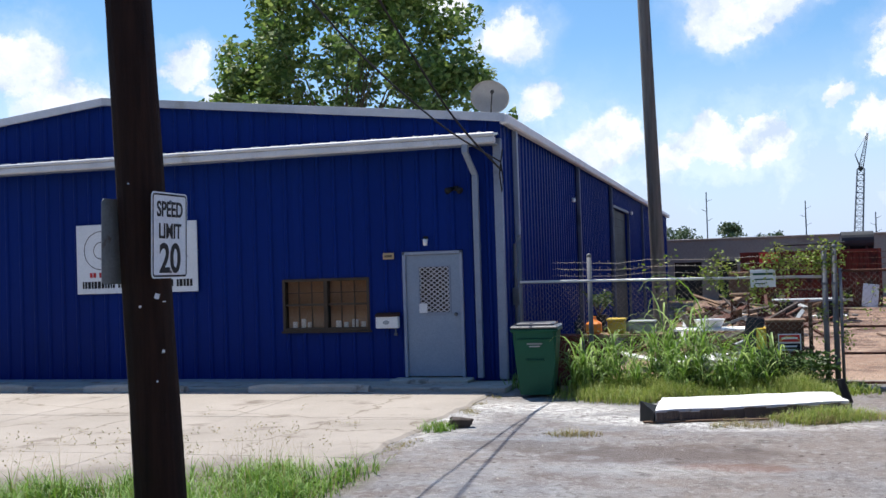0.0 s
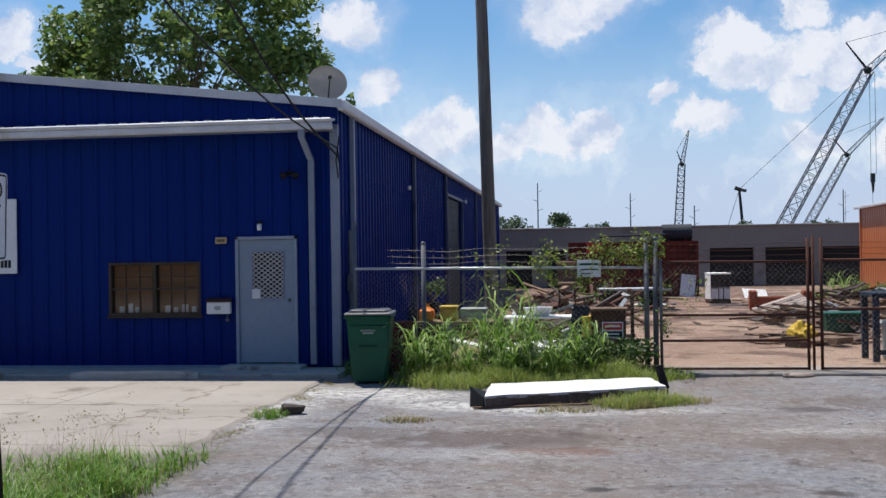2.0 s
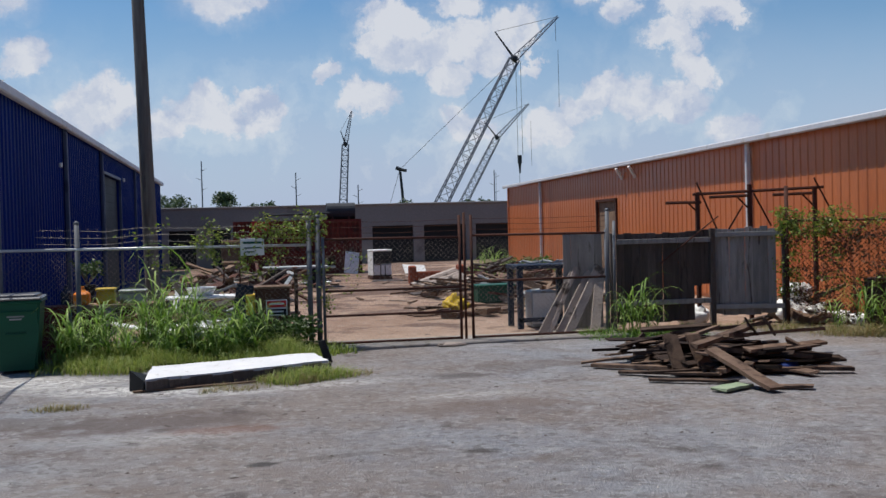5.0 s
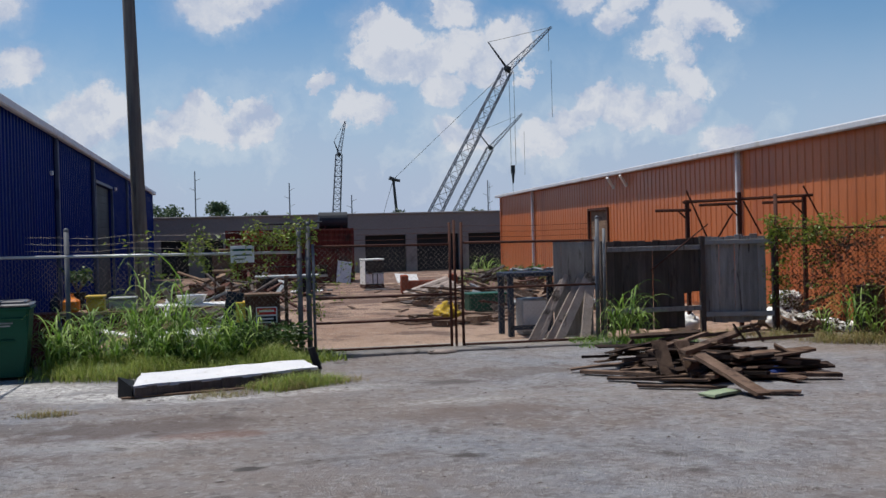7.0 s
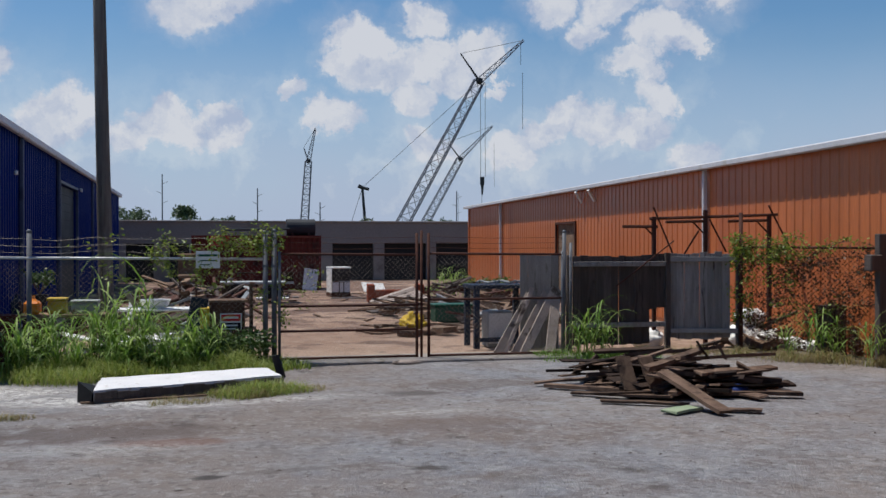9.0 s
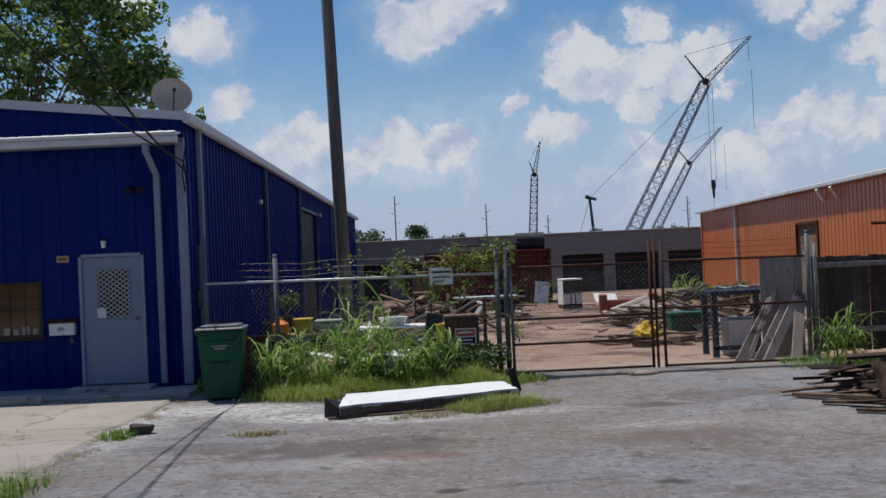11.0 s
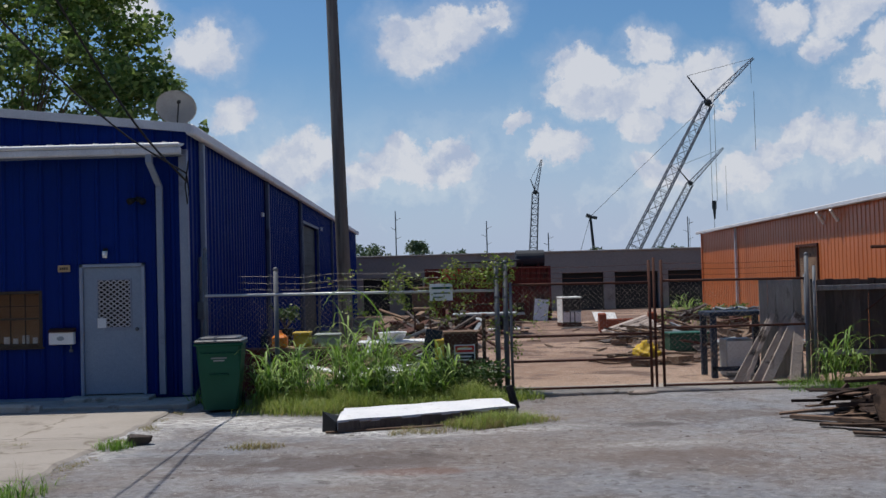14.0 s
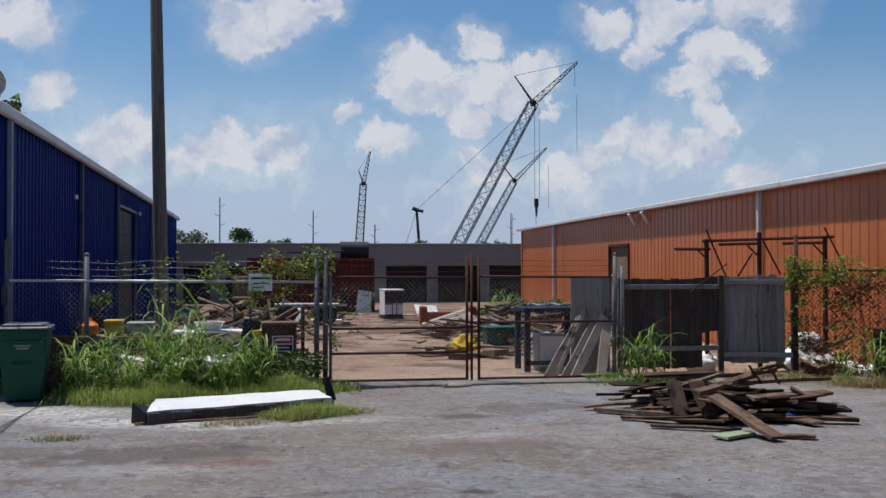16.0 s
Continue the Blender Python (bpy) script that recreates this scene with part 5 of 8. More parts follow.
def wheelie_bin():
    b = thing("wheelie_bin", (2.55, 18.62, 0), "dark green plastic wheelie bin with a closed lid", "bin", m=pose(2.54, 18.66, 0, 0, 0, 4) @ Matrix.Diagonal((1.14, 1.1, 1.07, 1)))
    bm = nb()
    lo = [(-0.22, -0.24), (0.22, -0.24), (0.22, 0.20), (-0.22, 0.20)]
    hi = [(-0.29, -0.33), (0.29, -0.33), (0.29, 0.30), (-0.29, 0.30)]
    rings = []
    for z, k in ((0.03, 0.0), (0.5, 0.55), (0.80, 0.9), (0.93, 1.0)):
        rings.append([bm.verts.new((a[0] + (c[0] - a[0]) * k, a[1] + (c[1] - a[1]) * k, z)) for a, c in zip(lo, hi)])
    for r0, r1 in zip(rings, rings[1:]):
        for i in range(4):
            bm.faces.new((r0[i], r0[(i + 1) % 4], r1[(i + 1) % 4], r1[i]))
    bm.faces.new(rings[0])
    bm.faces.new(rings[-1])
    bmesh.ops.bevel(bm, geom=[e for e in bm.edges if abs(e.verts[0].co.z - e.verts[1].co.z) > 0.05], offset=0.035, segments=3, affect="EDGES")
    body = part("body", bm, "bin", b)
    bm = nb()
    box(bm, (-0.315, -0.355, 0.91), (0.315, 0.32, 0.955), 0.015)
    part("rim", bm, "bin", b)
    bm = nb()
    box(bm, (-0.315, -0.365, 0.958), (0.315, 0.34, 0.995), 0.018)
    box(bm, (-0.26, -0.30, 0.985), (0.26, 0.28, 1.03), 0.035)
    part("lid", bm, surf("grey_bin_lid", (0.085, 0.09, 0.10), (0.12, 0.125, 0.135), 3.0, 0.3, 0, 0.02, gloss=0.5), b, "dark grey lid glossy in the sun")
    part("lift_bar", box(nb(), (-0.20, -0.345, 0.80), (0.22, -0.31, 0.815), 0.004), "bin", b)
    part("catch_bar", box(nb(), (-0.12, -0.315, 0.50), (0.12, -0.285, 0.53), 0.006), "bin", b)
    for k, (z, w) in enumerate(((0.735, 0.10), (0.70, 0.07))):
        bm = nb()
        box(bm, (-w, -0.322, z), (w, -0.306, z + 0.02))
        part("bar", bm, "greyjunk", b, "pale stamped marking")
    for s in (-1, 1):
        bm = nb()
        tube(bm, (s * 0.20, 0.25, 0.11), (s * 0.26, 0.25, 0.11), 0.11, 0.11, 18)
        part("wheel", bm, "black", b)
    bm = nb()
    tube(bm, (-0.25, 0.37, 0.93), (0.25, 0.37, 0.93), 0.016, 0.016, 8)
    part("handle", bm, "bin", b)


wheelie_bin()


def satellite_dish():
    d = thing("satellite_dish", (1.28, 21.4, 4.56), "weathered grey satellite dish on the roof edge", "satellite dish")
    m = pose(0, 0, 0.43, 0, 0, 0) @ look((0, 0, 0), (0.28, -0.80, 0.30))
    bm = nb()
    rings = []
    for k in range(7):
        r = 0.345 * k / 6
        z = -0.09 + 0.09 * (k / 6) ** 2
        rings.append([bm.verts.new(m @ Vector((r * math.cos(i * math.tau / 28) * 1.02, r * math.sin(i * math.tau / 28), -z * 1.0 + -0.09))) for i in range(28)] if k else [bm.verts.new(m @ Vector((0, 0, 0.0)))])
    for i in range(28):
        bm.faces.new((rings[0][0], rings[1][i], rings[1][(i + 1) % 28]))
    for a, b in zip(rings[1:], rings[2:]):
        for i in range(28):
            bm.faces.new((a[i], a[(i + 1) % 28], b[(i + 1) % 28], b[i]))
    bmesh.ops.solidify(bm, geom=bm.faces[:], thickness=0.012)
    part("reflector", bm, "dish", d, smooth=True)
    bm = nb()
    tube(bm, (0, 0.02, -0.08), (0, 0.02, 0.40), 0.025, 0.025, 10)
    tube(bm, (0, 0.02, 0.2), (0.15, 0.25, -0.07), 0.012, 0.012, 6)
    tube(bm, (0, 0.02, 0.2), (-0.15, 0.25, -0.05), 0.012, 0.012, 6)
    part("mast", bm, "galv", d)
    bm = nb()
    a = m @ Vector((0, -0.33, -0.05))
    e = m @ Vector((0, -0.10, -0.45))
    tube(bm, a, e, 0.012, 0.012, 6)
    tube(bm, e, e + Vector((0, 0.05, 0.03)), 0.035, 0.03, 8)
    part("feed_arm", bm, "black", d)


satellite_dish()


def cables():
    for name, pts, r in (("service_cable", [(1.80, 19.9, 3.55), (1.62, 17.6, 4.15), (1.5, 14.8, 5.2), (1.38, 12.0, 6.5), (1.25, 9.35, 8.0)], 0.017),
                         ("service_cable", [(1.78, 19.9, 3.70), (1.62, 16.6, 3.98), (1.47, 12.7, 4.72), (1.36, 9.4, 6.1)], 0.013)):
        fine = []
        P = [Vector(p) for p in pts]
        for i in range(len(P) - 1):
            a, b, c, d = P[max(i - 1, 0)], P[i], P[i + 1], P[min(i + 2, len(P) - 1)]
            for k in range(6):
                t = k / 6
                fine.append(0.5 * ((2 * b) + (c - a) * t + (2 * a - 5 * b + 4 * c - d) * t * t + (3 * b - a - 3 * c + d) * t ** 3))
        fine.append(P[-1])
        bm = path_tube(nb(), fine, r, 6)
        solo(name, bm, "black", (0, 0, 0), "black service cable slung from the pole to the building", "cable", "service cables")
    bm = path_tube(nb(), [(1.79, 19.87, 3.72), (1.84, 19.8, 3.4), (1.80, 19.86, 3.2), (1.76, 19.9, 3.5), (1.82, 19.9, 3.9)], 0.012, 6)
    solo("cable_loop", bm, "black", (0, 0, 0), "loose loop of black cable at the building's corner", "cable")


cables()


# ---- loose sheet and stub in front of the fence ----
def white_slab():
    s = thing("foam_panel", (4.50, 15.88, 0.0), "long white battered insulated panel lying on the ground", "panel")
    rnd = random.Random(3)
    H, n, m = 0.145, 18, 8
    near0, near1, back0, back1 = Vector((0, 0, 0)), Vector((2.3, 1.02, 0)), Vector((-0.02, 1.30, 0)), Vector((2.16, 2.02, 0))

    def spot(u, v):
        p = near0.lerp(near1, u).lerp(back0.lerp(back1, u), v)
        fray = 0.035 * noise.noise((u * 9, v * 7, 1))
        return p + Vector((fray, fray * 0.8, 0))

    bm = nb()
    top, bot = [], []
    for k in range(n + 1):
        u = k / n
        top.append([bm.verts.new(spot(u, j / m) + Vector((0, 0, H + 0.022 * noise.noise((u * 4, j * 0.5, 3)) - (0.05 * max(0.0, u - 0.85) * j / m)))) for j in range(m + 1)])
        bot.append([bm.verts.new(spot(u, j / m)) for j in range(m + 1)])
    for k in range(n):
        for j in range(m):
            bm.faces.new((top[k][j], top[k + 1][j], top[k + 1][j + 1], top[k][j + 1]))
            bm.faces.new((bot[k][j], bot[k][j + 1], bot[k + 1][j + 1], bot[k + 1][j]))
        bm.faces.new((bot[k][0], bot[k + 1][0], top[k + 1][0], top[k][0]))
        bm.faces.new((bot[k][m], top[k][m], top[k + 1][m], bot[k + 1][m]))
    for k in (0, n):
        bm.faces.new(bot[k] + top[k][::-1])
    part("core", bm, "foam", s, "white battered top")
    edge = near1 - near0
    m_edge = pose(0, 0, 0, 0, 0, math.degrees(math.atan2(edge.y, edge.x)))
    # uneven dark strip along the near edge, a little lower than the top
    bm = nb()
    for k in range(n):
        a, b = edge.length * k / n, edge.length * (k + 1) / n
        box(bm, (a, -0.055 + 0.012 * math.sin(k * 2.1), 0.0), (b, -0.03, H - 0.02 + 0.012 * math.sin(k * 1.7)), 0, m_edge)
    part("front_edge", bm, "darkwood", s, "dark strip along the front edge")
    bm = nb()
    vs = [bm.verts.new(v) for v in ((-0.20, 0.14, 0), (-0.015, -0.06, 0), (-0.015, 0.55, 0), (-0.07, 0.55, 0), (-0.19, 0.15, 0.25), (-0.015, -0.05, 0.14), (-0.015, 0.5, 0.145), (-0.07, 0.45, 0.16))]
    for f in ((0, 1, 2, 3), (4, 5, 6, 7), (0, 1, 5, 4), (1, 2, 6, 5), (2, 3, 7, 6), (3, 0, 4, 7)):
        bm.faces.new([vs[i] for i in f])
    part("end_cap", bm, "black", s, "black torn end")
    bm = nb()
    for k in range(3):
        box(bm, (-0.1 + k * 0.5, -0.16 - 0.03 * k, 0.0), (0.5 + k * 0.45, -0.11 - 0.03 * k, 0.025), 0.004)
    solo("wood_strip", bm, "brownjunk", (4.42, 15.98, 0.0), "thin dark wood strips beside the panel", "wood", rz=16)
    bm = nb()
    tube(bm, (0, 0, -0.05), (-0.10, 0.02, 0.30), 0.06, 0.055, 8)
    solo("post_stub", bm, "black", (6.89, 17.98, 0), "short black leaning post stub at the panel's end", "post")


white_slab()


# ---- wood fence ----
def wood_fence():
    rnd = random.Random(11)

    def run(name, x0, x1, y0, y1, z0, h, material, label, wide=0.14, rails=(0.35, 1.55), slit=(), short=()):
        f = thing(name, (x0, y0, 0), label, "fence", rz=math.degrees(math.atan2(y1 - y0, x1 - x0)))
        L = math.hypot(x1 - x0, y1 - y0)
        n = int(L / wide)
        for k in range(n):
            bm = nb()
            top = h + rnd.uniform(-0.03, 0.02)
            lo = z0 + rnd.uniform(0, 0.04) + (0.62 if k in short else 0)
            t = rnd.uniform(-0.006, 0.006)
            box(bm, (k * wide + 0.0005, -0.011 + t, lo), ((k + 1) * wide - 0.0005 - rnd.uniform(0, 0.001) - (0.014 if k in slit else 0), 0.011 + t, top), 0.003, pose(0, 0, 0, 0, rnd.uniform(-0.25, 0.25), 0))
            part("board", bm, material, f)
        for z in rails:
            bm = nb()
            box(bm, (0, -0.075, z), (L, -0.018, z + 0.085), 0.004)
            part("rail", bm, "railwood" if material == "fencewood" else "fencewood", f)
        return f

    run("wood_fence", 11.22, 11.95, 20.5, 20.45, 0.05, 1.72, "fencewood", "grey weathered board panel beside the gate", rails=())
    # darker wood than the panels beside it: the shaded face put into colour
    g = run("wood_gate", 12.12, 13.86, 20.3, 20.3, 0.10, 1.70, "darkwood", "weathered board gate, its shaded face done in darker wood, with a gap between boards", 0.145, (0.42, 1.50), slit=(5,), short=(10, 11))
    run("wood_fence", 13.95, 15.10, 20.3, 19.95, 0.18, 1.74, "fencewood", "grey weathered board fence panel", 0.135, (0.30, 1.58))
    for x, y, h in ((12.05, 20.28, 1.7), (13.90, 20.26, 1.74), (15.12, 19.92, 1.78)):
        bm = nb()
        box(bm, (-0.045, -0.045, -0.1), (0.045, 0.045, h), 0.006)
        solo("fence_post", bm, "darkwood", (x, y, 0), "dark square wooden fence post", "post", "fence posts")
    bm = nb()
    tube(bm, (11.78, 0, -0.1), (11.80, 0, 2.1), 0.034, 0.034, 12)
    bmesh.ops.create_uvsphere(bm, u_segments=10, v_segments=5, radius=0.039, matrix=pose(11.80, 0, 2.1))
    solo("gate_post", bm, "galv", (0, 19.82, 0), "stout galvanised post at the gate's hinge side", "post", smooth=True)
    bm = nb()
    tube(bm, (11.93, 0, -0.1), (11.94, 0, 1.92), 0.025, 0.025, 12)
    solo("gate_post", bm, "galv", (0, 19.88, 0), "second galvanised post by the board panel", "post", smooth=True)
    bm = nb()
    tube(bm, (12.9, 0, 1.15), (14.0, 0, 1.95), 0.012, 0.012, 6)
    solo("brace_rod", bm, "rust", (0, 20.2, 0), "rusty rod leaning over the board gate", "rod")


wood_fence()


def right_fence():
    f = thing("chain_link_fence", (15.1, 19.9, 0), "rusty chain-link fence overgrown with vines", "fence", rz=-58)
    for x, h in ((0.05, 2.45), (2.5, 1.95)):
        bm = nb()
        tube(bm, (x, 0, -0.1), (x, 0, h), 0.035, 0.035, 10)
        part("post", bm, "rust", f, smooth=True)
    bm = nb()
    tube(bm, (0.05, 0, 1.84), (2.5, 0, 1.82), 0.02, 0.02, 8)
    part("top_rail", bm, "rust", f, smooth=True)
    v, fc = link_mesh(0.06, 2.49, 0.05, 1.83, r=0.0026)
    raw("wire_mesh", v, fc, "rust", f)


right_fence()


def rusty_rack():
    r = thing("steel_rack", (13.19, 20.6, 0.0), "rusty welded steel rack standing behind the fence", "rack", m=pose(13.19, 20.6, 0.07) @ Matrix.Scale(0.96, 4))
    for x, h in ((0.63, 2.42), (1.69, 2.55), (3.04, 2.48)):
        bm = nb()
        box(bm, (x - 0.035, -0.035, -0.1), (x + 0.035, 0.035, h), 0.004)
        part("upright", bm, "rust", r)
    for a, b in (((0.0, 0, 2.23), (0.70, 0, 2.23)), ((0.55, 0, 2.38), (3.22, 0, 2.47)), ((0.9, 0.05, 2.32), (1.69, 0.05, 2.34)), ((2.2, 0.05, 2.34), (3.05, 0.05, 2.36))):
        bm = nb()
        tube(bm, a, b, 0.032, 0.032, 6)
        part("beam", bm, "rust", r)
    for a, b in (((0.45, 0, 2.22), (0.63, 0, 2.05)), ((1.45, 0.05, 2.33), (1.69, 0.05, 2.1)), ((2.8, 0.05, 2.35), (3.04, 0.05, 2.12)), ((0.6, -0.05, 2.6), (1.0, -0.05, 1.7)), ((1.75, -0.05, 2.38), (2.1, -0.05, 1.75)), ((3.0, -0.05, 2.65), (3.5, -0.05, 1.75)), ((1.0, -0.1, 1.4), (1.5, -0.1, 2.15))):
        bm = nb()
        tube(bm, a, b, 0.018, 0.018, 5)
        part("brace", bm, "rust", r)


rusty_rack()


# ---- planks ----
def plank_mesh(L, W, T, seed):
    rnd = random.Random(seed)
    bm = nb()
    n = 4
    rows = []
    for k in range(n + 1):
        x = -L / 2 + L * k / n + (rnd.uniform(-0.03, 0.03) if k in (0, n) else 0)
        dz = rnd.uniform(-0.008, 0.008)
        rows.append([bm.verts.new((x + rnd.uniform(-0.02, 0.02) * (k in (0, n)), y, z + dz)) for y, z in ((-W / 2, -T / 2), (W / 2, -T / 2), (W / 2, T / 2), (-W / 2, T / 2))])
    for a, b in zip(rows, rows[1:]):
        for i in range(4):
            bm.faces.new((a[i], a[(i + 1) % 4], b[(i + 1) % 4], b[i]))
    bm.faces.new(rows[0])
    bm.faces.new(rows[-1])
    return bm


def wood_pile():
    rnd = random.Random(21)
    kinds = []
    for k in range(10):
        bm = plank_mesh((0.9, 1.2, 0.7, 1.5, 1.7, 0.55, 1.0, 1.3, 0.8, 1.1)[k], (0.17, 0.12, 0.22, 0.11, 0.17, 0.26, 0.15, 0.20, 0.12, 0.18)[k], (0.022, 0.04, 0.02, 0.045, 0.025, 0.02, 0.03, 0.022, 0.05, 0.035)[k], k)
        me = bpy.data.meshes.new("scrap_board")
        bmesh.ops.recalc_face_normals(bm, faces=bm.faces)
        bm.to_mesh(me)
        bm.free()
        # every other kind is darkened so the heap looks shaded inside
        me.materials.append(M["shadeplank" if k % 2 else "plank"])
        kinds.append(me)
    label = "weathered broken board in a heap of scrap wood"
    n = 95
    for k in range(n):
        lvl = k / n
        a, rr = rnd.uniform(0, math.tau), math.sqrt(rnd.random()) * (1 - 0.45 * lvl)
        x, y = 11.9 + 1.1 * rr * math.cos(a), 15.65 + 1.25 * rr * math.sin(a)
        z = 0.03 + 0.36 * lvl * max(0.0, 1 - rr * 1.05)
        pitch = rnd.uniform(-5, 5) * (0.3 + lvl)
        ob = new("scrap_board", rnd.choice(kinds))
        ob.matrix_world = pose(x, y, z + abs(math.sin(radians(pitch))) * 0.25, rnd.uniform(-14, 14), pitch, rnd.choice((-20, 8, 30, -40, 2, -8, 60, -75)) + rnd.uniform(-12, 12))
        tagged(ob, label, "board", "scrap wood heap")

    for k in range(16):
        ob = new("scrap_board", rnd.choice(kinds))
        ob.matrix_world = pose(rnd.uniform(11.0, 11.7), rnd.uniform(16.1, 16.75), 0.03 + 0.022 * k * rnd.uniform(0.7, 1.0), rnd.uniform(-8, 8), rnd.uniform(-3, 3), rnd.uniform(-40, 40)) @ Matrix.Scale(0.8, 4)
        tagged(ob, label, "board", "scrap wood heap")

    def laid(x0, y0, z0, x1, y1, z1, w, thick, seed, roll=0.0):
        """A board from its low end to its high end, rolled about its length."""
        p, q = Vector((x0, y0, z0)), Vector((x1, y1, z1))
        d = (q - p).normalized()
        side = Vector((0, 0, 1)).cross(d).normalized()
        m = Matrix((d, side, d.cross(side))).transposed().to_4x4()
        m.translation = (p + q) / 2
        ob = part("scrap_board", plank_mesh((q - p).length, w, thick, seed), "plank", None)
        ob.matrix_world = m @ pose(0, 0, 0, roll, 0, 0)
        tagged(ob, label, "board", "scrap wood heap")

    # long boards fanned out over the lot at the heap's foot
    for k, b in enumerate(((10.12, 16.21, 0.03, 11.38, 15.97, 0.14, 0.12), (10.18, 15.95, 0.03, 11.37, 14.54, 0.08, 0.14), (10.25, 15.26, 0.03, 11.27, 14.48, 0.05, 0.13), (10.38, 14.51, 0.03, 11.26, 14.00, 0.03, 0.12),
                           (11.11, 14.37, 0.36, 11.37, 13.27, 0.03, 0.18), (11.35, 13.62, 0.03, 11.85, 13.36, 0.03, 0.14), (11.50, 14.81, 0.06, 12.90, 14.36, 0.05, 0.16), (10.6, 15.6, 0.06, 11.5, 15.2, 0.16, 0.10), (10.45, 14.95, 0.04, 11.6, 14.62, 0.10, 0.09))):
        laid(*b, 0.045 if k in (1, 4, 6) else 0.028, 60 + k)
    # boards thrown on top
    for k, b in enumerate(((10.87, 16.77, 0.06, 11.23, 16.72, 0.33, 0.20), (11.00, 16.33, 0.42, 11.95, 16.14, 0.46, 0.12), (10.80, 15.13, 0.34, 11.69, 15.40, 0.52, 0.15), (11.07, 14.75, 0.36, 12.00, 15.2, 0.52, 0.10), (11.54, 14.90, 0.45, 13.68, 16.32, 0.32, 0.12),
                           (11.78, 14.78, 0.28, 13.55, 16.05, 0.16, 0.13), (11.27, 14.98, 0.30, 12.69, 14.88, 0.14, 0.13), (12.70, 15.48, 0.30, 13.04, 15.34, 0.08, 0.10), (11.3, 16.0, 0.40, 12.6, 15.7, 0.50, 0.14))):
        laid(*b, 0.04 if k % 3 else 0.055, 80 + k, 12 if k % 2 else -9)
    # short boards standing against the heap
    for k, (x0, y0, z0, x1, y1, z1, w) in enumerate(((10.93, 14.85, 0.06, 10.93, 15.15, 0.45, 0.19), (11.22, 14.78, 0.12, 11.16, 15.0, 0.46, 0.21), (12.10, 15.15, 0.42, 11.95, 15.2, 0.66, 0.10), (12.32, 15.12, 0.42, 12.21, 15.15, 0.62, 0.08))):
        laid(x0, y0, z0, x1, y1, z1, w, 0.025, 95 + k)
    bm = plank_mesh(0.5, 0.22, 0.03, 77)
    solo("painted_board", bm, surf("faded_green_wood", (0.20, 0.27, 0.17), (0.28, 0.33, 0.22), 5, 0.9, 0, 0.2), (11.0, 13.62, 0.03), "faded green painted board at the heap's foot", "board", rz=28)
    bm = nb()
    bmesh.ops.create_icosphere(bm, subdivisions=3, radius=0.13)
    for v in bm.verts:
        v.co = Vector((v.co.x * 1.2, v.co.y, max(v.co.z, -0.1) * 0.7)) * (1 + 0.25 * noise.noise(v.co * 9))
    solo("tarp_scrap", bm, surf("blue_tarp", (0.012, 0.03, 0.13), (0.02, 0.045, 0.17), 6, 0.6, 0, 0.1), (12.3, 14.7, 0.05), "crumpled blue tarp scrap under the boards", "tarp", smooth=True)


wood_pile()


M["leanwood"] = surf("sunlit_grey_wood", (0.30, 0.245, 0.215), (0.43, 0.36, 0.315), 3.0, 0.92, 0, 0.3, 60, (0.08, 0.06, 0.05), 0.56, 3.0, 0.3)


def leaning_boards():
    rnd = random.Random(31)
    for k, (fx, dx, w) in enumerate(((0.0, 0.74, 0.14), (0.14, 0.62, 0.07), (0.28, 0.72, 0.13), (0.44, 0.72, 0.15), (0.86, 0.30, 0.17))):
        foot = Vector((10.62 + fx * 1.1, 19.90 + rnd.uniform(-0.04, 0.06), 0.045))
        head = Vector((foot.x + dx, 20.41, 1.04 + rnd.uniform(-0.06, 0.07)))
        L = (head - foot).length + 0.06
        ob = part("leaning_board", plank_mesh(L, w, 0.035, 40 + k), "leanwood", None)
        d = (head - foot).normalized()
        side = d.cross(Vector((0, 1, 0))).normalized()
        m = Matrix((d, side, d.cross(side))).transposed().to_4x4()
        m.translation = foot + d * (L / 2)
        ob.matrix_world = m
        tagged(ob, "weathered grey board leaning on the fence panel", "board", "leaning boards")


leaning_boards()


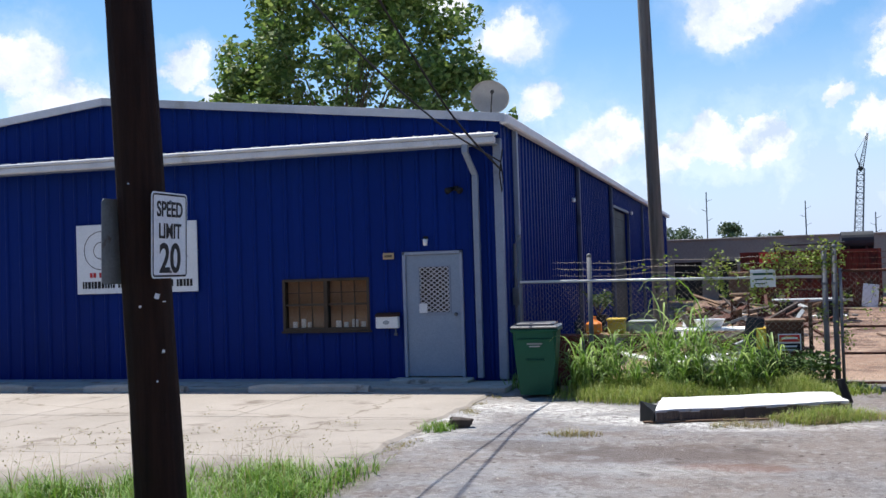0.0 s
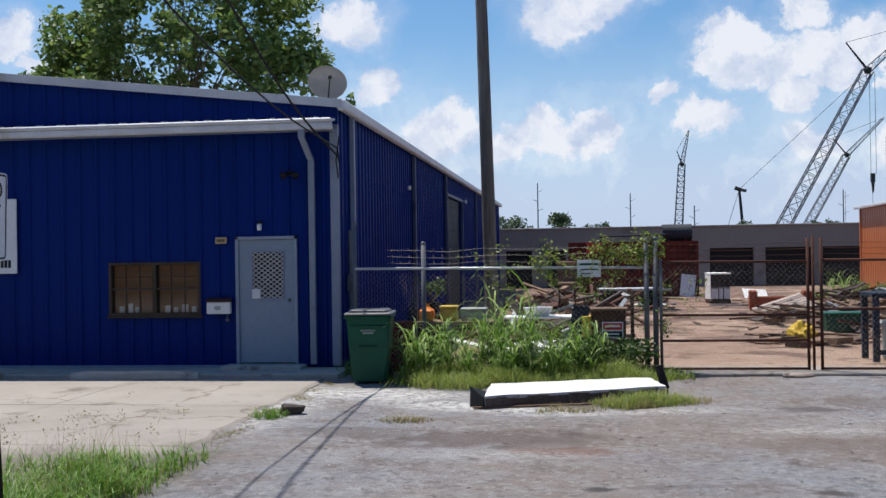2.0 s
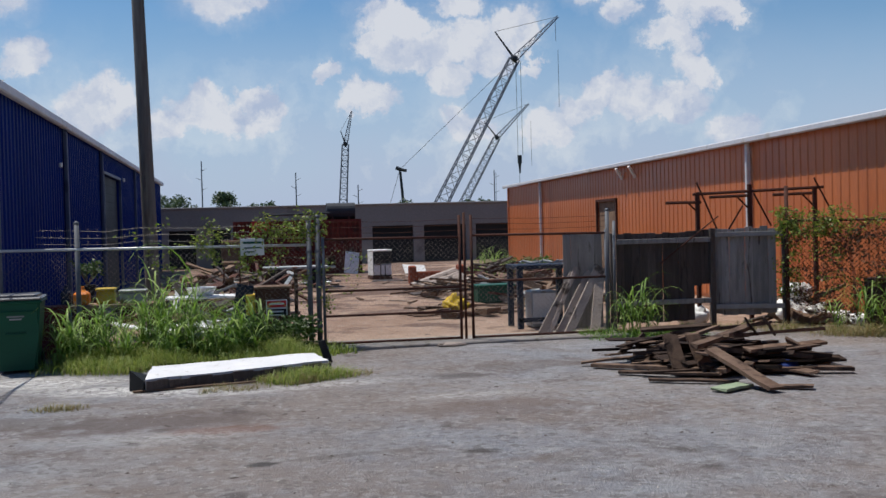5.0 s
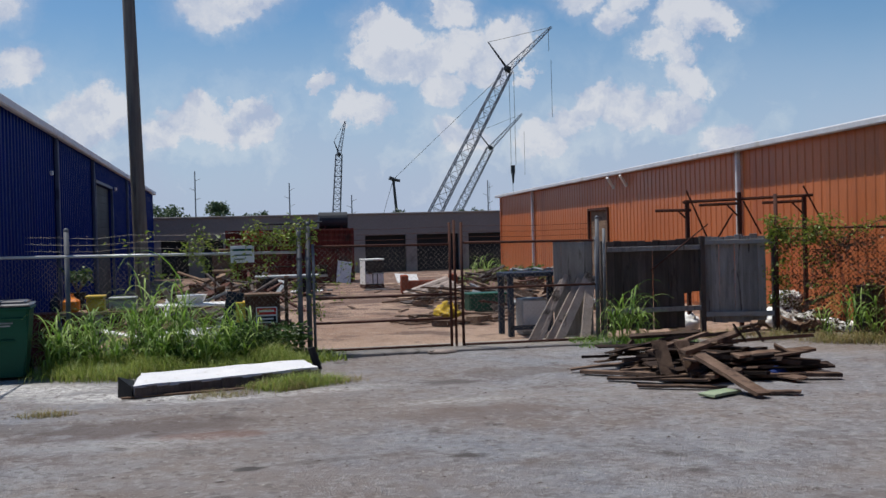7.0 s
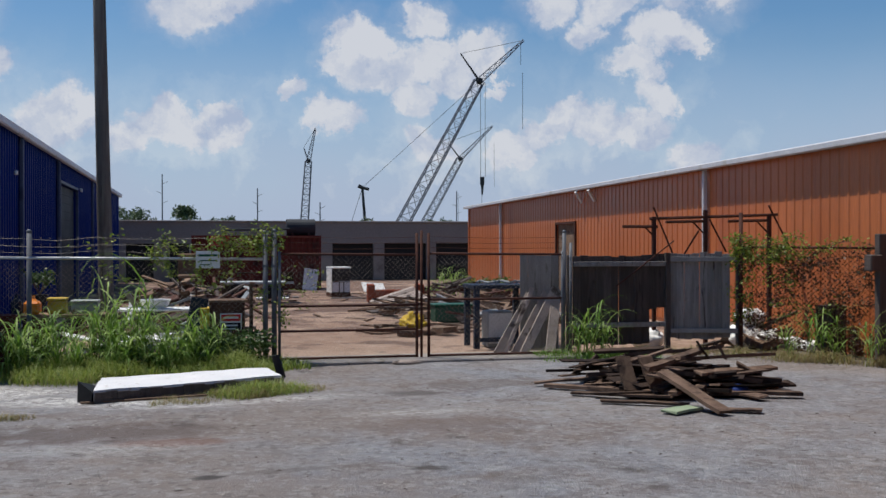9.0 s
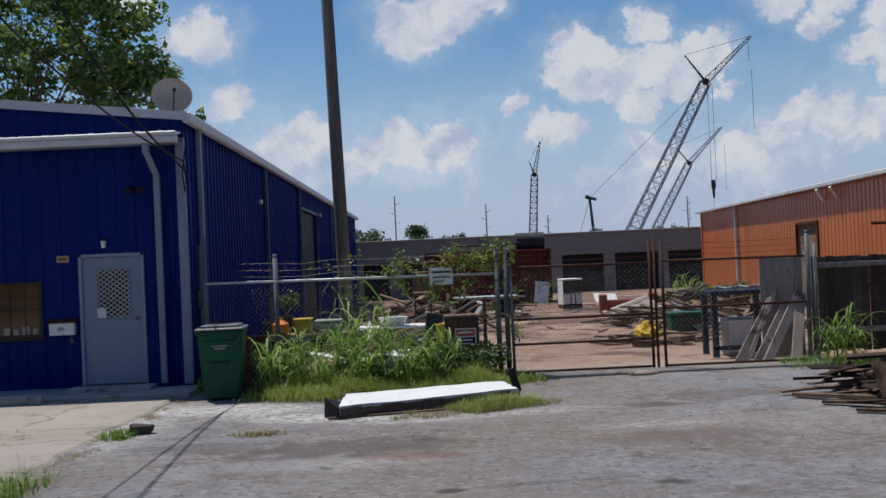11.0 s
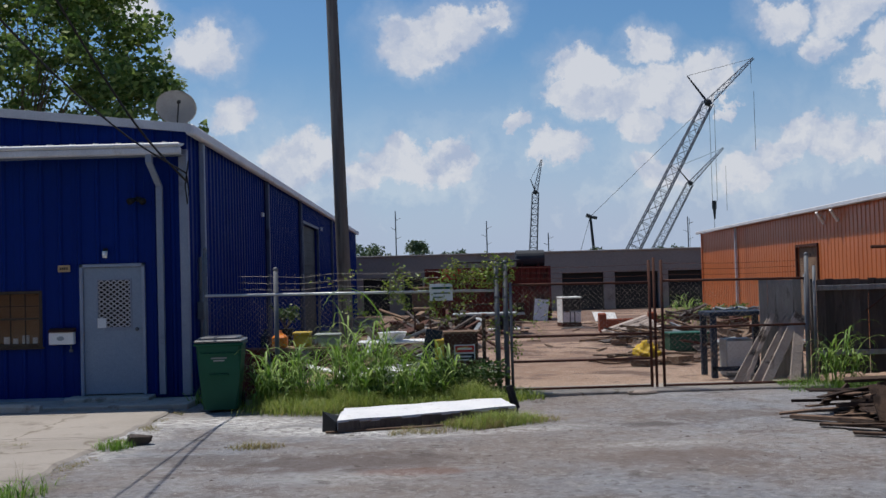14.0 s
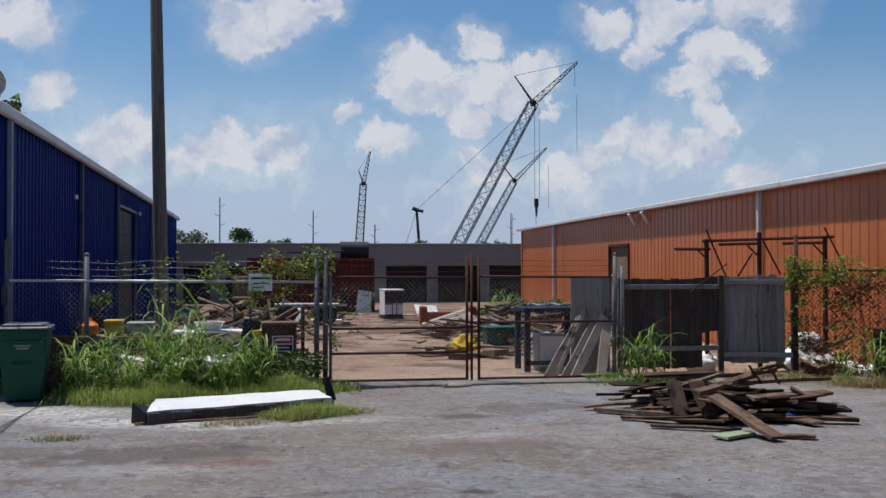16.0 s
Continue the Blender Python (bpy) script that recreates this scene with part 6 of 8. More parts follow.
# ---- yard ----
def container():
    c = thing("shipping_container", (5.4, 48.0, 0), "faded red shipping container with a rusty frame on top", "container")
    L, W, H = 5.4, 2.44, 2.3
    bm = nb()
    n = 22
    prof = []
    for k in range(n):
        x0 = 0.1 + k * (L - 0.2) / n
        s = (L - 0.2) / n
        prof += [(x0, 0.0), (x0 + s * 0.35, 0.0), (x0 + s * 0.5, 0.05), (x0 + s * 0.85, 0.05)]
    prof.append((L - 0.1, 0.0))
    a = [bm.verts.new((x, y, 0.15)) for x, y in prof]
    b = [bm.verts.new((x, y, H - 0.1)) for x, y in prof]
    for i in range(len(prof) - 1):
        bm.faces.new((a[i], a[i + 1], b[i + 1], b[i]))
    box(bm, (0.08, 0.06, 0.15), (L - 0.08, W, H - 0.1))
    part("side_wall", bm, "container", c)
    for x in (0.0, L - 0.12):
        bm = nb()
        box(bm, (x, -0.03, 0), (x + 0.12, 0.09, H), 0.008)
        part("corner_post", bm, "container", c)
    for z0, z1 in ((0.0, 0.15), (H - 0.1, H)):
        bm = nb()
        box(bm, (0.12, -0.025, z0), (L - 0.12, 0.06, z1))
        part("rail", bm, "container", c)
    bm = nb()
    box(bm, (0.0, 0.06, H - 0.04), (L, W, H + 0.01))
    part("roof", bm, "container", c)
    bm = nb()
    box(bm, (0.75, -0.05, 1.85), (1.55, -0.03, 2.28), 0.004)
    part("placard", bm, "red", c, "bright red placard")
    bm = nb()
    tube(bm, (1.4, 0.5, H), (1.4, 0.5, H + 0.28), 0.05, 0.05, 6)
    tube(bm, (1.35, 0.5, H + 0.26), (4.1, 0.5, H + 0.30), 0.06, 0.06, 6)
    part("top_frame", bm, "cranedark", c, "dark pipe frame")
    t = thing("tank", (9.95, 49.0, 2.31), "dark tank lying on the container", "tank")
    bm = nb()
    tube(bm, (-0.55, 0, 0.36), (0.68, 0, 0.36), 0.36, 0.36, 20)
    part("drum", bm, "cranedark", t, smooth=False)
    bm = nb()
    for x in (-0.3, 0.4):
        box(bm, (x - 0.05, -0.3, 0.0), (x + 0.05, 0.3, 0.12))
    part("cradle", bm, "rust", t)


container()


def yard_things():
    rnd = random.Random(51)
    # generator cabinet, white and black
    g = thing("generator", (10.82, 41.6, 0), "white and black cabinet of a generator set in the yard", "generator", rz=6)
    part("cabinet", box(nb(), (-0.34, 0, 0.12), (0.34, 0.85, 1.03), 0.02), "black", g, "black cabinet")
    part("lid", box(nb(), (-0.37, -0.02, 1.03), (0.37, 0.87, 1.09), 0.015), "white", g, "white lid")
    part("side_panel", box(nb(), (-0.362, 0.0, 0.14), (-0.343, 0.84, 1.02), 0.005), "white", g, "white side panel")
    for x0, x1 in ((-0.335, -0.09), (-0.05, 0.08), (0.12, 0.335)):
        part("front_panel", box(nb(), (x0, -0.018, 0.16), (x1, -0.002, 0.52), 0.005), "white", g, "white lower panel")
    part("sill", box(nb(), (-0.34, -0.022, 0.53), (0.34, -0.002, 0.57), 0.004), "greyjunk", g)
    part("skid", box(nb(), (-0.37, 0.02, 0), (0.37, 0.83, 0.12)), "rust", g)
    # leaning and lying white sheets
    s = part("white_sheet", box(nb(), (-0.30, -0.012, 0), (0.30, 0.012, 0.95), 0.004), "white", None)
    s.matrix_world = pose(10.25, 47.55, 0, -18, 8, 0)
    tagged(s, "white sheet leaning on the container", "sheet")
    s = part("white_sheet", box(nb(), (-0.45, -0.3, 0), (0.45, 0.3, 0.035), 0.004), "white", None)
    s.matrix_world = pose(12.35, 43.6, 0.22, 35, 4, 8)
    tagged(s, "white sheet lying on scrap", "sheet")
    s = part("white_sheet", box(nb(), (-0.5, -0.12, 0), (0.5, 0.12, 0.05), 0.004), "bluep", None)
    s.matrix_world = pose(8.35, 40.5, 0.05, 0, 0, 5)
    tagged(s, "blue-edged white board lying on the ground", "board")
    s = part("white_sheet", box(nb(), (-0.55, -0.3, 0), (0.55, 0.3, 0.05), 0.004), "white", None)
    s.matrix_world = pose(8.2, 39.9, 0.03, 0, 0, -8)
    tagged(s, "white board lying on the ground", "board")
    # rusty tub
    t = thing("metal_trough", (12.0, 37.0, 0), "orange-red rusty trough with raised ends", "trough", rz=-6)
    bm = nb()
    box(bm, (-0.8, -0.35, 0.05), (0.8, -0.28, 0.42), 0.01)
    box(bm, (-0.8, 0.28, 0.05), (0.8, 0.35, 0.42), 0.01)
    box(bm, (-0.8, -0.35, 0.02), (0.8, 0.35, 0.08))
    part("tub", bm, surf("red_rust", (0.20, 0.05, 0.027), (0.27, 0.072, 0.036), 3, 0.8, 0, 0.1, 40, (0.16, 0.05, 0.03)), t)
    for s in (-1, 1):
        bm = nb()
        box(bm, (s * 0.8 - 0.12, -0.38, 0.02), (s * 0.8 + 0.12, 0.38, 0.62), 0.03)
        part("end_block", bm, surf("red_rust_end", (0.24, 0.06, 0.03), (0.31, 0.08, 0.04), 3, 0.8, 0, 0.1), t)
    # heaps of mixed boards and scrap
    kinds = {}
    for key, mat in (("plank", "plank"), ("rust", "rust"), ("grey", "greyjunk"), ("brown", "brownjunk"), ("dark", "darkwood"), ("white", "white")):
        for k, (L, W, T) in enumerate(((1.3, 0.16, 0.03), (0.9, 0.3, 0.04), (1.8, 0.1, 0.05), (0.5, 0.35, 0.12))):
            bm = plank_mesh(L, W, T, 100 + k)
            me = bpy.data.meshes.new("scrap")
            bmesh.ops.recalc_face_normals(bm, faces=bm.faces)
            bm.to_mesh(me)
            bm.free()
            me.materials.append(M[mat])
            kinds[key, k] = me

    def heap(cx, cy, rx, ry, h, n, keys, group, flat=12, joined=""):
        """A heap of loose pieces; a joined one is too far off to pick its pieces apart."""
        verts, faces, slots, mats = [], [], [], []
        for k in range(n):
            a, r = rnd.uniform(0, math.tau), math.sqrt(rnd.random())
            key = rnd.choice(keys)
            me = kinds[key, rnd.randrange(4)]
            p = rnd.uniform(-flat, flat)
            m = pose(cx + rx * r * math.cos(a), cy + ry * r * math.sin(a), 0.05 + h * (1 - r) * rnd.uniform(0.25, 0.8) + 0.4 * abs(math.sin(radians(p))), rnd.uniform(-flat, flat), p, rnd.uniform(0, 360))
            if joined:
                base = len(verts)
                verts += [tuple(m @ v.co) for v in me.vertices]
                if me.materials[0] not in mats:
                    mats.append(me.materials[0])
                for q in me.polygons:
                    faces.append(tuple(base + i for i in q.vertices))
                    slots.append(mats.index(me.materials[0]))
                continue
            ob = new("scrap_piece", me)
            ob.matrix_world = m
            tagged(ob, {"plank": "weathered board in a scrap heap", "rust": "rusty steel strip in a scrap heap", "grey": "grey metal sheet in a scrap heap", "brown": "brown scrap piece in a heap",
                        "dark": "dark board in a scrap heap", "white": "white scrap sheet in a heap"}[key], "scrap", group)
        if joined:
            me = bpy.data.meshes.new("scrap_heap")
            me.from_pydata(verts, [], faces)
            for mat in mats:
                me.materials.append(mat)
            for q, slot in zip(me.polygons, slots):
                q.material_index = slot
            tagged(new("scrap_heap", me), joined, "scrap", kind="stuff")

    heap(11.6, 31.0, 1.1, 2.6, 0.55, 46, ("plank", "brown", "plank", "dark"), "board heap in the yard")
    heap(13.2, 29.0, 1.5, 3.0, 0.55, 44, ("brown", "rust", "grey", "dark", "plank"), "scrap heap in the yard", 20)
    heap(14.2, 38.0, 2.0, 3.0, 0.8, 46, ("brown", "dark", "rust"), "scrap heap by the orange shed", 20, "dark heap of boards and rusty scrap by the shed")
    heap(10.6, 25.0, 1.0, 1.6, 0.10, 16, ("plank", "brown"), "loose boards on the yard", 4)
    heap(4.6, 25.2, 1.2, 1.6, 0.6, 44, ("grey", "brown", "dark", "rust"), "scrap heap behind the fence", 25)
    heap(4.9, 21.6, 1.0, 0.9, 0.45, 30, ("grey", "white", "brown", "grey"), "sheet scrap behind the fence", 15)
    heap(5.6, 32.0, 1.8, 3.0, 0.7, 44, ("brown", "rust", "grey", "dark"), "scrap heap in mid-yard", 25, "heap of brown boards and grey scrap in the yard")
    heap(4.0, 28.5, 1.3, 2.2, 0.95, 46, ("dark", "rust", "brown", "dark"), "dark scrap heap by the blue wall", 30, "dark heap of rusty scrap by the blue wall")
    heap(5.3, 38.5, 1.8, 2.5, 1.0, 46, ("dark", "rust", "brown", "dark"), "dark scrap heap in the yard", 30, "dark heap of rusty scrap in the yard")
    heap(7.2, 44.0, 2.0, 2.0, 0.5, 30, ("brown", "rust", "grey", "plank"), "scrap heap before the container", 20, "low heap of scrap before the red container")
    heap(15.75, 20.3, 0.5, 0.5, 0.4, 14, ("brown", "rust", "dark"), "scrap by the vine fence", 25)
    # scattered litter on the yard
    for k in range(60):
        ob = new("scrap_piece", kinds[rnd.choice(("plank", "brown", "dark", "grey")), rnd.randrange(4)])
        ob.matrix_world = pose(rnd.uniform(6.5, 13.5), rnd.uniform(23, 46), 0.015, 0, rnd.uniform(-1, 1), rnd.uniform(0, 360)) @ Matrix.Scale(rnd.uniform(0.25, 0.7), 4)
        tagged(ob, "small scrap piece lying on the bare earth", "scrap", "litter on the yard")
    # yellow tarp bundle
    bm = nb()
    bmesh.ops.create_icosphere(bm, subdivisions=4, radius=1.0)
    for v in bm.verts:
        n = noise.noise(v.co * 2.3) * 0.45 + abs(noise.noise(v.co * 6)) * 0.35 - 0.1
        v.co = Vector((v.co.x * (0.30 + n * 0.3), v.co.y * (0.26 + n * 0.3), max(v.co.z, -0.25) * (0.26 + n * 0.4) + 0.07))
    solo("yellow_tarp", bm, "yellow", (10.32, 25.6, 0.0), "crumpled bright yellow tarp bundle on the ground", "tarp", rz=15, smooth=True)
    bm = nb()
    for k in range(5):
        pts = [(0.1 + 0.25 * i + 0.05 * k, 0.25 * math.sin(i * 1.1 + k) - 0.1 * k, 0.03) for i in range(9)]
        path_tube(bm, pts, 0.02, 5)
    solo("hose", bm, "brownjunk", (8.9, 25.2, 0), "brown hose snaking over the earth", "hose")
    # green tub
    b = thing("plastic_tub", (11.75, 28.0, 0), "dark green plastic tub among scrap", "tub")
    bm = nb()
    box(bm, (-0.45, -0.3, 0), (0.45, 0.3, 0.42), 0.04)
    part("body", bm, "bin", b)
    bm = nb()
    box(bm, (-0.48, -0.33, 0.40), (0.48, 0.33, 0.45), 0.015)
    part("rim", bm, "bin", b)
    # blue bench frame with a white box in it
    f = thing("steel_bench", (10.58, 21.2, 0), "dark blue steel bench frame with scrap on it", "bench")
    for x in (0.05, 1.0):
        for y in (0.05, 0.75):
            bm = nb()
            box(bm, (x - 0.05, y - 0.05, 0), (x + 0.05, y + 0.05, 1.1), 0.006)
            part("leg", bm, "bluep", f)
    bm = nb()
    box(bm, (-0.02, -0.02, 1.08), (1.55, 0.82, 1.16), 0.01)
    part("top", bm, "bluep", f)
    bm = nb()
    box(bm, (0.0, 0.0, 0.12), (1.05, 0.05, 0.2))
    part("rail", bm, "bluep", f)
    a = thing("appliance", (10.9, 21.5, 0.0), "grey-white appliance cabinet under the bench", "appliance")
    bm = nb()
    box(bm, (0, 0, 0.0), (0.5, 0.42, 0.66), 0.02)
    part("body", bm, "greyjunk", a)
    bm = nb()
    box(bm, (0.03, -0.015, 0.06), (0.47, 0.0, 0.62), 0.008)
    part("door", bm, "white", a)
    bm = nb()
    path_tube(bm, [(0.1 + 0.1 * i, 0.3 + 0.2 * math.sin(i * 1.7), 1.19 + 0.03 * (i % 2)) for i in range(12)], 0.025, 6)
    solo("pipe_bundle", bm, "greyjunk", (10.6, 21.2, 0), "bent grey pipes lying on the bench", "pipes")
    # cabinet of brown wood with a yellow side behind the fence
    c = thing("cabinet", (5.78, 20.35, 0), "dark brown cabinet with a yellow panel behind the fence", "cabinet")
    bm = nb()
    box(bm, (0.12, 0, 0), (0.68, 0.5, 0.96), 0.015)
    part("body", bm, "rust", c)
    bm = nb()
    box(bm, (-0.04, 0.02, 0.52), (0.115, 0.48, 0.86), 0.01)
    part("side_panel", bm, "yellow", c, "yellow side panel")
    bm = nb()
    box(bm, (0.10, -0.02, 0.95), (0.72, 0.52, 0.985), 0.006)
    part("top", bm, "plank", c)
    s = part("grey_sheet", box(nb(), (-0.14, -0.01, 0), (0.14, 0.01, 1.05), 0.004), "bluep", None)
    s.matrix_world = pose(5.55, 20.3, 0, -6, 12, 10)
    tagged(s, "blue-grey sheet leaning beside the cabinet", "sheet")
    bm = nb()
    box(bm, (-0.03, -0.03, -0.05), (0.03, 0.03, 1.25), 0.005)
    solo("stake", bm, "plank", (6.56, 20.3, 0), "brown wooden stake behind the fence", "stake")
    # low rack with jugs and boxes beside the blue wall
    r = thing("work_table", (2.75, 20.5, 0), "low scrap work table against the blue wall", "table")
    bm = nb()
    box(bm, (0, 0, 0.72), (1.55, 0.6, 0.78), 0.008)
    part("tabletop", bm, "brownjunk", r)
    for x in (0.06, 1.49):
        for y in (0.06, 0.54):
            bm = nb()
            box(bm, (x - 0.04, y - 0.04, 0), (x + 0.04, y + 0.04, 0.72))
            part("leg", bm, "rust", r)

    def jug(x, y, z, w, h, mat, label):
        j = thing("jug", (x, y, z), label, "jug")
        bm = nb()
        box(bm, (-w / 2, -w / 2, 0), (w / 2, w / 2, h * 0.72), w * 0.16)
        part("body", bm, mat, j)
        bm = nb()
        tube(bm, (0, 0, h * 0.70), (0, 0, h * 0.88), w * 0.36, w * 0.16, 12)
        tube(bm, (0, 0, h * 0.88), (0, 0, h), w * 0.15, w * 0.15, 12)
        part("neck", bm, mat, j)

    jug(2.88, 20.7, 0.78, 0.16, 0.32, "bluep", "pale blue plastic jug on the table")
    jug(3.13, 20.65, 0.78, 0.25, 0.30, "orangep", "orange plastic fuel jug on the table")
    for nm, x, y, w, d, h, mat, lab in (("box", 3.36, 20.6, 0.28, 0.3, 0.26, "yellow", "yellow plastic crate on the table"), ("cooler", 3.72, 20.6, 0.42, 0.3, 0.22, "greyjunk", "grey-green cooler on the table")):
        b = thing(nm, (x, y, 0.78), lab, nm)
        bm = nb()
        box(bm, (0, 0, 0), (w, d, h * 0.8), 0.02)
        part("body", bm, mat, b)
        bm = nb()
        box(bm, (-0.012, -0.012, h * 0.8), (w + 0.012, d + 0.012, h), 0.012)
        part("lid", bm, mat, b)
    d = thing("oil_drum", (2.72, 20.25, 0), "dark red rusty oil drum by the fence", "drum")
    bm = nb()
    tube(bm, (0, 0, 0), (0, 0, 0.8), 0.26, 0.26, 20)
    for z in (0.02, 0.28, 0.54, 0.79):
        tube(bm, (0, 0, z - 0.015), (0, 0, z + 0.015), 0.272, 0.272, 20)
    part("shell", bm, "container", d)
    # white basin and brown chair further back
    b = thing("basin", (4.95, 22.6, 0.74), "white plastic basin on scrap", "basin")
    bm = nb()
    tube(bm, (0, 0, 0), (0, 0, 0.16), 0.20, 0.28, 20)
    part("bowl", bm, "white", b)
    t = thing("folding_table", (4.3, 22.3, 0), "white-topped folding table with junk, among tall grass", "table")
    bm = nb()
    box(bm, (0, 0, 0.70), (1.4, 0.7, 0.74), 0.01)
    part("tabletop", bm, "white", t)
    for x in (0.08, 1.32):
        for y in (0.08, 0.62):
            bm = nb()
            tube(bm, (x, y, 0), (x, y, 0.70), 0.018, 0.018, 6)
            part("leg", bm, "galv", t)
    c = thing("chair", (5.45, 30.3, 0.7), "dull brown chair standing on scrap", "chair")
    bm = nb()
    box(bm, (-0.26, 0.22, 0.42), (0.26, 0.30, 0.98), 0.03)
    part("backrest", bm, "brownjunk", c)
    bm = nb()
    box(bm, (-0.26, -0.25, 0.36), (0.26, 0.25, 0.45), 0.03)
    part("seat", bm, "brownjunk", c)
    for x in (-0.2, 0.2):
        for y in (-0.2, 0.2):
            bm = nb()
            tube(bm, (x, y, -0.7), (x, y, 0.36), 0.02, 0.02, 6)
            part("leg", bm, "rust", c)
    # flat pale trailer bed
    t = thing("trailer", (7.4, 38.2, 0), "pale metal trailer bed before the container", "trailer")
    bm = nb()
    box(bm, (-1.0, -0.5, 0.62), (1.35, 0.6, 0.70), 0.01)
    part("bed", bm, "greyjunk", t)
    bm = nb()
    box(bm, (1.1, -0.5, 0.70), (1.35, 0.6, 1.0), 0.01)
    tube(bm, (-1.0, -0.5, 1.0), (1.35, -0.5, 1.0), 0.03, 0.03, 6)
    part("headboard", bm, "plank", t)
    for x in (-0.5, 0.7):
        bm = nb()
        tube(bm, (x, -0.55, 0.32), (x, -0.38, 0.32), 0.32, 0.32, 18)
        part("wheel", bm, "black", t)
    # potted plant on an upturned crate by the side wall
    b = thing("crate", (3.0, 22.3, 0.0), "dark rusty crate by the blue wall", "crate")
    part("body", box(nb(), (-0.25, -0.2, 0), (0.25, 0.2, 0.82), 0.01), "rust", b)
    part("rim", box(nb(), (-0.265, -0.215, 0.78), (0.265, 0.215, 0.83), 0.006), "darkwood", b)
    e = thing("potted_plant", (3.0, 22.3, 0.83), "straggling dark-leaved plant in a black pot", "plant")
    part("pot", tube(nb(), (0, 0, 0), (0, 0, 0.2), 0.11, 0.15, 14), "black", e)
    bm = nb()
    tips = []
    for k in range(9):
        a = k * 2.4
        tip = Vector((0.2 * math.cos(a), 0.2 * math.sin(a), 0.45 + 0.04 * (k % 5)))
        tube(bm, (0, 0, 0.18), tip, 0.01, 0.005, 5)
        tips += [(tip, 0.10), (tip * 0.75 + Vector((0, 0, 0.08)), 0.10)]
    part("stem", bm, "bark", e)
    v, f = leaf_cloud(tips, 20, 0.075, rnd)
    raw("leaves", v, f, "weedleaf", e)
    # drum and white sacks by the right fence
    d = thing("oil_drum", (16.2, 18.75, 0), "dark rusted open drum beside the fence", "drum")
    bm = nb()
    tube(bm, (0, 0, 0), (0, 0, 0.84), 0.25, 0.25, 20)
    for z in (0.02, 0.29, 0.56, 0.83):
        tube(bm, (0, 0, z - 0.014), (0, 0, z + 0.014), 0.262, 0.262, 20)
    part("shell", bm, "darkwood", d)
    for x, y, s, z in ((15.5, 20.3, 0.36, 0.0), (15.85, 20.15, 0.3, 0.0), (15.62, 20.4, 0.27, 0.40), (16.1, 19.8, 0.2, 0.0), (16.25, 19.4, 0.18, 0.0), (13.72, 20.75, 0.3, 0.0)):
        bm = nb()
        bmesh.ops.create_icosphere(bm, subdivisions=4, radius=1.0)
        for v in bm.verts:
            n = noise.noise(v.co * 2.0 + Vector((x, y, s))) * 0.3 + abs(noise.noise(v.co * 6 + Vector((y, x, 0)))) * 0.3
            v.co = Vector((v.co.x * s * (1 + n * 0.5), v.co.y * s * (1 + n * 0.5), (max(v.co.z, -0.8) + 0.8) * s * (0.6 + n * 0.5)))
        solo("plastic_bag", bm, "white", (x, y, z), "crumpled white plastic bag behind the fence", "bag", "plastic bags", smooth=True)


yard_things()


def fence_signs():
    s = thing("warning_sign", (6.05, 19.62, 0.56), "small red and black warning sign on a stake", "sign")
    bm = nb()
    box(bm, (0, 0, 0), (0.33, 0.008, 0.25), 0.002)
    part("plate", bm, "sign", s)
    for nm, a, b, z0, z1, mat in (("band", 0.015, 0.315, 0.13, 0.235, "red"), ("band", 0.015, 0.315, 0.02, 0.105, "ink"), ("bar", 0.05, 0.28, 0.17, 0.20, "sign"), ("bar", 0.06, 0.27, 0.05, 0.075, "sign")):
        bm = nb()
        y = -0.003 if nm == "band" else -0.0045
        box(bm, (a, y, z0), (b, y + 0.0015, z1))
        part(nm, bm, mat, s)
    bm = nb()
    tube(bm, (0.165, 0.025, -0.58), (0.165, 0.025, 0.1), 0.012, 0.012, 6)
    part("stake", bm, "galv", s)
    s = thing("notice_sign", (5.68, 19.74, 1.52), "white sign with green lettering bars on the fence, vine-covered", "sign")
    bm = nb()
    box(bm, (0, 0, 0), (0.37, 0.008, 0.27), 0.002)
    part("plate", bm, "sign", s)
    for a, b, z0, z1 in ((0.04, 0.33, 0.185, 0.22), (0.06, 0.30, 0.11, 0.13), (0.06, 0.22, 0.05, 0.065)):
        bm = nb()
        box(bm, (a, -0.004, z0), (b, -0.001, z1))
        part("bar", bm, "bin", s)


fence_signs()


# ---- cranes and masts far off ----
def lattice(bm, p, q, w0, w1, bays, r=0.06, rl=0.03):
    p, q = Vector(p), Vector(q)
    d = (q - p).normalized()
    s = Vector((d.z, 0, -d.x))
    u = Vector((0, 1, 0))

    def corner(t, i):
        w = (w0 + (w1 - w0) * t) / 2
        a, b = ((1, 1), (1, -1), (-1, -1), (-1, 1))[i]
        return p + (q - p) * t + s * (a * w) + u * (b * w)

    for i in range(4):
        tube(bm, corner(0, i), corner(1, i), r, r, 5)
    for k in range(bays):
        t0, t1 = k / bays, (k + 1) / bays
        for i in range(4):
            j = (i + 1) % 4
            tube(bm, corner(t0, i), corner(t1, j), rl, rl, 3, False)
            tube(bm, corner(t0, i), corner(t0, j), rl, rl, 3, False)


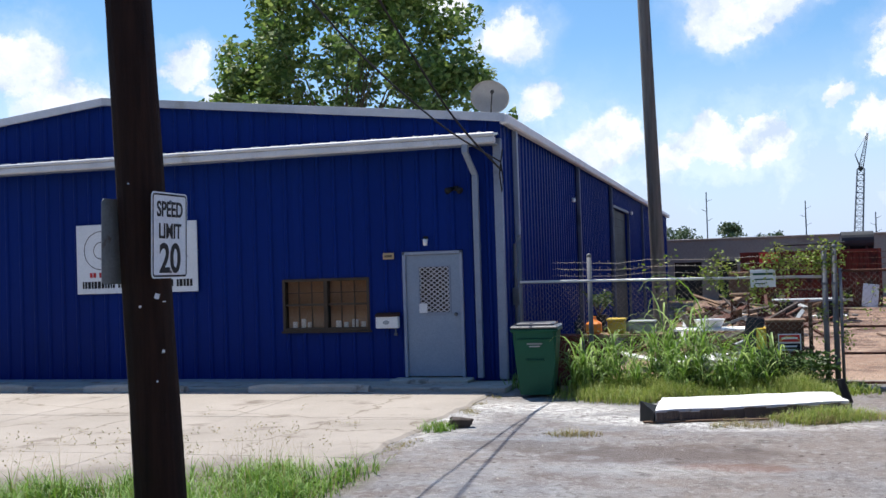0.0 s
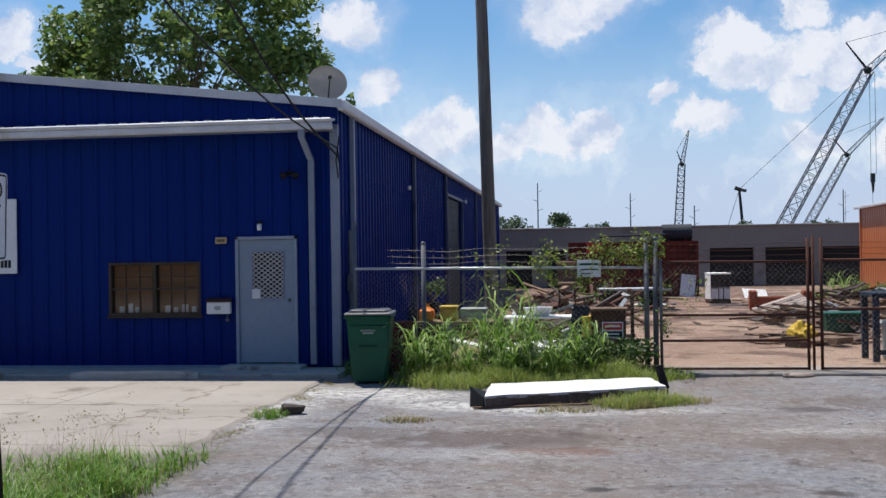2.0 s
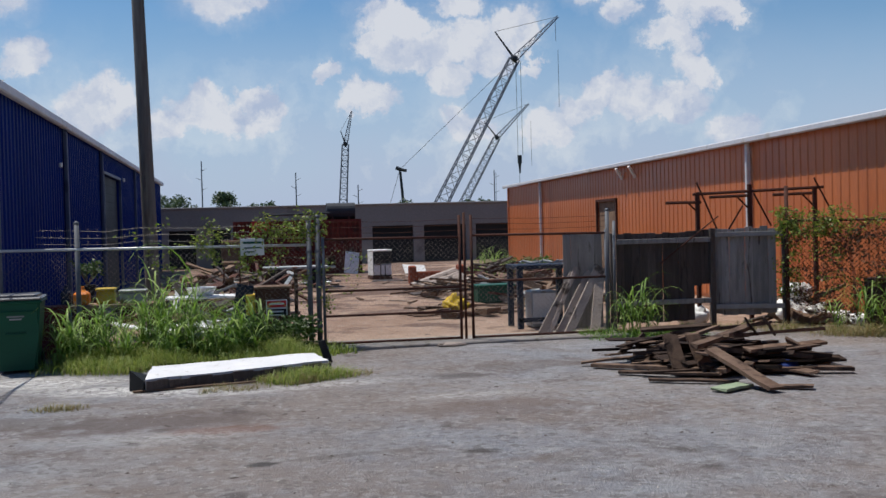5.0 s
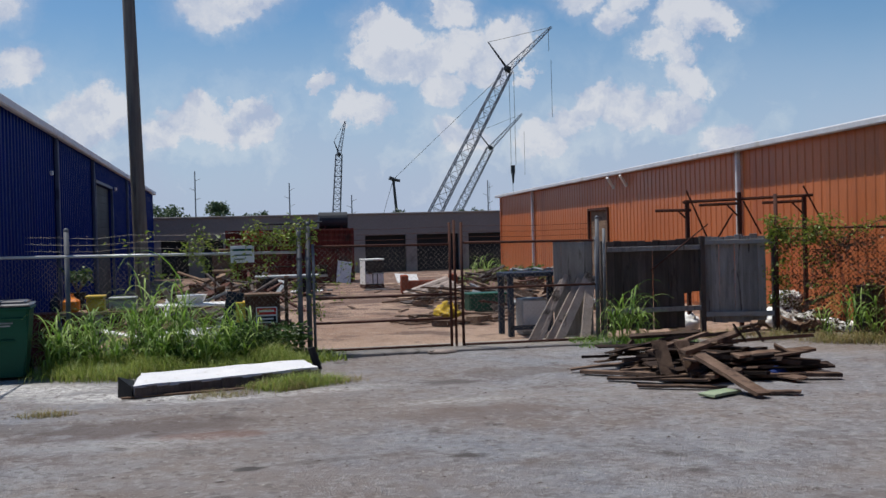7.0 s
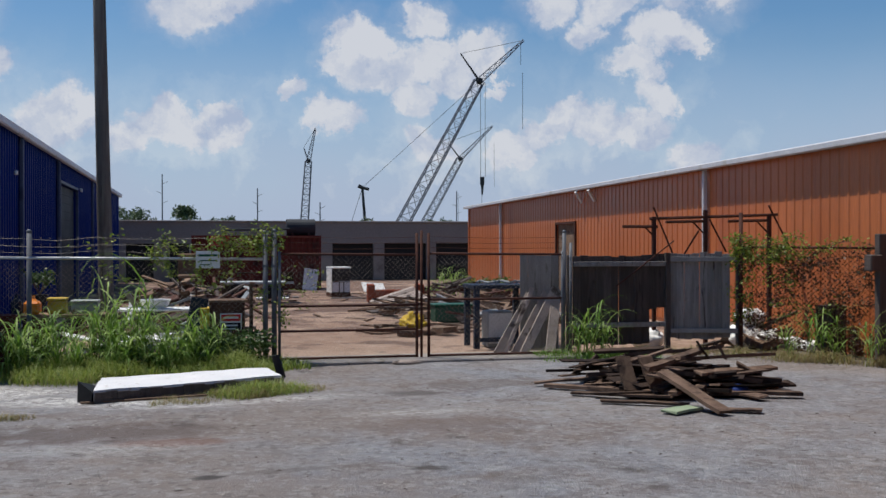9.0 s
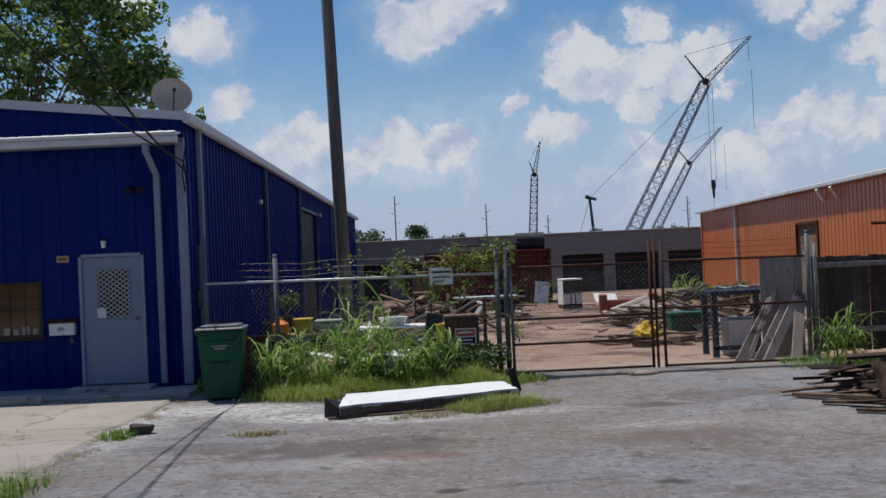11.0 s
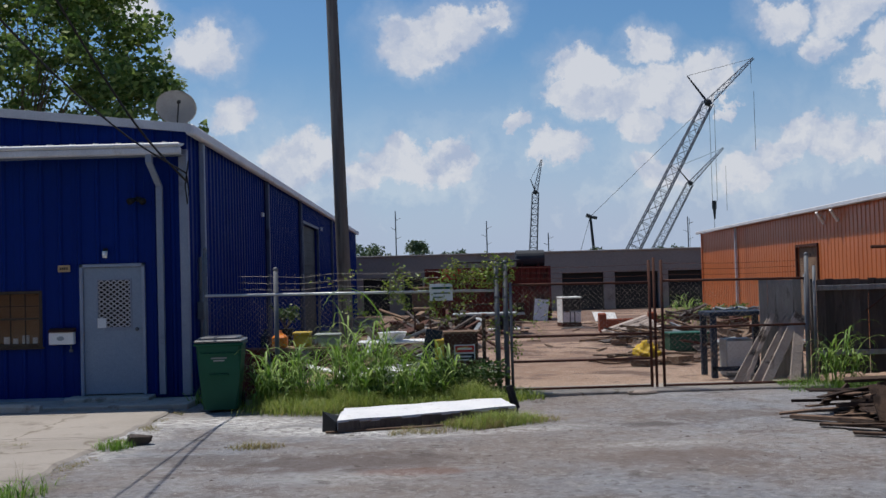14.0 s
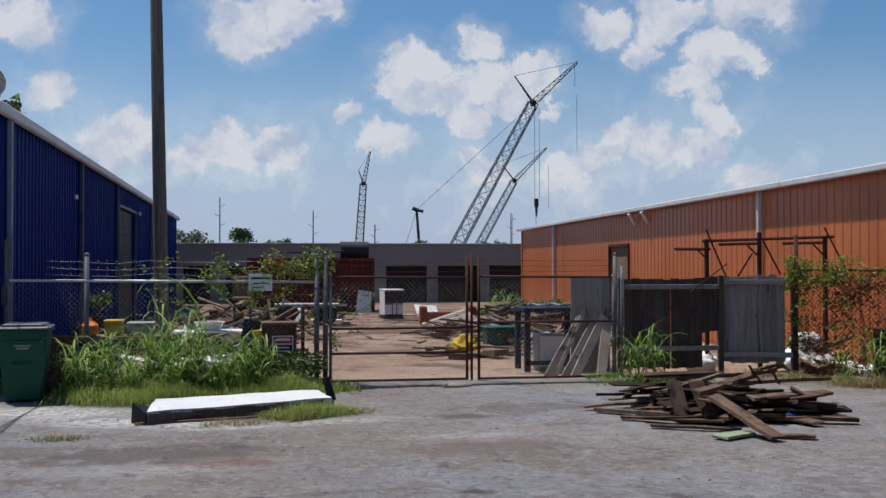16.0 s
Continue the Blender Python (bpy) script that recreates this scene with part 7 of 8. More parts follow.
def crane(name, y, base, neck, tip, back, width, gantry=None, hook=None, hang=(), label=""):
    c = thing(name, (base[0], y, 0), label, "crane", "cranes")

    def P(v):
        return Vector((v[0] - base[0], 0, v[1]))

    bm = nb()
    lattice(bm, P(base), P(neck), width, width * 0.75, 16, width * 0.055, width * 0.028)
    part("boom", bm, "crane", c, "pale lattice boom")
    bm = nb()
    lattice(bm, P(neck), P(tip), width * 0.5, width * 0.15, 8, width * 0.035, width * 0.02)
    part("jib", bm, "crane", c)
    bm = nb()
    if back:
        tube(bm, P(neck), P(back), width * 0.10, width * 0.05, 6)
    bmesh.ops.create_icosphere(bm, subdivisions=2, radius=width * 0.3, matrix=Matrix.Translation(P(neck)))
    part("boom_head", bm, "cranedark", c)
    bm = nb()
    lines = []
    if back:
        lines += [(P(back), P(tip))]
    if gantry:
        tube(bm, P((gantry[0] + 0.6, 0.8)), P(gantry), 0.22, 0.16, 6)
        lines += [(P(gantry), P(neck)), (P(gantry), P((gantry[0] - 2.5, 1.0)))]
        tube(bm, P(gantry), P((gantry[0] - 0.5, gantry[1] + 0.2)), 0.25, 0.25, 6)
        tube(bm, P(gantry), P((gantry[0] + 0.8, gantry[1] - 0.2)), 0.2, 0.2, 6)
        part("gantry", bm, "cranedark", c, "dark gantry mast")
    else:
        bm.free()
    for x, z0, z1 in hang:
        lines.append((P((x, z0)), P((x, z1))))
    for a, b in lines:
        bm = nb()
        tube(bm, a, b, 0.026, 0.026, 4)
        part("cable", bm, "cranedark", c)
    if hook:
        bm = nb()
        tube(bm, P((hook[0], hook[1])), P((hook[0], hook[1] - 1.0)), 0.28, 0.28, 8)
        tube(bm, P((hook[0], hook[1] - 1.0)), P((hook[0], hook[1] - 2.2)), 0.2, 0.1, 6)
        part("hook_block", bm, "cranedark", c)
    bm = nb()
    box(bm, (-3.2, -1.6, 1.1), (1.4, 1.6, 2.8), 0.15)
    part("machine_house", bm, "crane", c)
    for s in (-1, 1):
        bm = nb()
        box(bm, (-3.0, s * 2.0 - 0.45, 0), (2.2, s * 2.0 + 0.45, 1.05), 0.35)
        part("track", bm, "cranedark", c)


crane("crawler_crane", 130, (28.05, 1.2), (39.6, 22.3), (45.3, 27.55), (37.2, 25.6), 1.5, (24.95, 8.9), (39.95, 10.4),
      [(39.75, 22.0, 10.4), (40.35, 22.0, 10.4), (45.2, 23.5, 16.4), (44.95, 27.2, 24.5), (39.9, 8.3, 4.0)], "tall pale lattice-boom crawler crane beyond the buildings")


def at_range(v, y):
    k = (y - 2.5) / 127.5
    return (5.75 + (v[0] - 5.75) * k, 1.87 + (v[1] - 1.87) * k)


crane("crawler_crane", 170, at_range((30.9, 1.4), 170), at_range((37.15, 12.6), 170), at_range((41.3, 16.75), 170), at_range((35.6, 14.6), 170), 1.3, None, None,
      [(at_range((41.5, 0), 170)[0], at_range((0, 14.6), 170)[1], at_range((0, 9.2), 170)[1]), (at_range((36.9, 0), 170)[0], at_range((0, 8.4), 170)[1], at_range((0, 4.0), 170)[1])], "smaller lattice-boom crane standing behind the tall one")
crane("crawler_crane", 165, at_range((17.75, 1.4), 165), at_range((18.45, 12.0), 165), at_range((19.3, 15.95), 165), at_range((17.9, 13.6), 165), 1.25, None, None, [], "pale lattice crane seen nearly end-on")


def far_masts():
    for x, top in ((1.53, 10.2), (12.44, 8.7), (19.84, 7.1), (36.7, 8.6)):
        X, Z = at_range((x, top), 230)
        m = thing("power_pole", (X, 230, 0), "thin tall power pole on the horizon", "pole", "power poles")
        bm = nb()
        tube(bm, (0, 0, 0), (0, 0, Z), 0.17, 0.11, 6)
        part("shaft", bm, "crane", m)
        for k in (0.12, 0.24, 0.36):
            bm = nb()
            tube(bm, (0, 0, Z * (1 - k)), (1.1 if k != 0.24 else -1.1, 0, Z * (1 - k) + 0.5), 0.06, 0.04, 4)
            part("arm", bm, "crane", m)


far_masts()


# ---- plants ----
def tree(at, crown_r, crown_z, clusters, per, leaf, cl_r, seed, label, material="leaf", trunk_r=0.35):
    rnd = random.Random(seed)
    t = thing("tree", at, label, "tree")
    centres, bm = [], nb()
    tube(bm, (0, 0, -0.2), (0.1, 0, crown_z * 0.55), trunk_r, trunk_r * 0.65, 10)
    fork = Vector((0.1, 0, crown_z * 0.55))
    for k in range(clusters):
        a = rnd.uniform(0, math.tau)
        zz = rnd.uniform(-0.85, 1.0)
        rr = math.sqrt(max(0.05, 1 - zz * zz)) * (rnd.uniform(0.35, 1.0) ** 0.6)
        wob = 0.78 + 0.34 * noise.noise((math.cos(a) * 1.6 + seed, math.sin(a) * 1.6, zz * 1.6))
        c = Vector((crown_r[0] * rr * math.cos(a) * wob, crown_r[1] * rr * math.sin(a) * wob, crown_z + crown_r[2] * zz * wob))
        centres.append((c, cl_r * rnd.uniform(0.6, 1.25)))
        if k % 5 == 0:
            mid = fork.lerp(c, 0.5) + Vector((0, 0, rnd.uniform(0.0, 0.08) * crown_z))
            tube(bm, fork, mid, trunk_r * 0.32, trunk_r * 0.17, 6)
            tube(bm, mid, c, trunk_r * 0.17, trunk_r * 0.05, 5)
    part("trunk", bm, "bark", t)
    v, f = leaf_cloud(centres, per, leaf, rnd)
    raw("crown", v, f, material, t)
    return t


tree((-18.2, 64.5, 0), (14.0, 7.5, 9.0), 13.2, 300, 125, 0.42, 1.15, 3, "large leafy green tree rising behind the blue warehouse", "leaf", 0.24)
for x, y, w, z, s in ((-3.4, 125, 2.4, 4.6, 1), (-0.8, 122, 1.9, 4.4, 2), (4.1, 121, 1.6, 5.0, 5), (7.6, 124, 1.8, 3.6, 7), (24.2, 122, 1.5, 3.6, 8), (9.4, 127, 1.3, 4.0, 9), (-6.5, 124, 2.4, 4.6, 11), (31.5, 121, 1.4, 3.7, 12), (34.0, 126, 1.6, 3.9, 14)):
    tree((x, y, 0), (w, w, w * 0.75), z, 22, 60, 0.32, w * 0.42, s, "small hazy tree on the horizon behind the block building", "farleaf", 0.12)


def blades(spots, length, width, droop, rnd, heads=0.0):
    """Bent tapering blades at the given spots."""
    verts, faces = [], []
    for x, y, k in spots:
        a = rnd.uniform(0, math.tau)
        L = length * k * rnd.uniform(0.55, 1.2)
        w = width * rnd.uniform(0.7, 1.3)
        lean = rnd.uniform(0.05, 0.5)
        dr = droop * rnd.uniform(0.4, 1.4)
        dx, dy = math.cos(a), math.sin(a)
        b = len(verts)
        n = 4
        px, pz, ang = 0.0, 0.0, math.pi / 2 - lean
        for i in range(n):
            ww = w * (1 - (i / n) ** 1.6) * 0.5
            verts += [(x + dx * px - dy * ww, y + dy * px + dx * ww, pz - 0.02), (x + dx * px + dy * ww, y + dy * px - dx * ww, pz - 0.02)]
            px += math.cos(ang) * L / n
            pz += math.sin(ang) * L / n
            ang -= dr * (i + 1) * 0.5
        verts.append((x + dx * px, y + dy * px, max(pz, 0.0)))
        for i in range(n - 1):
            faces.append((b + 2 * i, b + 2 * i + 1, b + 2 * i + 3, b + 2 * i + 2))
        faces.append((b + 2 * n - 2, b + 2 * n - 1, b + 2 * n))
    return verts, faces


def grass(name, spots, length, width, droop, material, label, seed):
    v, f = blades(spots, length, width, droop, random.Random(seed))
    ob = raw(name, v, f, material)
    return tagged(ob, label, "grass", kind="stuff")


def scatter(n, x0, x1, y0, y1, rnd, keep=lambda x, y: 1.0, clump=0.0):
    out = []
    while len(out) < n:
        x, y = rnd.uniform(x0, x1), rnd.uniform(y0, y1)
        k = keep(x, y) * (1 + clump * noise.noise((x * 2.2, y * 2.2, 5)))
        if k > rnd.random() * 1.0:
            out.append((x, y, min(1.2, 0.55 + 0.5 * k)))
    return out


def canes(clumps, seed):
    """Clumps of cane grass: stems with long leaves that rise, arch over and hang."""
    rnd = random.Random(seed)
    verts, faces = [], []

    def strip(pts, w):
        b = len(verts)
        n = len(pts)
        for i, p in enumerate(pts):
            d = pts[min(i + 1, n - 1)] - pts[max(i - 1, 0)]
            side = d.cross(Vector((0, 0, 1)))
            side = side.normalized() if side.length > 1e-4 else Vector((1, 0, 0))
            fold = Vector((0, 0, 0.25))
            ww = w * (0.55 + 0.45 * min(1, i / 2)) * (1 - (i / (n - 1)) ** 2.2) * 0.5 + 0.0008
            verts.extend([tuple(p + (side + fold) * ww), tuple(p), tuple(p - (side - fold) * ww)])
        for i in range(n - 1):
            for o in (0, 1):
                faces.append((b + 3 * i + o, b + 3 * i + o + 1, b + 3 * i + o + 4, b + 3 * i + o + 3))

    for cx, cy, height, spread, stems in clumps:
        for _ in range(stems):
            a = rnd.uniform(0, math.tau)
            r = spread * math.sqrt(rnd.random())
            root = Vector((cx + r * math.cos(a), cy + r * math.sin(a), -0.02))
            H = height * rnd.uniform(0.55, 1.05)
            lean = Vector((rnd.uniform(-0.28, 0.28), rnd.uniform(-0.28, 0.18), 1))
            strip([root + lean * (H * 0.75 * i / 4) for i in range(5)], 0.014)
            for k in range(rnd.randint(4, 7)):
                f = rnd.uniform(0.08, 0.75)
                p = root + lean * (H * f)
                h = rnd.uniform(0, math.tau)
                out = Vector((math.cos(h), math.sin(h), 0))
                L = H * rnd.uniform(0.55, 1.0)
                el, bend = rnd.uniform(0.9, 1.4), rnd.uniform(0.30, 0.62)
                pts = [p]
                for i in range(7):
                    p = p + (out * math.cos(el) + Vector((0, 0, math.sin(el)))) * (L / 7)
                    p.z = max(p.z, 0.03)
                    pts.append(p.copy())
                    el -= bend * (0.5 + 0.16 * i)
                strip(pts, rnd.uniform(0.016, 0.032))
    return verts, faces


def cane_bed(name, clumps, label, seed):
    v, f = canes(clumps, seed)
    return tagged(raw(name, v, f, "reed"), label, "grass", kind="stuff")


R = random.Random(77)
# verge between the pad and the road
def verge_keep(x, y):
    reach = 10.9 + 0.75 * max(0.0, x + 1.2) + 0.55 * noise.noise((x * 0.9, y * 0.5, 9)) + 0.25 * noise.noise((x * 2.6, y, 4))
    return max(0.0, min(1, (2.25 - x + 0.5 * noise.noise((x, y * 1.3, 0))) * 1.6)) * max(0.0, min(1, (reach - y) * 1.1)) * (0.55 + 0.7 * noise.noise((x * 1.6, y * 1.6, 2)))


verge = scatter(24000, -9, 2.5, 8.2, 13.2, R, verge_keep, 0.7)
grass("verge_grass", verge, 0.42, 0.012, 0.65, "grass", "bright green uncut grass of the road verge", 1)
grass("verge_dry_grass", scatter(1300, -9, 2.5, 8.2, 13.0, R, verge_keep, 0.9), 0.26, 0.009, 0.9, "drygrass", "dead straw among the verge grass", 21)
grass("verge_grass_stems", scatter(900, -5, 2.1, 9.5, 12.9, R, verge_keep, 0.9), 0.62, 0.004, 0.16, "drygrass", "thin seeding grass stems of the verge", 2)
rs = random.Random(19)
seeds = [(Vector((x + rs.uniform(-0.12, 0.12), y + rs.uniform(-0.12, 0.12), rs.uniform(0.40, 0.66))), 0.05) for x, y, k in scatter(170, -5, 2.1, 9.5, 12.9, R, verge_keep)]
v, f = leaf_cloud(seeds, 9, 0.018, rs)
tagged(raw("seed_heads", v, f, "drygrass"), "pale open seed heads above the verge grass", "grass", kind="stuff")


# bed of tall grass along the fence
rc = random.Random(14)
cane_bed("tall_grass", [(x, y, (0.86 + 0.42 * math.exp(-((x - 4.5) / 0.7) ** 2)) * rc.uniform(0.75, 1.15), rc.uniform(0.06, 0.16), rc.randint(3, 6))
                        for x, y in ((2.95 + 2.85 * (i + rc.random()) / 27, rc.choice((18.85, 19.0, 19.2, 19.35, 19.6, 20.0)) + rc.uniform(-0.12, 0.12)) for i in range(27))],
         "tall arching cane-like grass along the fence", 3)
cane_bed("tall_grass", [(4.85, 19.6, 1.75, 0.08, 3), (4.45, 19.5, 1.45, 0.1, 4), (5.75, 19.0, 0.95, 0.22, 12), (3.2, 18.95, 0.95, 0.22, 12), (5.2, 18.75, 0.72, 0.22, 10), (4.6, 18.8, 0.7, 0.2, 9)], "tall arching cane-like grass along the fence", 31)


def low_keep(x, y):
    near = 17.95 - 0.35 * math.exp(-((x - 3.9) / 0.8) ** 2) + 0.35 * noise.noise((x * 1.1, 1, 0)) + 0.15 * noise.noise((x * 4, 2, 0))
    return max(0.0, min(1, (x - 2.75 + 0.3 * noise.noise((y, x, 3))) * 1.8)) * max(0.0, min(1, (6.9 - x) * 2)) * max(0.0, min(1, (y - near) * 1.5)) * (0.6 + 0.8 * noise.noise((x * 1.5, y * 1.5, 7)))


grass("low_grass", scatter(14000, 2.6, 7.0, 17.3, 20.0, R, low_keep, 0.6), 0.42, 0.008, 0.75, "lowgrass", "low sunny yellow-green grass in front of the tall grass", 4)
grass("low_dry_grass", scatter(2600, 2.7, 7.0, 17.3, 19.6, R, low_keep, 0.9), 0.24, 0.008, 0.9, "drygrass", "straw-coloured grass among the green", 22)
# broad-leaved weeds in the shade of the canes and along the fence foot
ru = random.Random(63)
weeds = thing("weeds", (0, 0, 0), "dark broad-leaved weeds at the fence's foot", "weeds", kind="stuff")
spots = [(Vector((x, ru.uniform(19.0, 19.9), ru.uniform(0.05, 0.30 + 0.22 * (x > 5.7)))), 0.16) for x in [ru.uniform(3.1, 6.8) for _ in range(90)] + [ru.uniform(5.7, 6.75) for _ in range(70)]]
v, f = leaf_cloud(spots, 26, 0.075, ru)
raw("leaves", v, f, "weedleaf", weeds)


def panel_grass(x, y):
    line = 15.75 + (x - 5.2) * 0.42
    return max(0.0, 1 - (abs(y - line) * 2.3) ** 2) * max(0.0, min(1, (x - 5.1) * 1.2)) * max(0.0, min(1, (7.4 - x) * 2.2))


grass("dry_grass", scatter(2300, 5.0, 7.5, 15.1, 17.3, R, lambda x, y: panel_grass(x, y) * (0.35 + 1.3 * noise.noise((x * 2.4, y * 2.4, 6))), 1.4), 0.19, 0.007, 0.8, "drygrass", "dry and green grass along the fallen panel", 5)
grass("green_tuft", scatter(1500, 5.6, 7.3, 15.4, 17.2, R, lambda x, y: panel_grass(x, y) * max(0.0, 1 - math.hypot(x - 6.5, (y - 16.3)) * 1.3)), 0.27, 0.008, 0.6, "lowgrass", "green grass tuft at the panel's end", 6)
grass("gate_grass", scatter(900, 6.4, 7.6, 18.4, 19.9, R, lambda x, y: max(0.0, 1 - math.hypot(x - 6.8, y - 19.3) * 1.3)), 0.22, 0.02, 0.5, "vine", "low weeds at the foot of the gate post", 7)
grass("tuft", scatter(200, 1.6, 2.3, 14.8, 15.6, R, lambda x, y: max(0.0, 1 - math.hypot(x - 1.97, y - 15.15) * 3.6)), 0.21, 0.009, 0.5, "grass", "grass tuft beside the broken kerb", 8)
grass("tuft", scatter(320, 3.2, 4.1, 14.6, 15.3, R, lambda x, y: max(0.0, 1 - math.hypot(x - 3.65, (y - 14.95) * 1.6) * 2.6)), 0.13, 0.007, 0.7, "drygrass", "dry grass tuft in the gravel", 9)
grass("tuft", scatter(260, 0.3, 1.1, 15.3, 15.8, R, lambda x, y: max(0.0, 1 - math.hypot(x - 0.7, (y - 15.5) * 2) * 2.8)), 0.09, 0.008, 0.8, "drygrass", "low dry weeds in a joint of the pad", 10)
grass("edge_grass", scatter(900, 1.4, 2.5, 13.0, 18.6, R, lambda x, y: max(0.0, 0.6 - abs(x - 1.86 - 0.2 * noise.noise((y * 0.7, 0, 0))) * 3) * max(0.0, 0.2 + 1.4 * noise.noise((x * 2, y * 1.7, 4))), 0.9), 0.08, 0.007, 0.7, "drygrass", "sparse weeds along the pad's edge", 11)
cane_bed("post_reeds", [(12.2, 19.55, 0.95, 0.14, 9), (12.0, 19.4, 0.75, 0.12, 6), (12.45, 19.6, 0.8, 0.12, 5)], "tall broad grass clump at the gate post", 12)
grass("post_grass", scatter(1500, 11.2, 13.3, 18.7, 20.2, R, lambda x, y: max(0.0, 1 - abs(y - 19.5) * 1.4), 0.6), 0.22, 0.010, 0.6, "grass", "low grass at the wooden fence's foot", 13)
grass("right_grass", scatter(2400, 13.6, 16.4, 15.6, 19.8, R, lambda x, y: max(0.0, 1 - abs((y - 19.2) + (x - 14.6) * 1.45) * 0.8) * (0.4 + 1.1 * noise.noise((x * 1.7, y * 1.7, 8))), 0.9), 0.34, 0.009, 0.8, "drygrass", "straggling half-dry grass along the vine fence", 14)
cane_bed("right_reeds", [(15.62, 18.35, 1.05, 0.12, 6), (15.85, 18.1, 0.9, 0.12, 5), (16.0, 17.3, 0.8, 0.12, 5), (15.3, 18.6, 0.7, 0.1, 4)], "tall green weeds beside the drum", 15)
cane_bed("yard_weeds", [(14.4, 39.5, 1.25, 0.3, 12), (14.9, 40.0, 1.0, 0.3, 10), (13.9, 39.2, 0.7, 0.25, 7)], "yellow-green bush of weeds in the yard", 16)
grass("wall_weeds", scatter(240, 1.85, 2.5, 19.3, 20.6, R), 0.35, 0.014, 0.6, "grass", "weeds at the building's corner", 17)


def vines(name, at, label, patches, seed, leaf=0.06, material="vine", rz=0.0):
    rnd = random.Random(seed)
    v_, f_ = [], []
    t = thing(name, at, label, "vine", rz=rz)
    bm = nb()
    for x0, x1, z0, z1, n, dens in patches:
        for k in range(n):
            p = Vector((rnd.uniform(x0, x1), rnd.uniform(-0.05, 0.05), rnd.uniform(z0, z1)))
            q = [p.copy()]
            for i in range(5):
                p = p + Vector((rnd.uniform(-0.22, 0.22), rnd.uniform(-0.03, 0.03), rnd.uniform(-0.14, 0.12)))
                p.x, p.z = min(max(p.x, x0), x1), min(max(p.z, z0 - 0.05), z1 + 0.10)
                q.append(p.copy())
            path_tube(bm, q, 0.004, 3)
            a, f = leaf_cloud([(c, 0.11) for c in q], dens, leaf, rnd)
            b = len(v_)
            v_ += a
            f_ += [tuple(i + b for i in g) for g in f]
    tagged(part("stem", bm, "bark", t), kind="stuff")
    tagged(raw("leaves", v_, f_, material, t), kind="stuff")


vines("vine", (0, 19.8, 0), "green vine climbing the fence top and gate post", [(5.9, 7.0, 1.82, 2.12, 20, 7), (5.0, 6.1, 1.6, 1.95, 12, 6), (5.7, 6.5, 1.25, 1.7, 6, 7), (3.0, 4.6, 1.9, 2.02, 2, 2), (6.65, 7.1, 0.4, 2.0, 9, 5), (4.3, 5.3, 1.2, 1.75, 6, 6), (7.0, 7.7, 0.9, 1.6, 4, 3)], 5)
vines("vine", (15.1, 19.85, 0), "tangled vine smothering the rusty fence", [(-0.12, 0.2, 0.3, 2.1, 18, 11), (0.0, 1.3, 1.66, 1.92, 22, 8), (1.4, 2.5, 1.75, 1.92, 6, 5), (0.15, 1.0, 1.1, 1.7, 7, 6), (0.3, 2.3, 0.6, 1.5, 4, 4)], 6, rz=-58)
vines("dead_vine", (15.1, 19.95, 0), "brown dead vine hanging on the rusty fence", [(0.15, 2.4, 0.9, 1.75, 50, 7), (0.2, 2.4, 0.2, 1.0, 40, 7)], 8, 0.055, "deadvine", rz=-58)
bm = nb()
box(bm, (-0.07, -0.07, -0.1), (0.07, 0.07, 2.05), 0.015)
box(bm, (-0.24, -0.10, 1.45), (-0.02, 0.10, 1.72), 0.02)
solo("fence_post", bm, "darkwood", (16.36, 17.62, 0), "dark thick wooden post at the fence's end", "post")


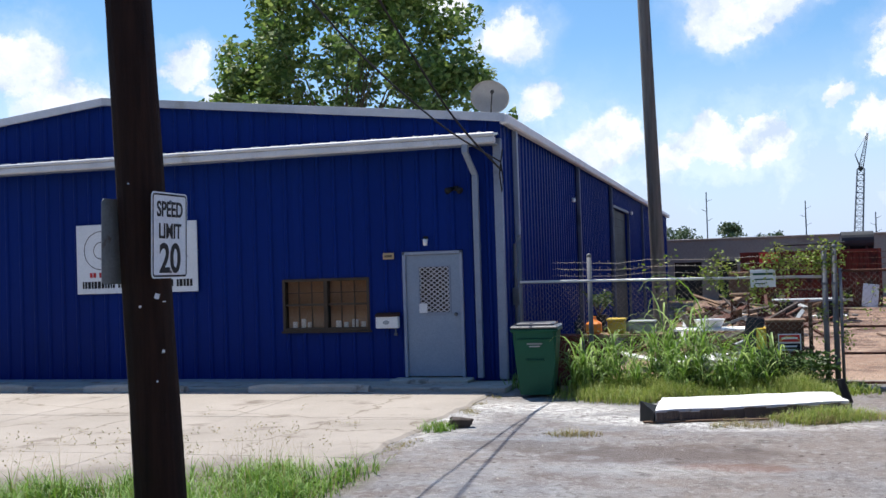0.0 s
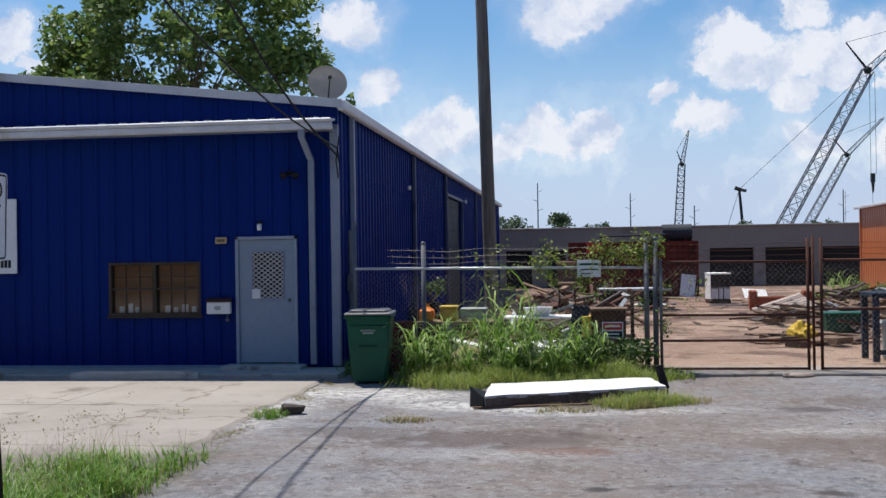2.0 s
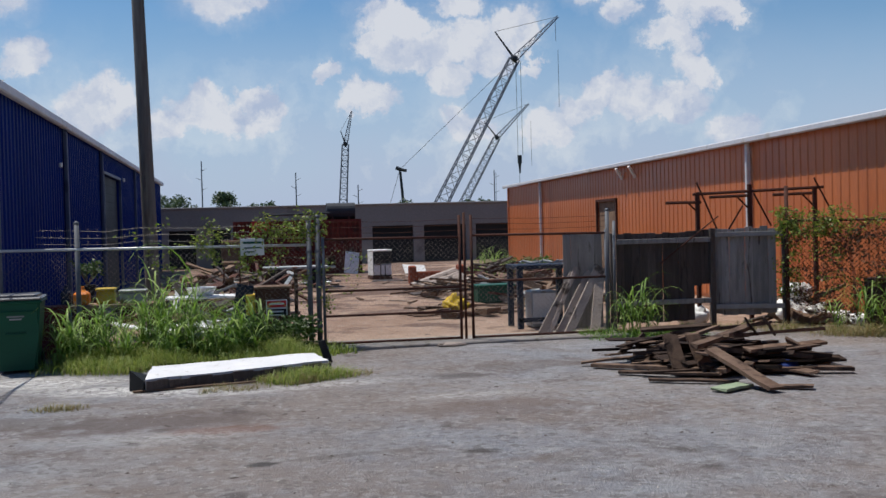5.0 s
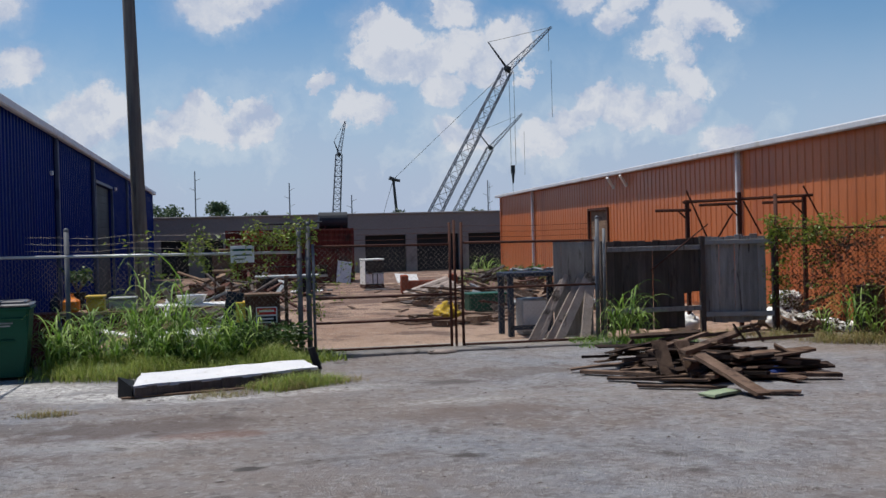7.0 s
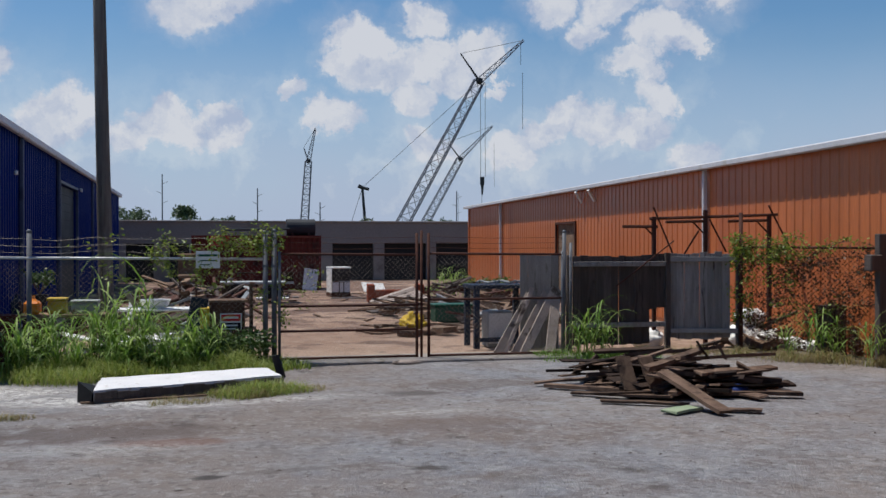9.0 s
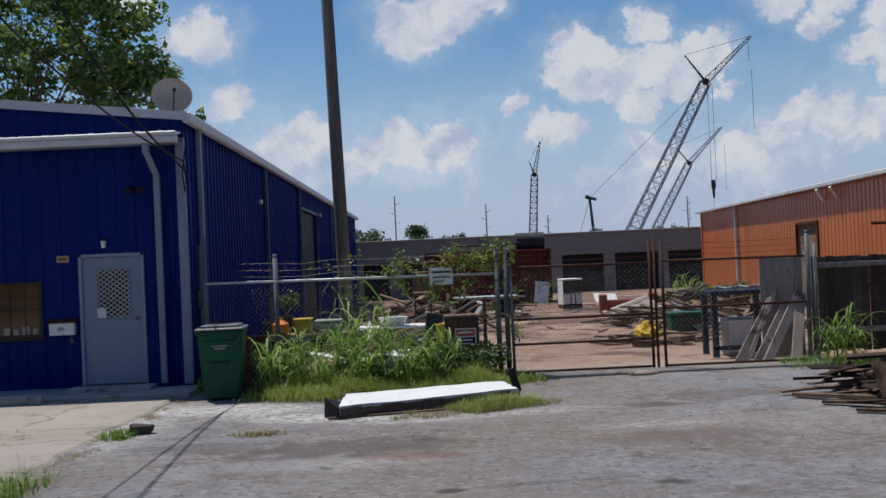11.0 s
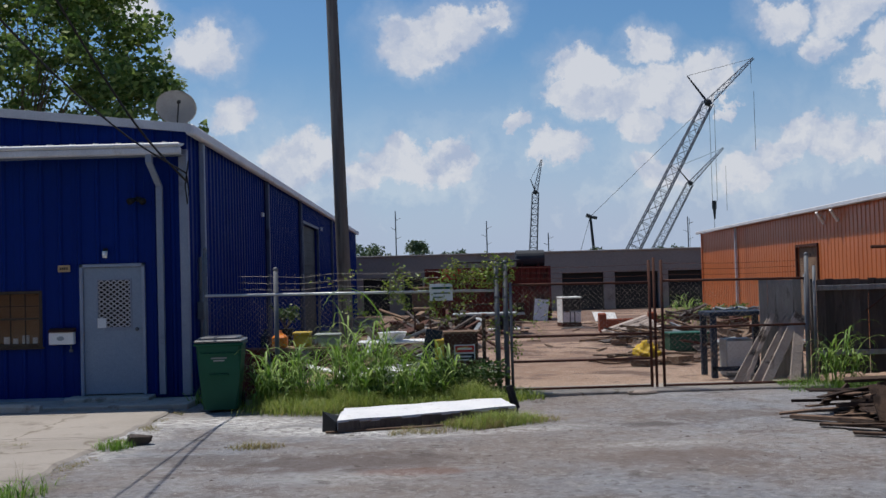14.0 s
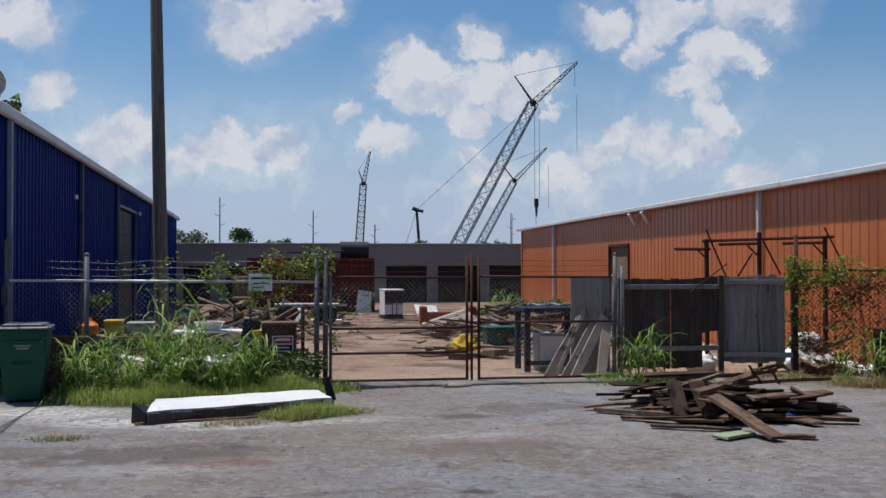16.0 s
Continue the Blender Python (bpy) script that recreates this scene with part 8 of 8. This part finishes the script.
def ground_chips():
    """Stone chips and wood splinters strewn over the lot."""
    rnd = random.Random(91)
    for name, n, mat, lo, hi, label in (("stone_chips", 3000, "kerb", 0.004, 0.012, "pale stone chips strewn over the asphalt"), ("dark_chips", 420, "darkwood", 0.006, 0.026, "dark wood splinters and clods on the asphalt")):
        verts, faces = [], []
        for _ in range(n):
            if name == "stone_chips" and rnd.random() < 0.6:
                x, y = rnd.gauss(3.6, 1.1), rnd.gauss(17.0, 1.1)
            else:
                x, y = rnd.uniform(2.2, 17.0), rnd.uniform(7.5, 19.0)
            if y > 18.9 or x < 2.0:
                continue
            s, a = rnd.uniform(lo, hi), rnd.uniform(0, math.tau)
            lx, ly, h = s * rnd.uniform(0.8, 2.0), s * rnd.uniform(0.4, 0.9), s * rnd.uniform(0.2, 0.4)
            z = 0.018 * noise.noise((x * 0.7, y * 0.7, 0)) + 0.008 * noise.noise((x * 2.7, y * 2.7, 3)) - 0.014
            b = len(verts)
            for px, py in ((-lx, -ly), (lx, -ly * 0.6), (lx * 0.7, ly), (-lx * 0.8, ly * 0.8)):
                verts.append((x + px * math.cos(a) - py * math.sin(a), y + px * math.sin(a) + py * math.cos(a), z))
            verts.append((x + rnd.uniform(-0.3, 0.3) * s, y, z + h + 0.004))
            faces += [(b, b + 1, b + 4), (b + 1, b + 2, b + 4), (b + 2, b + 3, b + 4), (b + 3, b, b + 4)]
        tagged(raw(name, verts, faces, mat), label, "gravel", kind="stuff")


ground_chips()

# slatted pallet propped on the trough, and a rag at the gate sill
pallet = thing("pallet", (0, 0, 0), "grey slatted pallet propped on scrap", "pallet", m=pose(11.55, 33.6, 0.22, 20, -16, 14))
for k in range(9):
    part("slat", box(nb(), (-0.75, -0.62 + k * 0.14, 0.0), (0.75, -0.51 + k * 0.14, 0.022), 0.003), "leanwood", pallet)
for x in (-0.68, 0.0, 0.62):
    part("stringer", box(nb(), (x, -0.62, -0.09), (x + 0.05, 0.62, 0.0)), "plank", pallet)
bm = nb()
bmesh.ops.create_icosphere(bm, subdivisions=4, radius=1.0)
for v in bm.verts:
    n = abs(noise.noise(v.co * 2.4)) * 0.6 + noise.noise(v.co * 5) * 0.2
    v.co = Vector((v.co.x * (0.22 + 0.12 * n), v.co.y * (0.09 + 0.08 * n), (max(v.co.z, -0.3) + 0.3) * (0.03 + 0.05 * n)))
solo("rag", bm, "leanwood", (8.95, 19.2, 0.0), "crumpled pale rag on the gate sill", "rag", rz=8, smooth=True)
shrub = thing("shrub", (15.9, 40.2, 0), "dark scrubby bush before the orange shed", "shrub")
R2 = random.Random(41)
v, f = leaf_cloud([(Vector((R2.uniform(-0.7, 0.9), R2.uniform(-0.5, 0.5), R2.uniform(0.15, 0.62))), 0.3) for _ in range(26)], 60, 0.12, R2)
raw("leaves", v, f, "leaf", shrub)
part("stem", tube(nb(), (0, 0, -0.05), (0.1, 0, 0.6), 0.04, 0.02, 6), "bark", shrub)
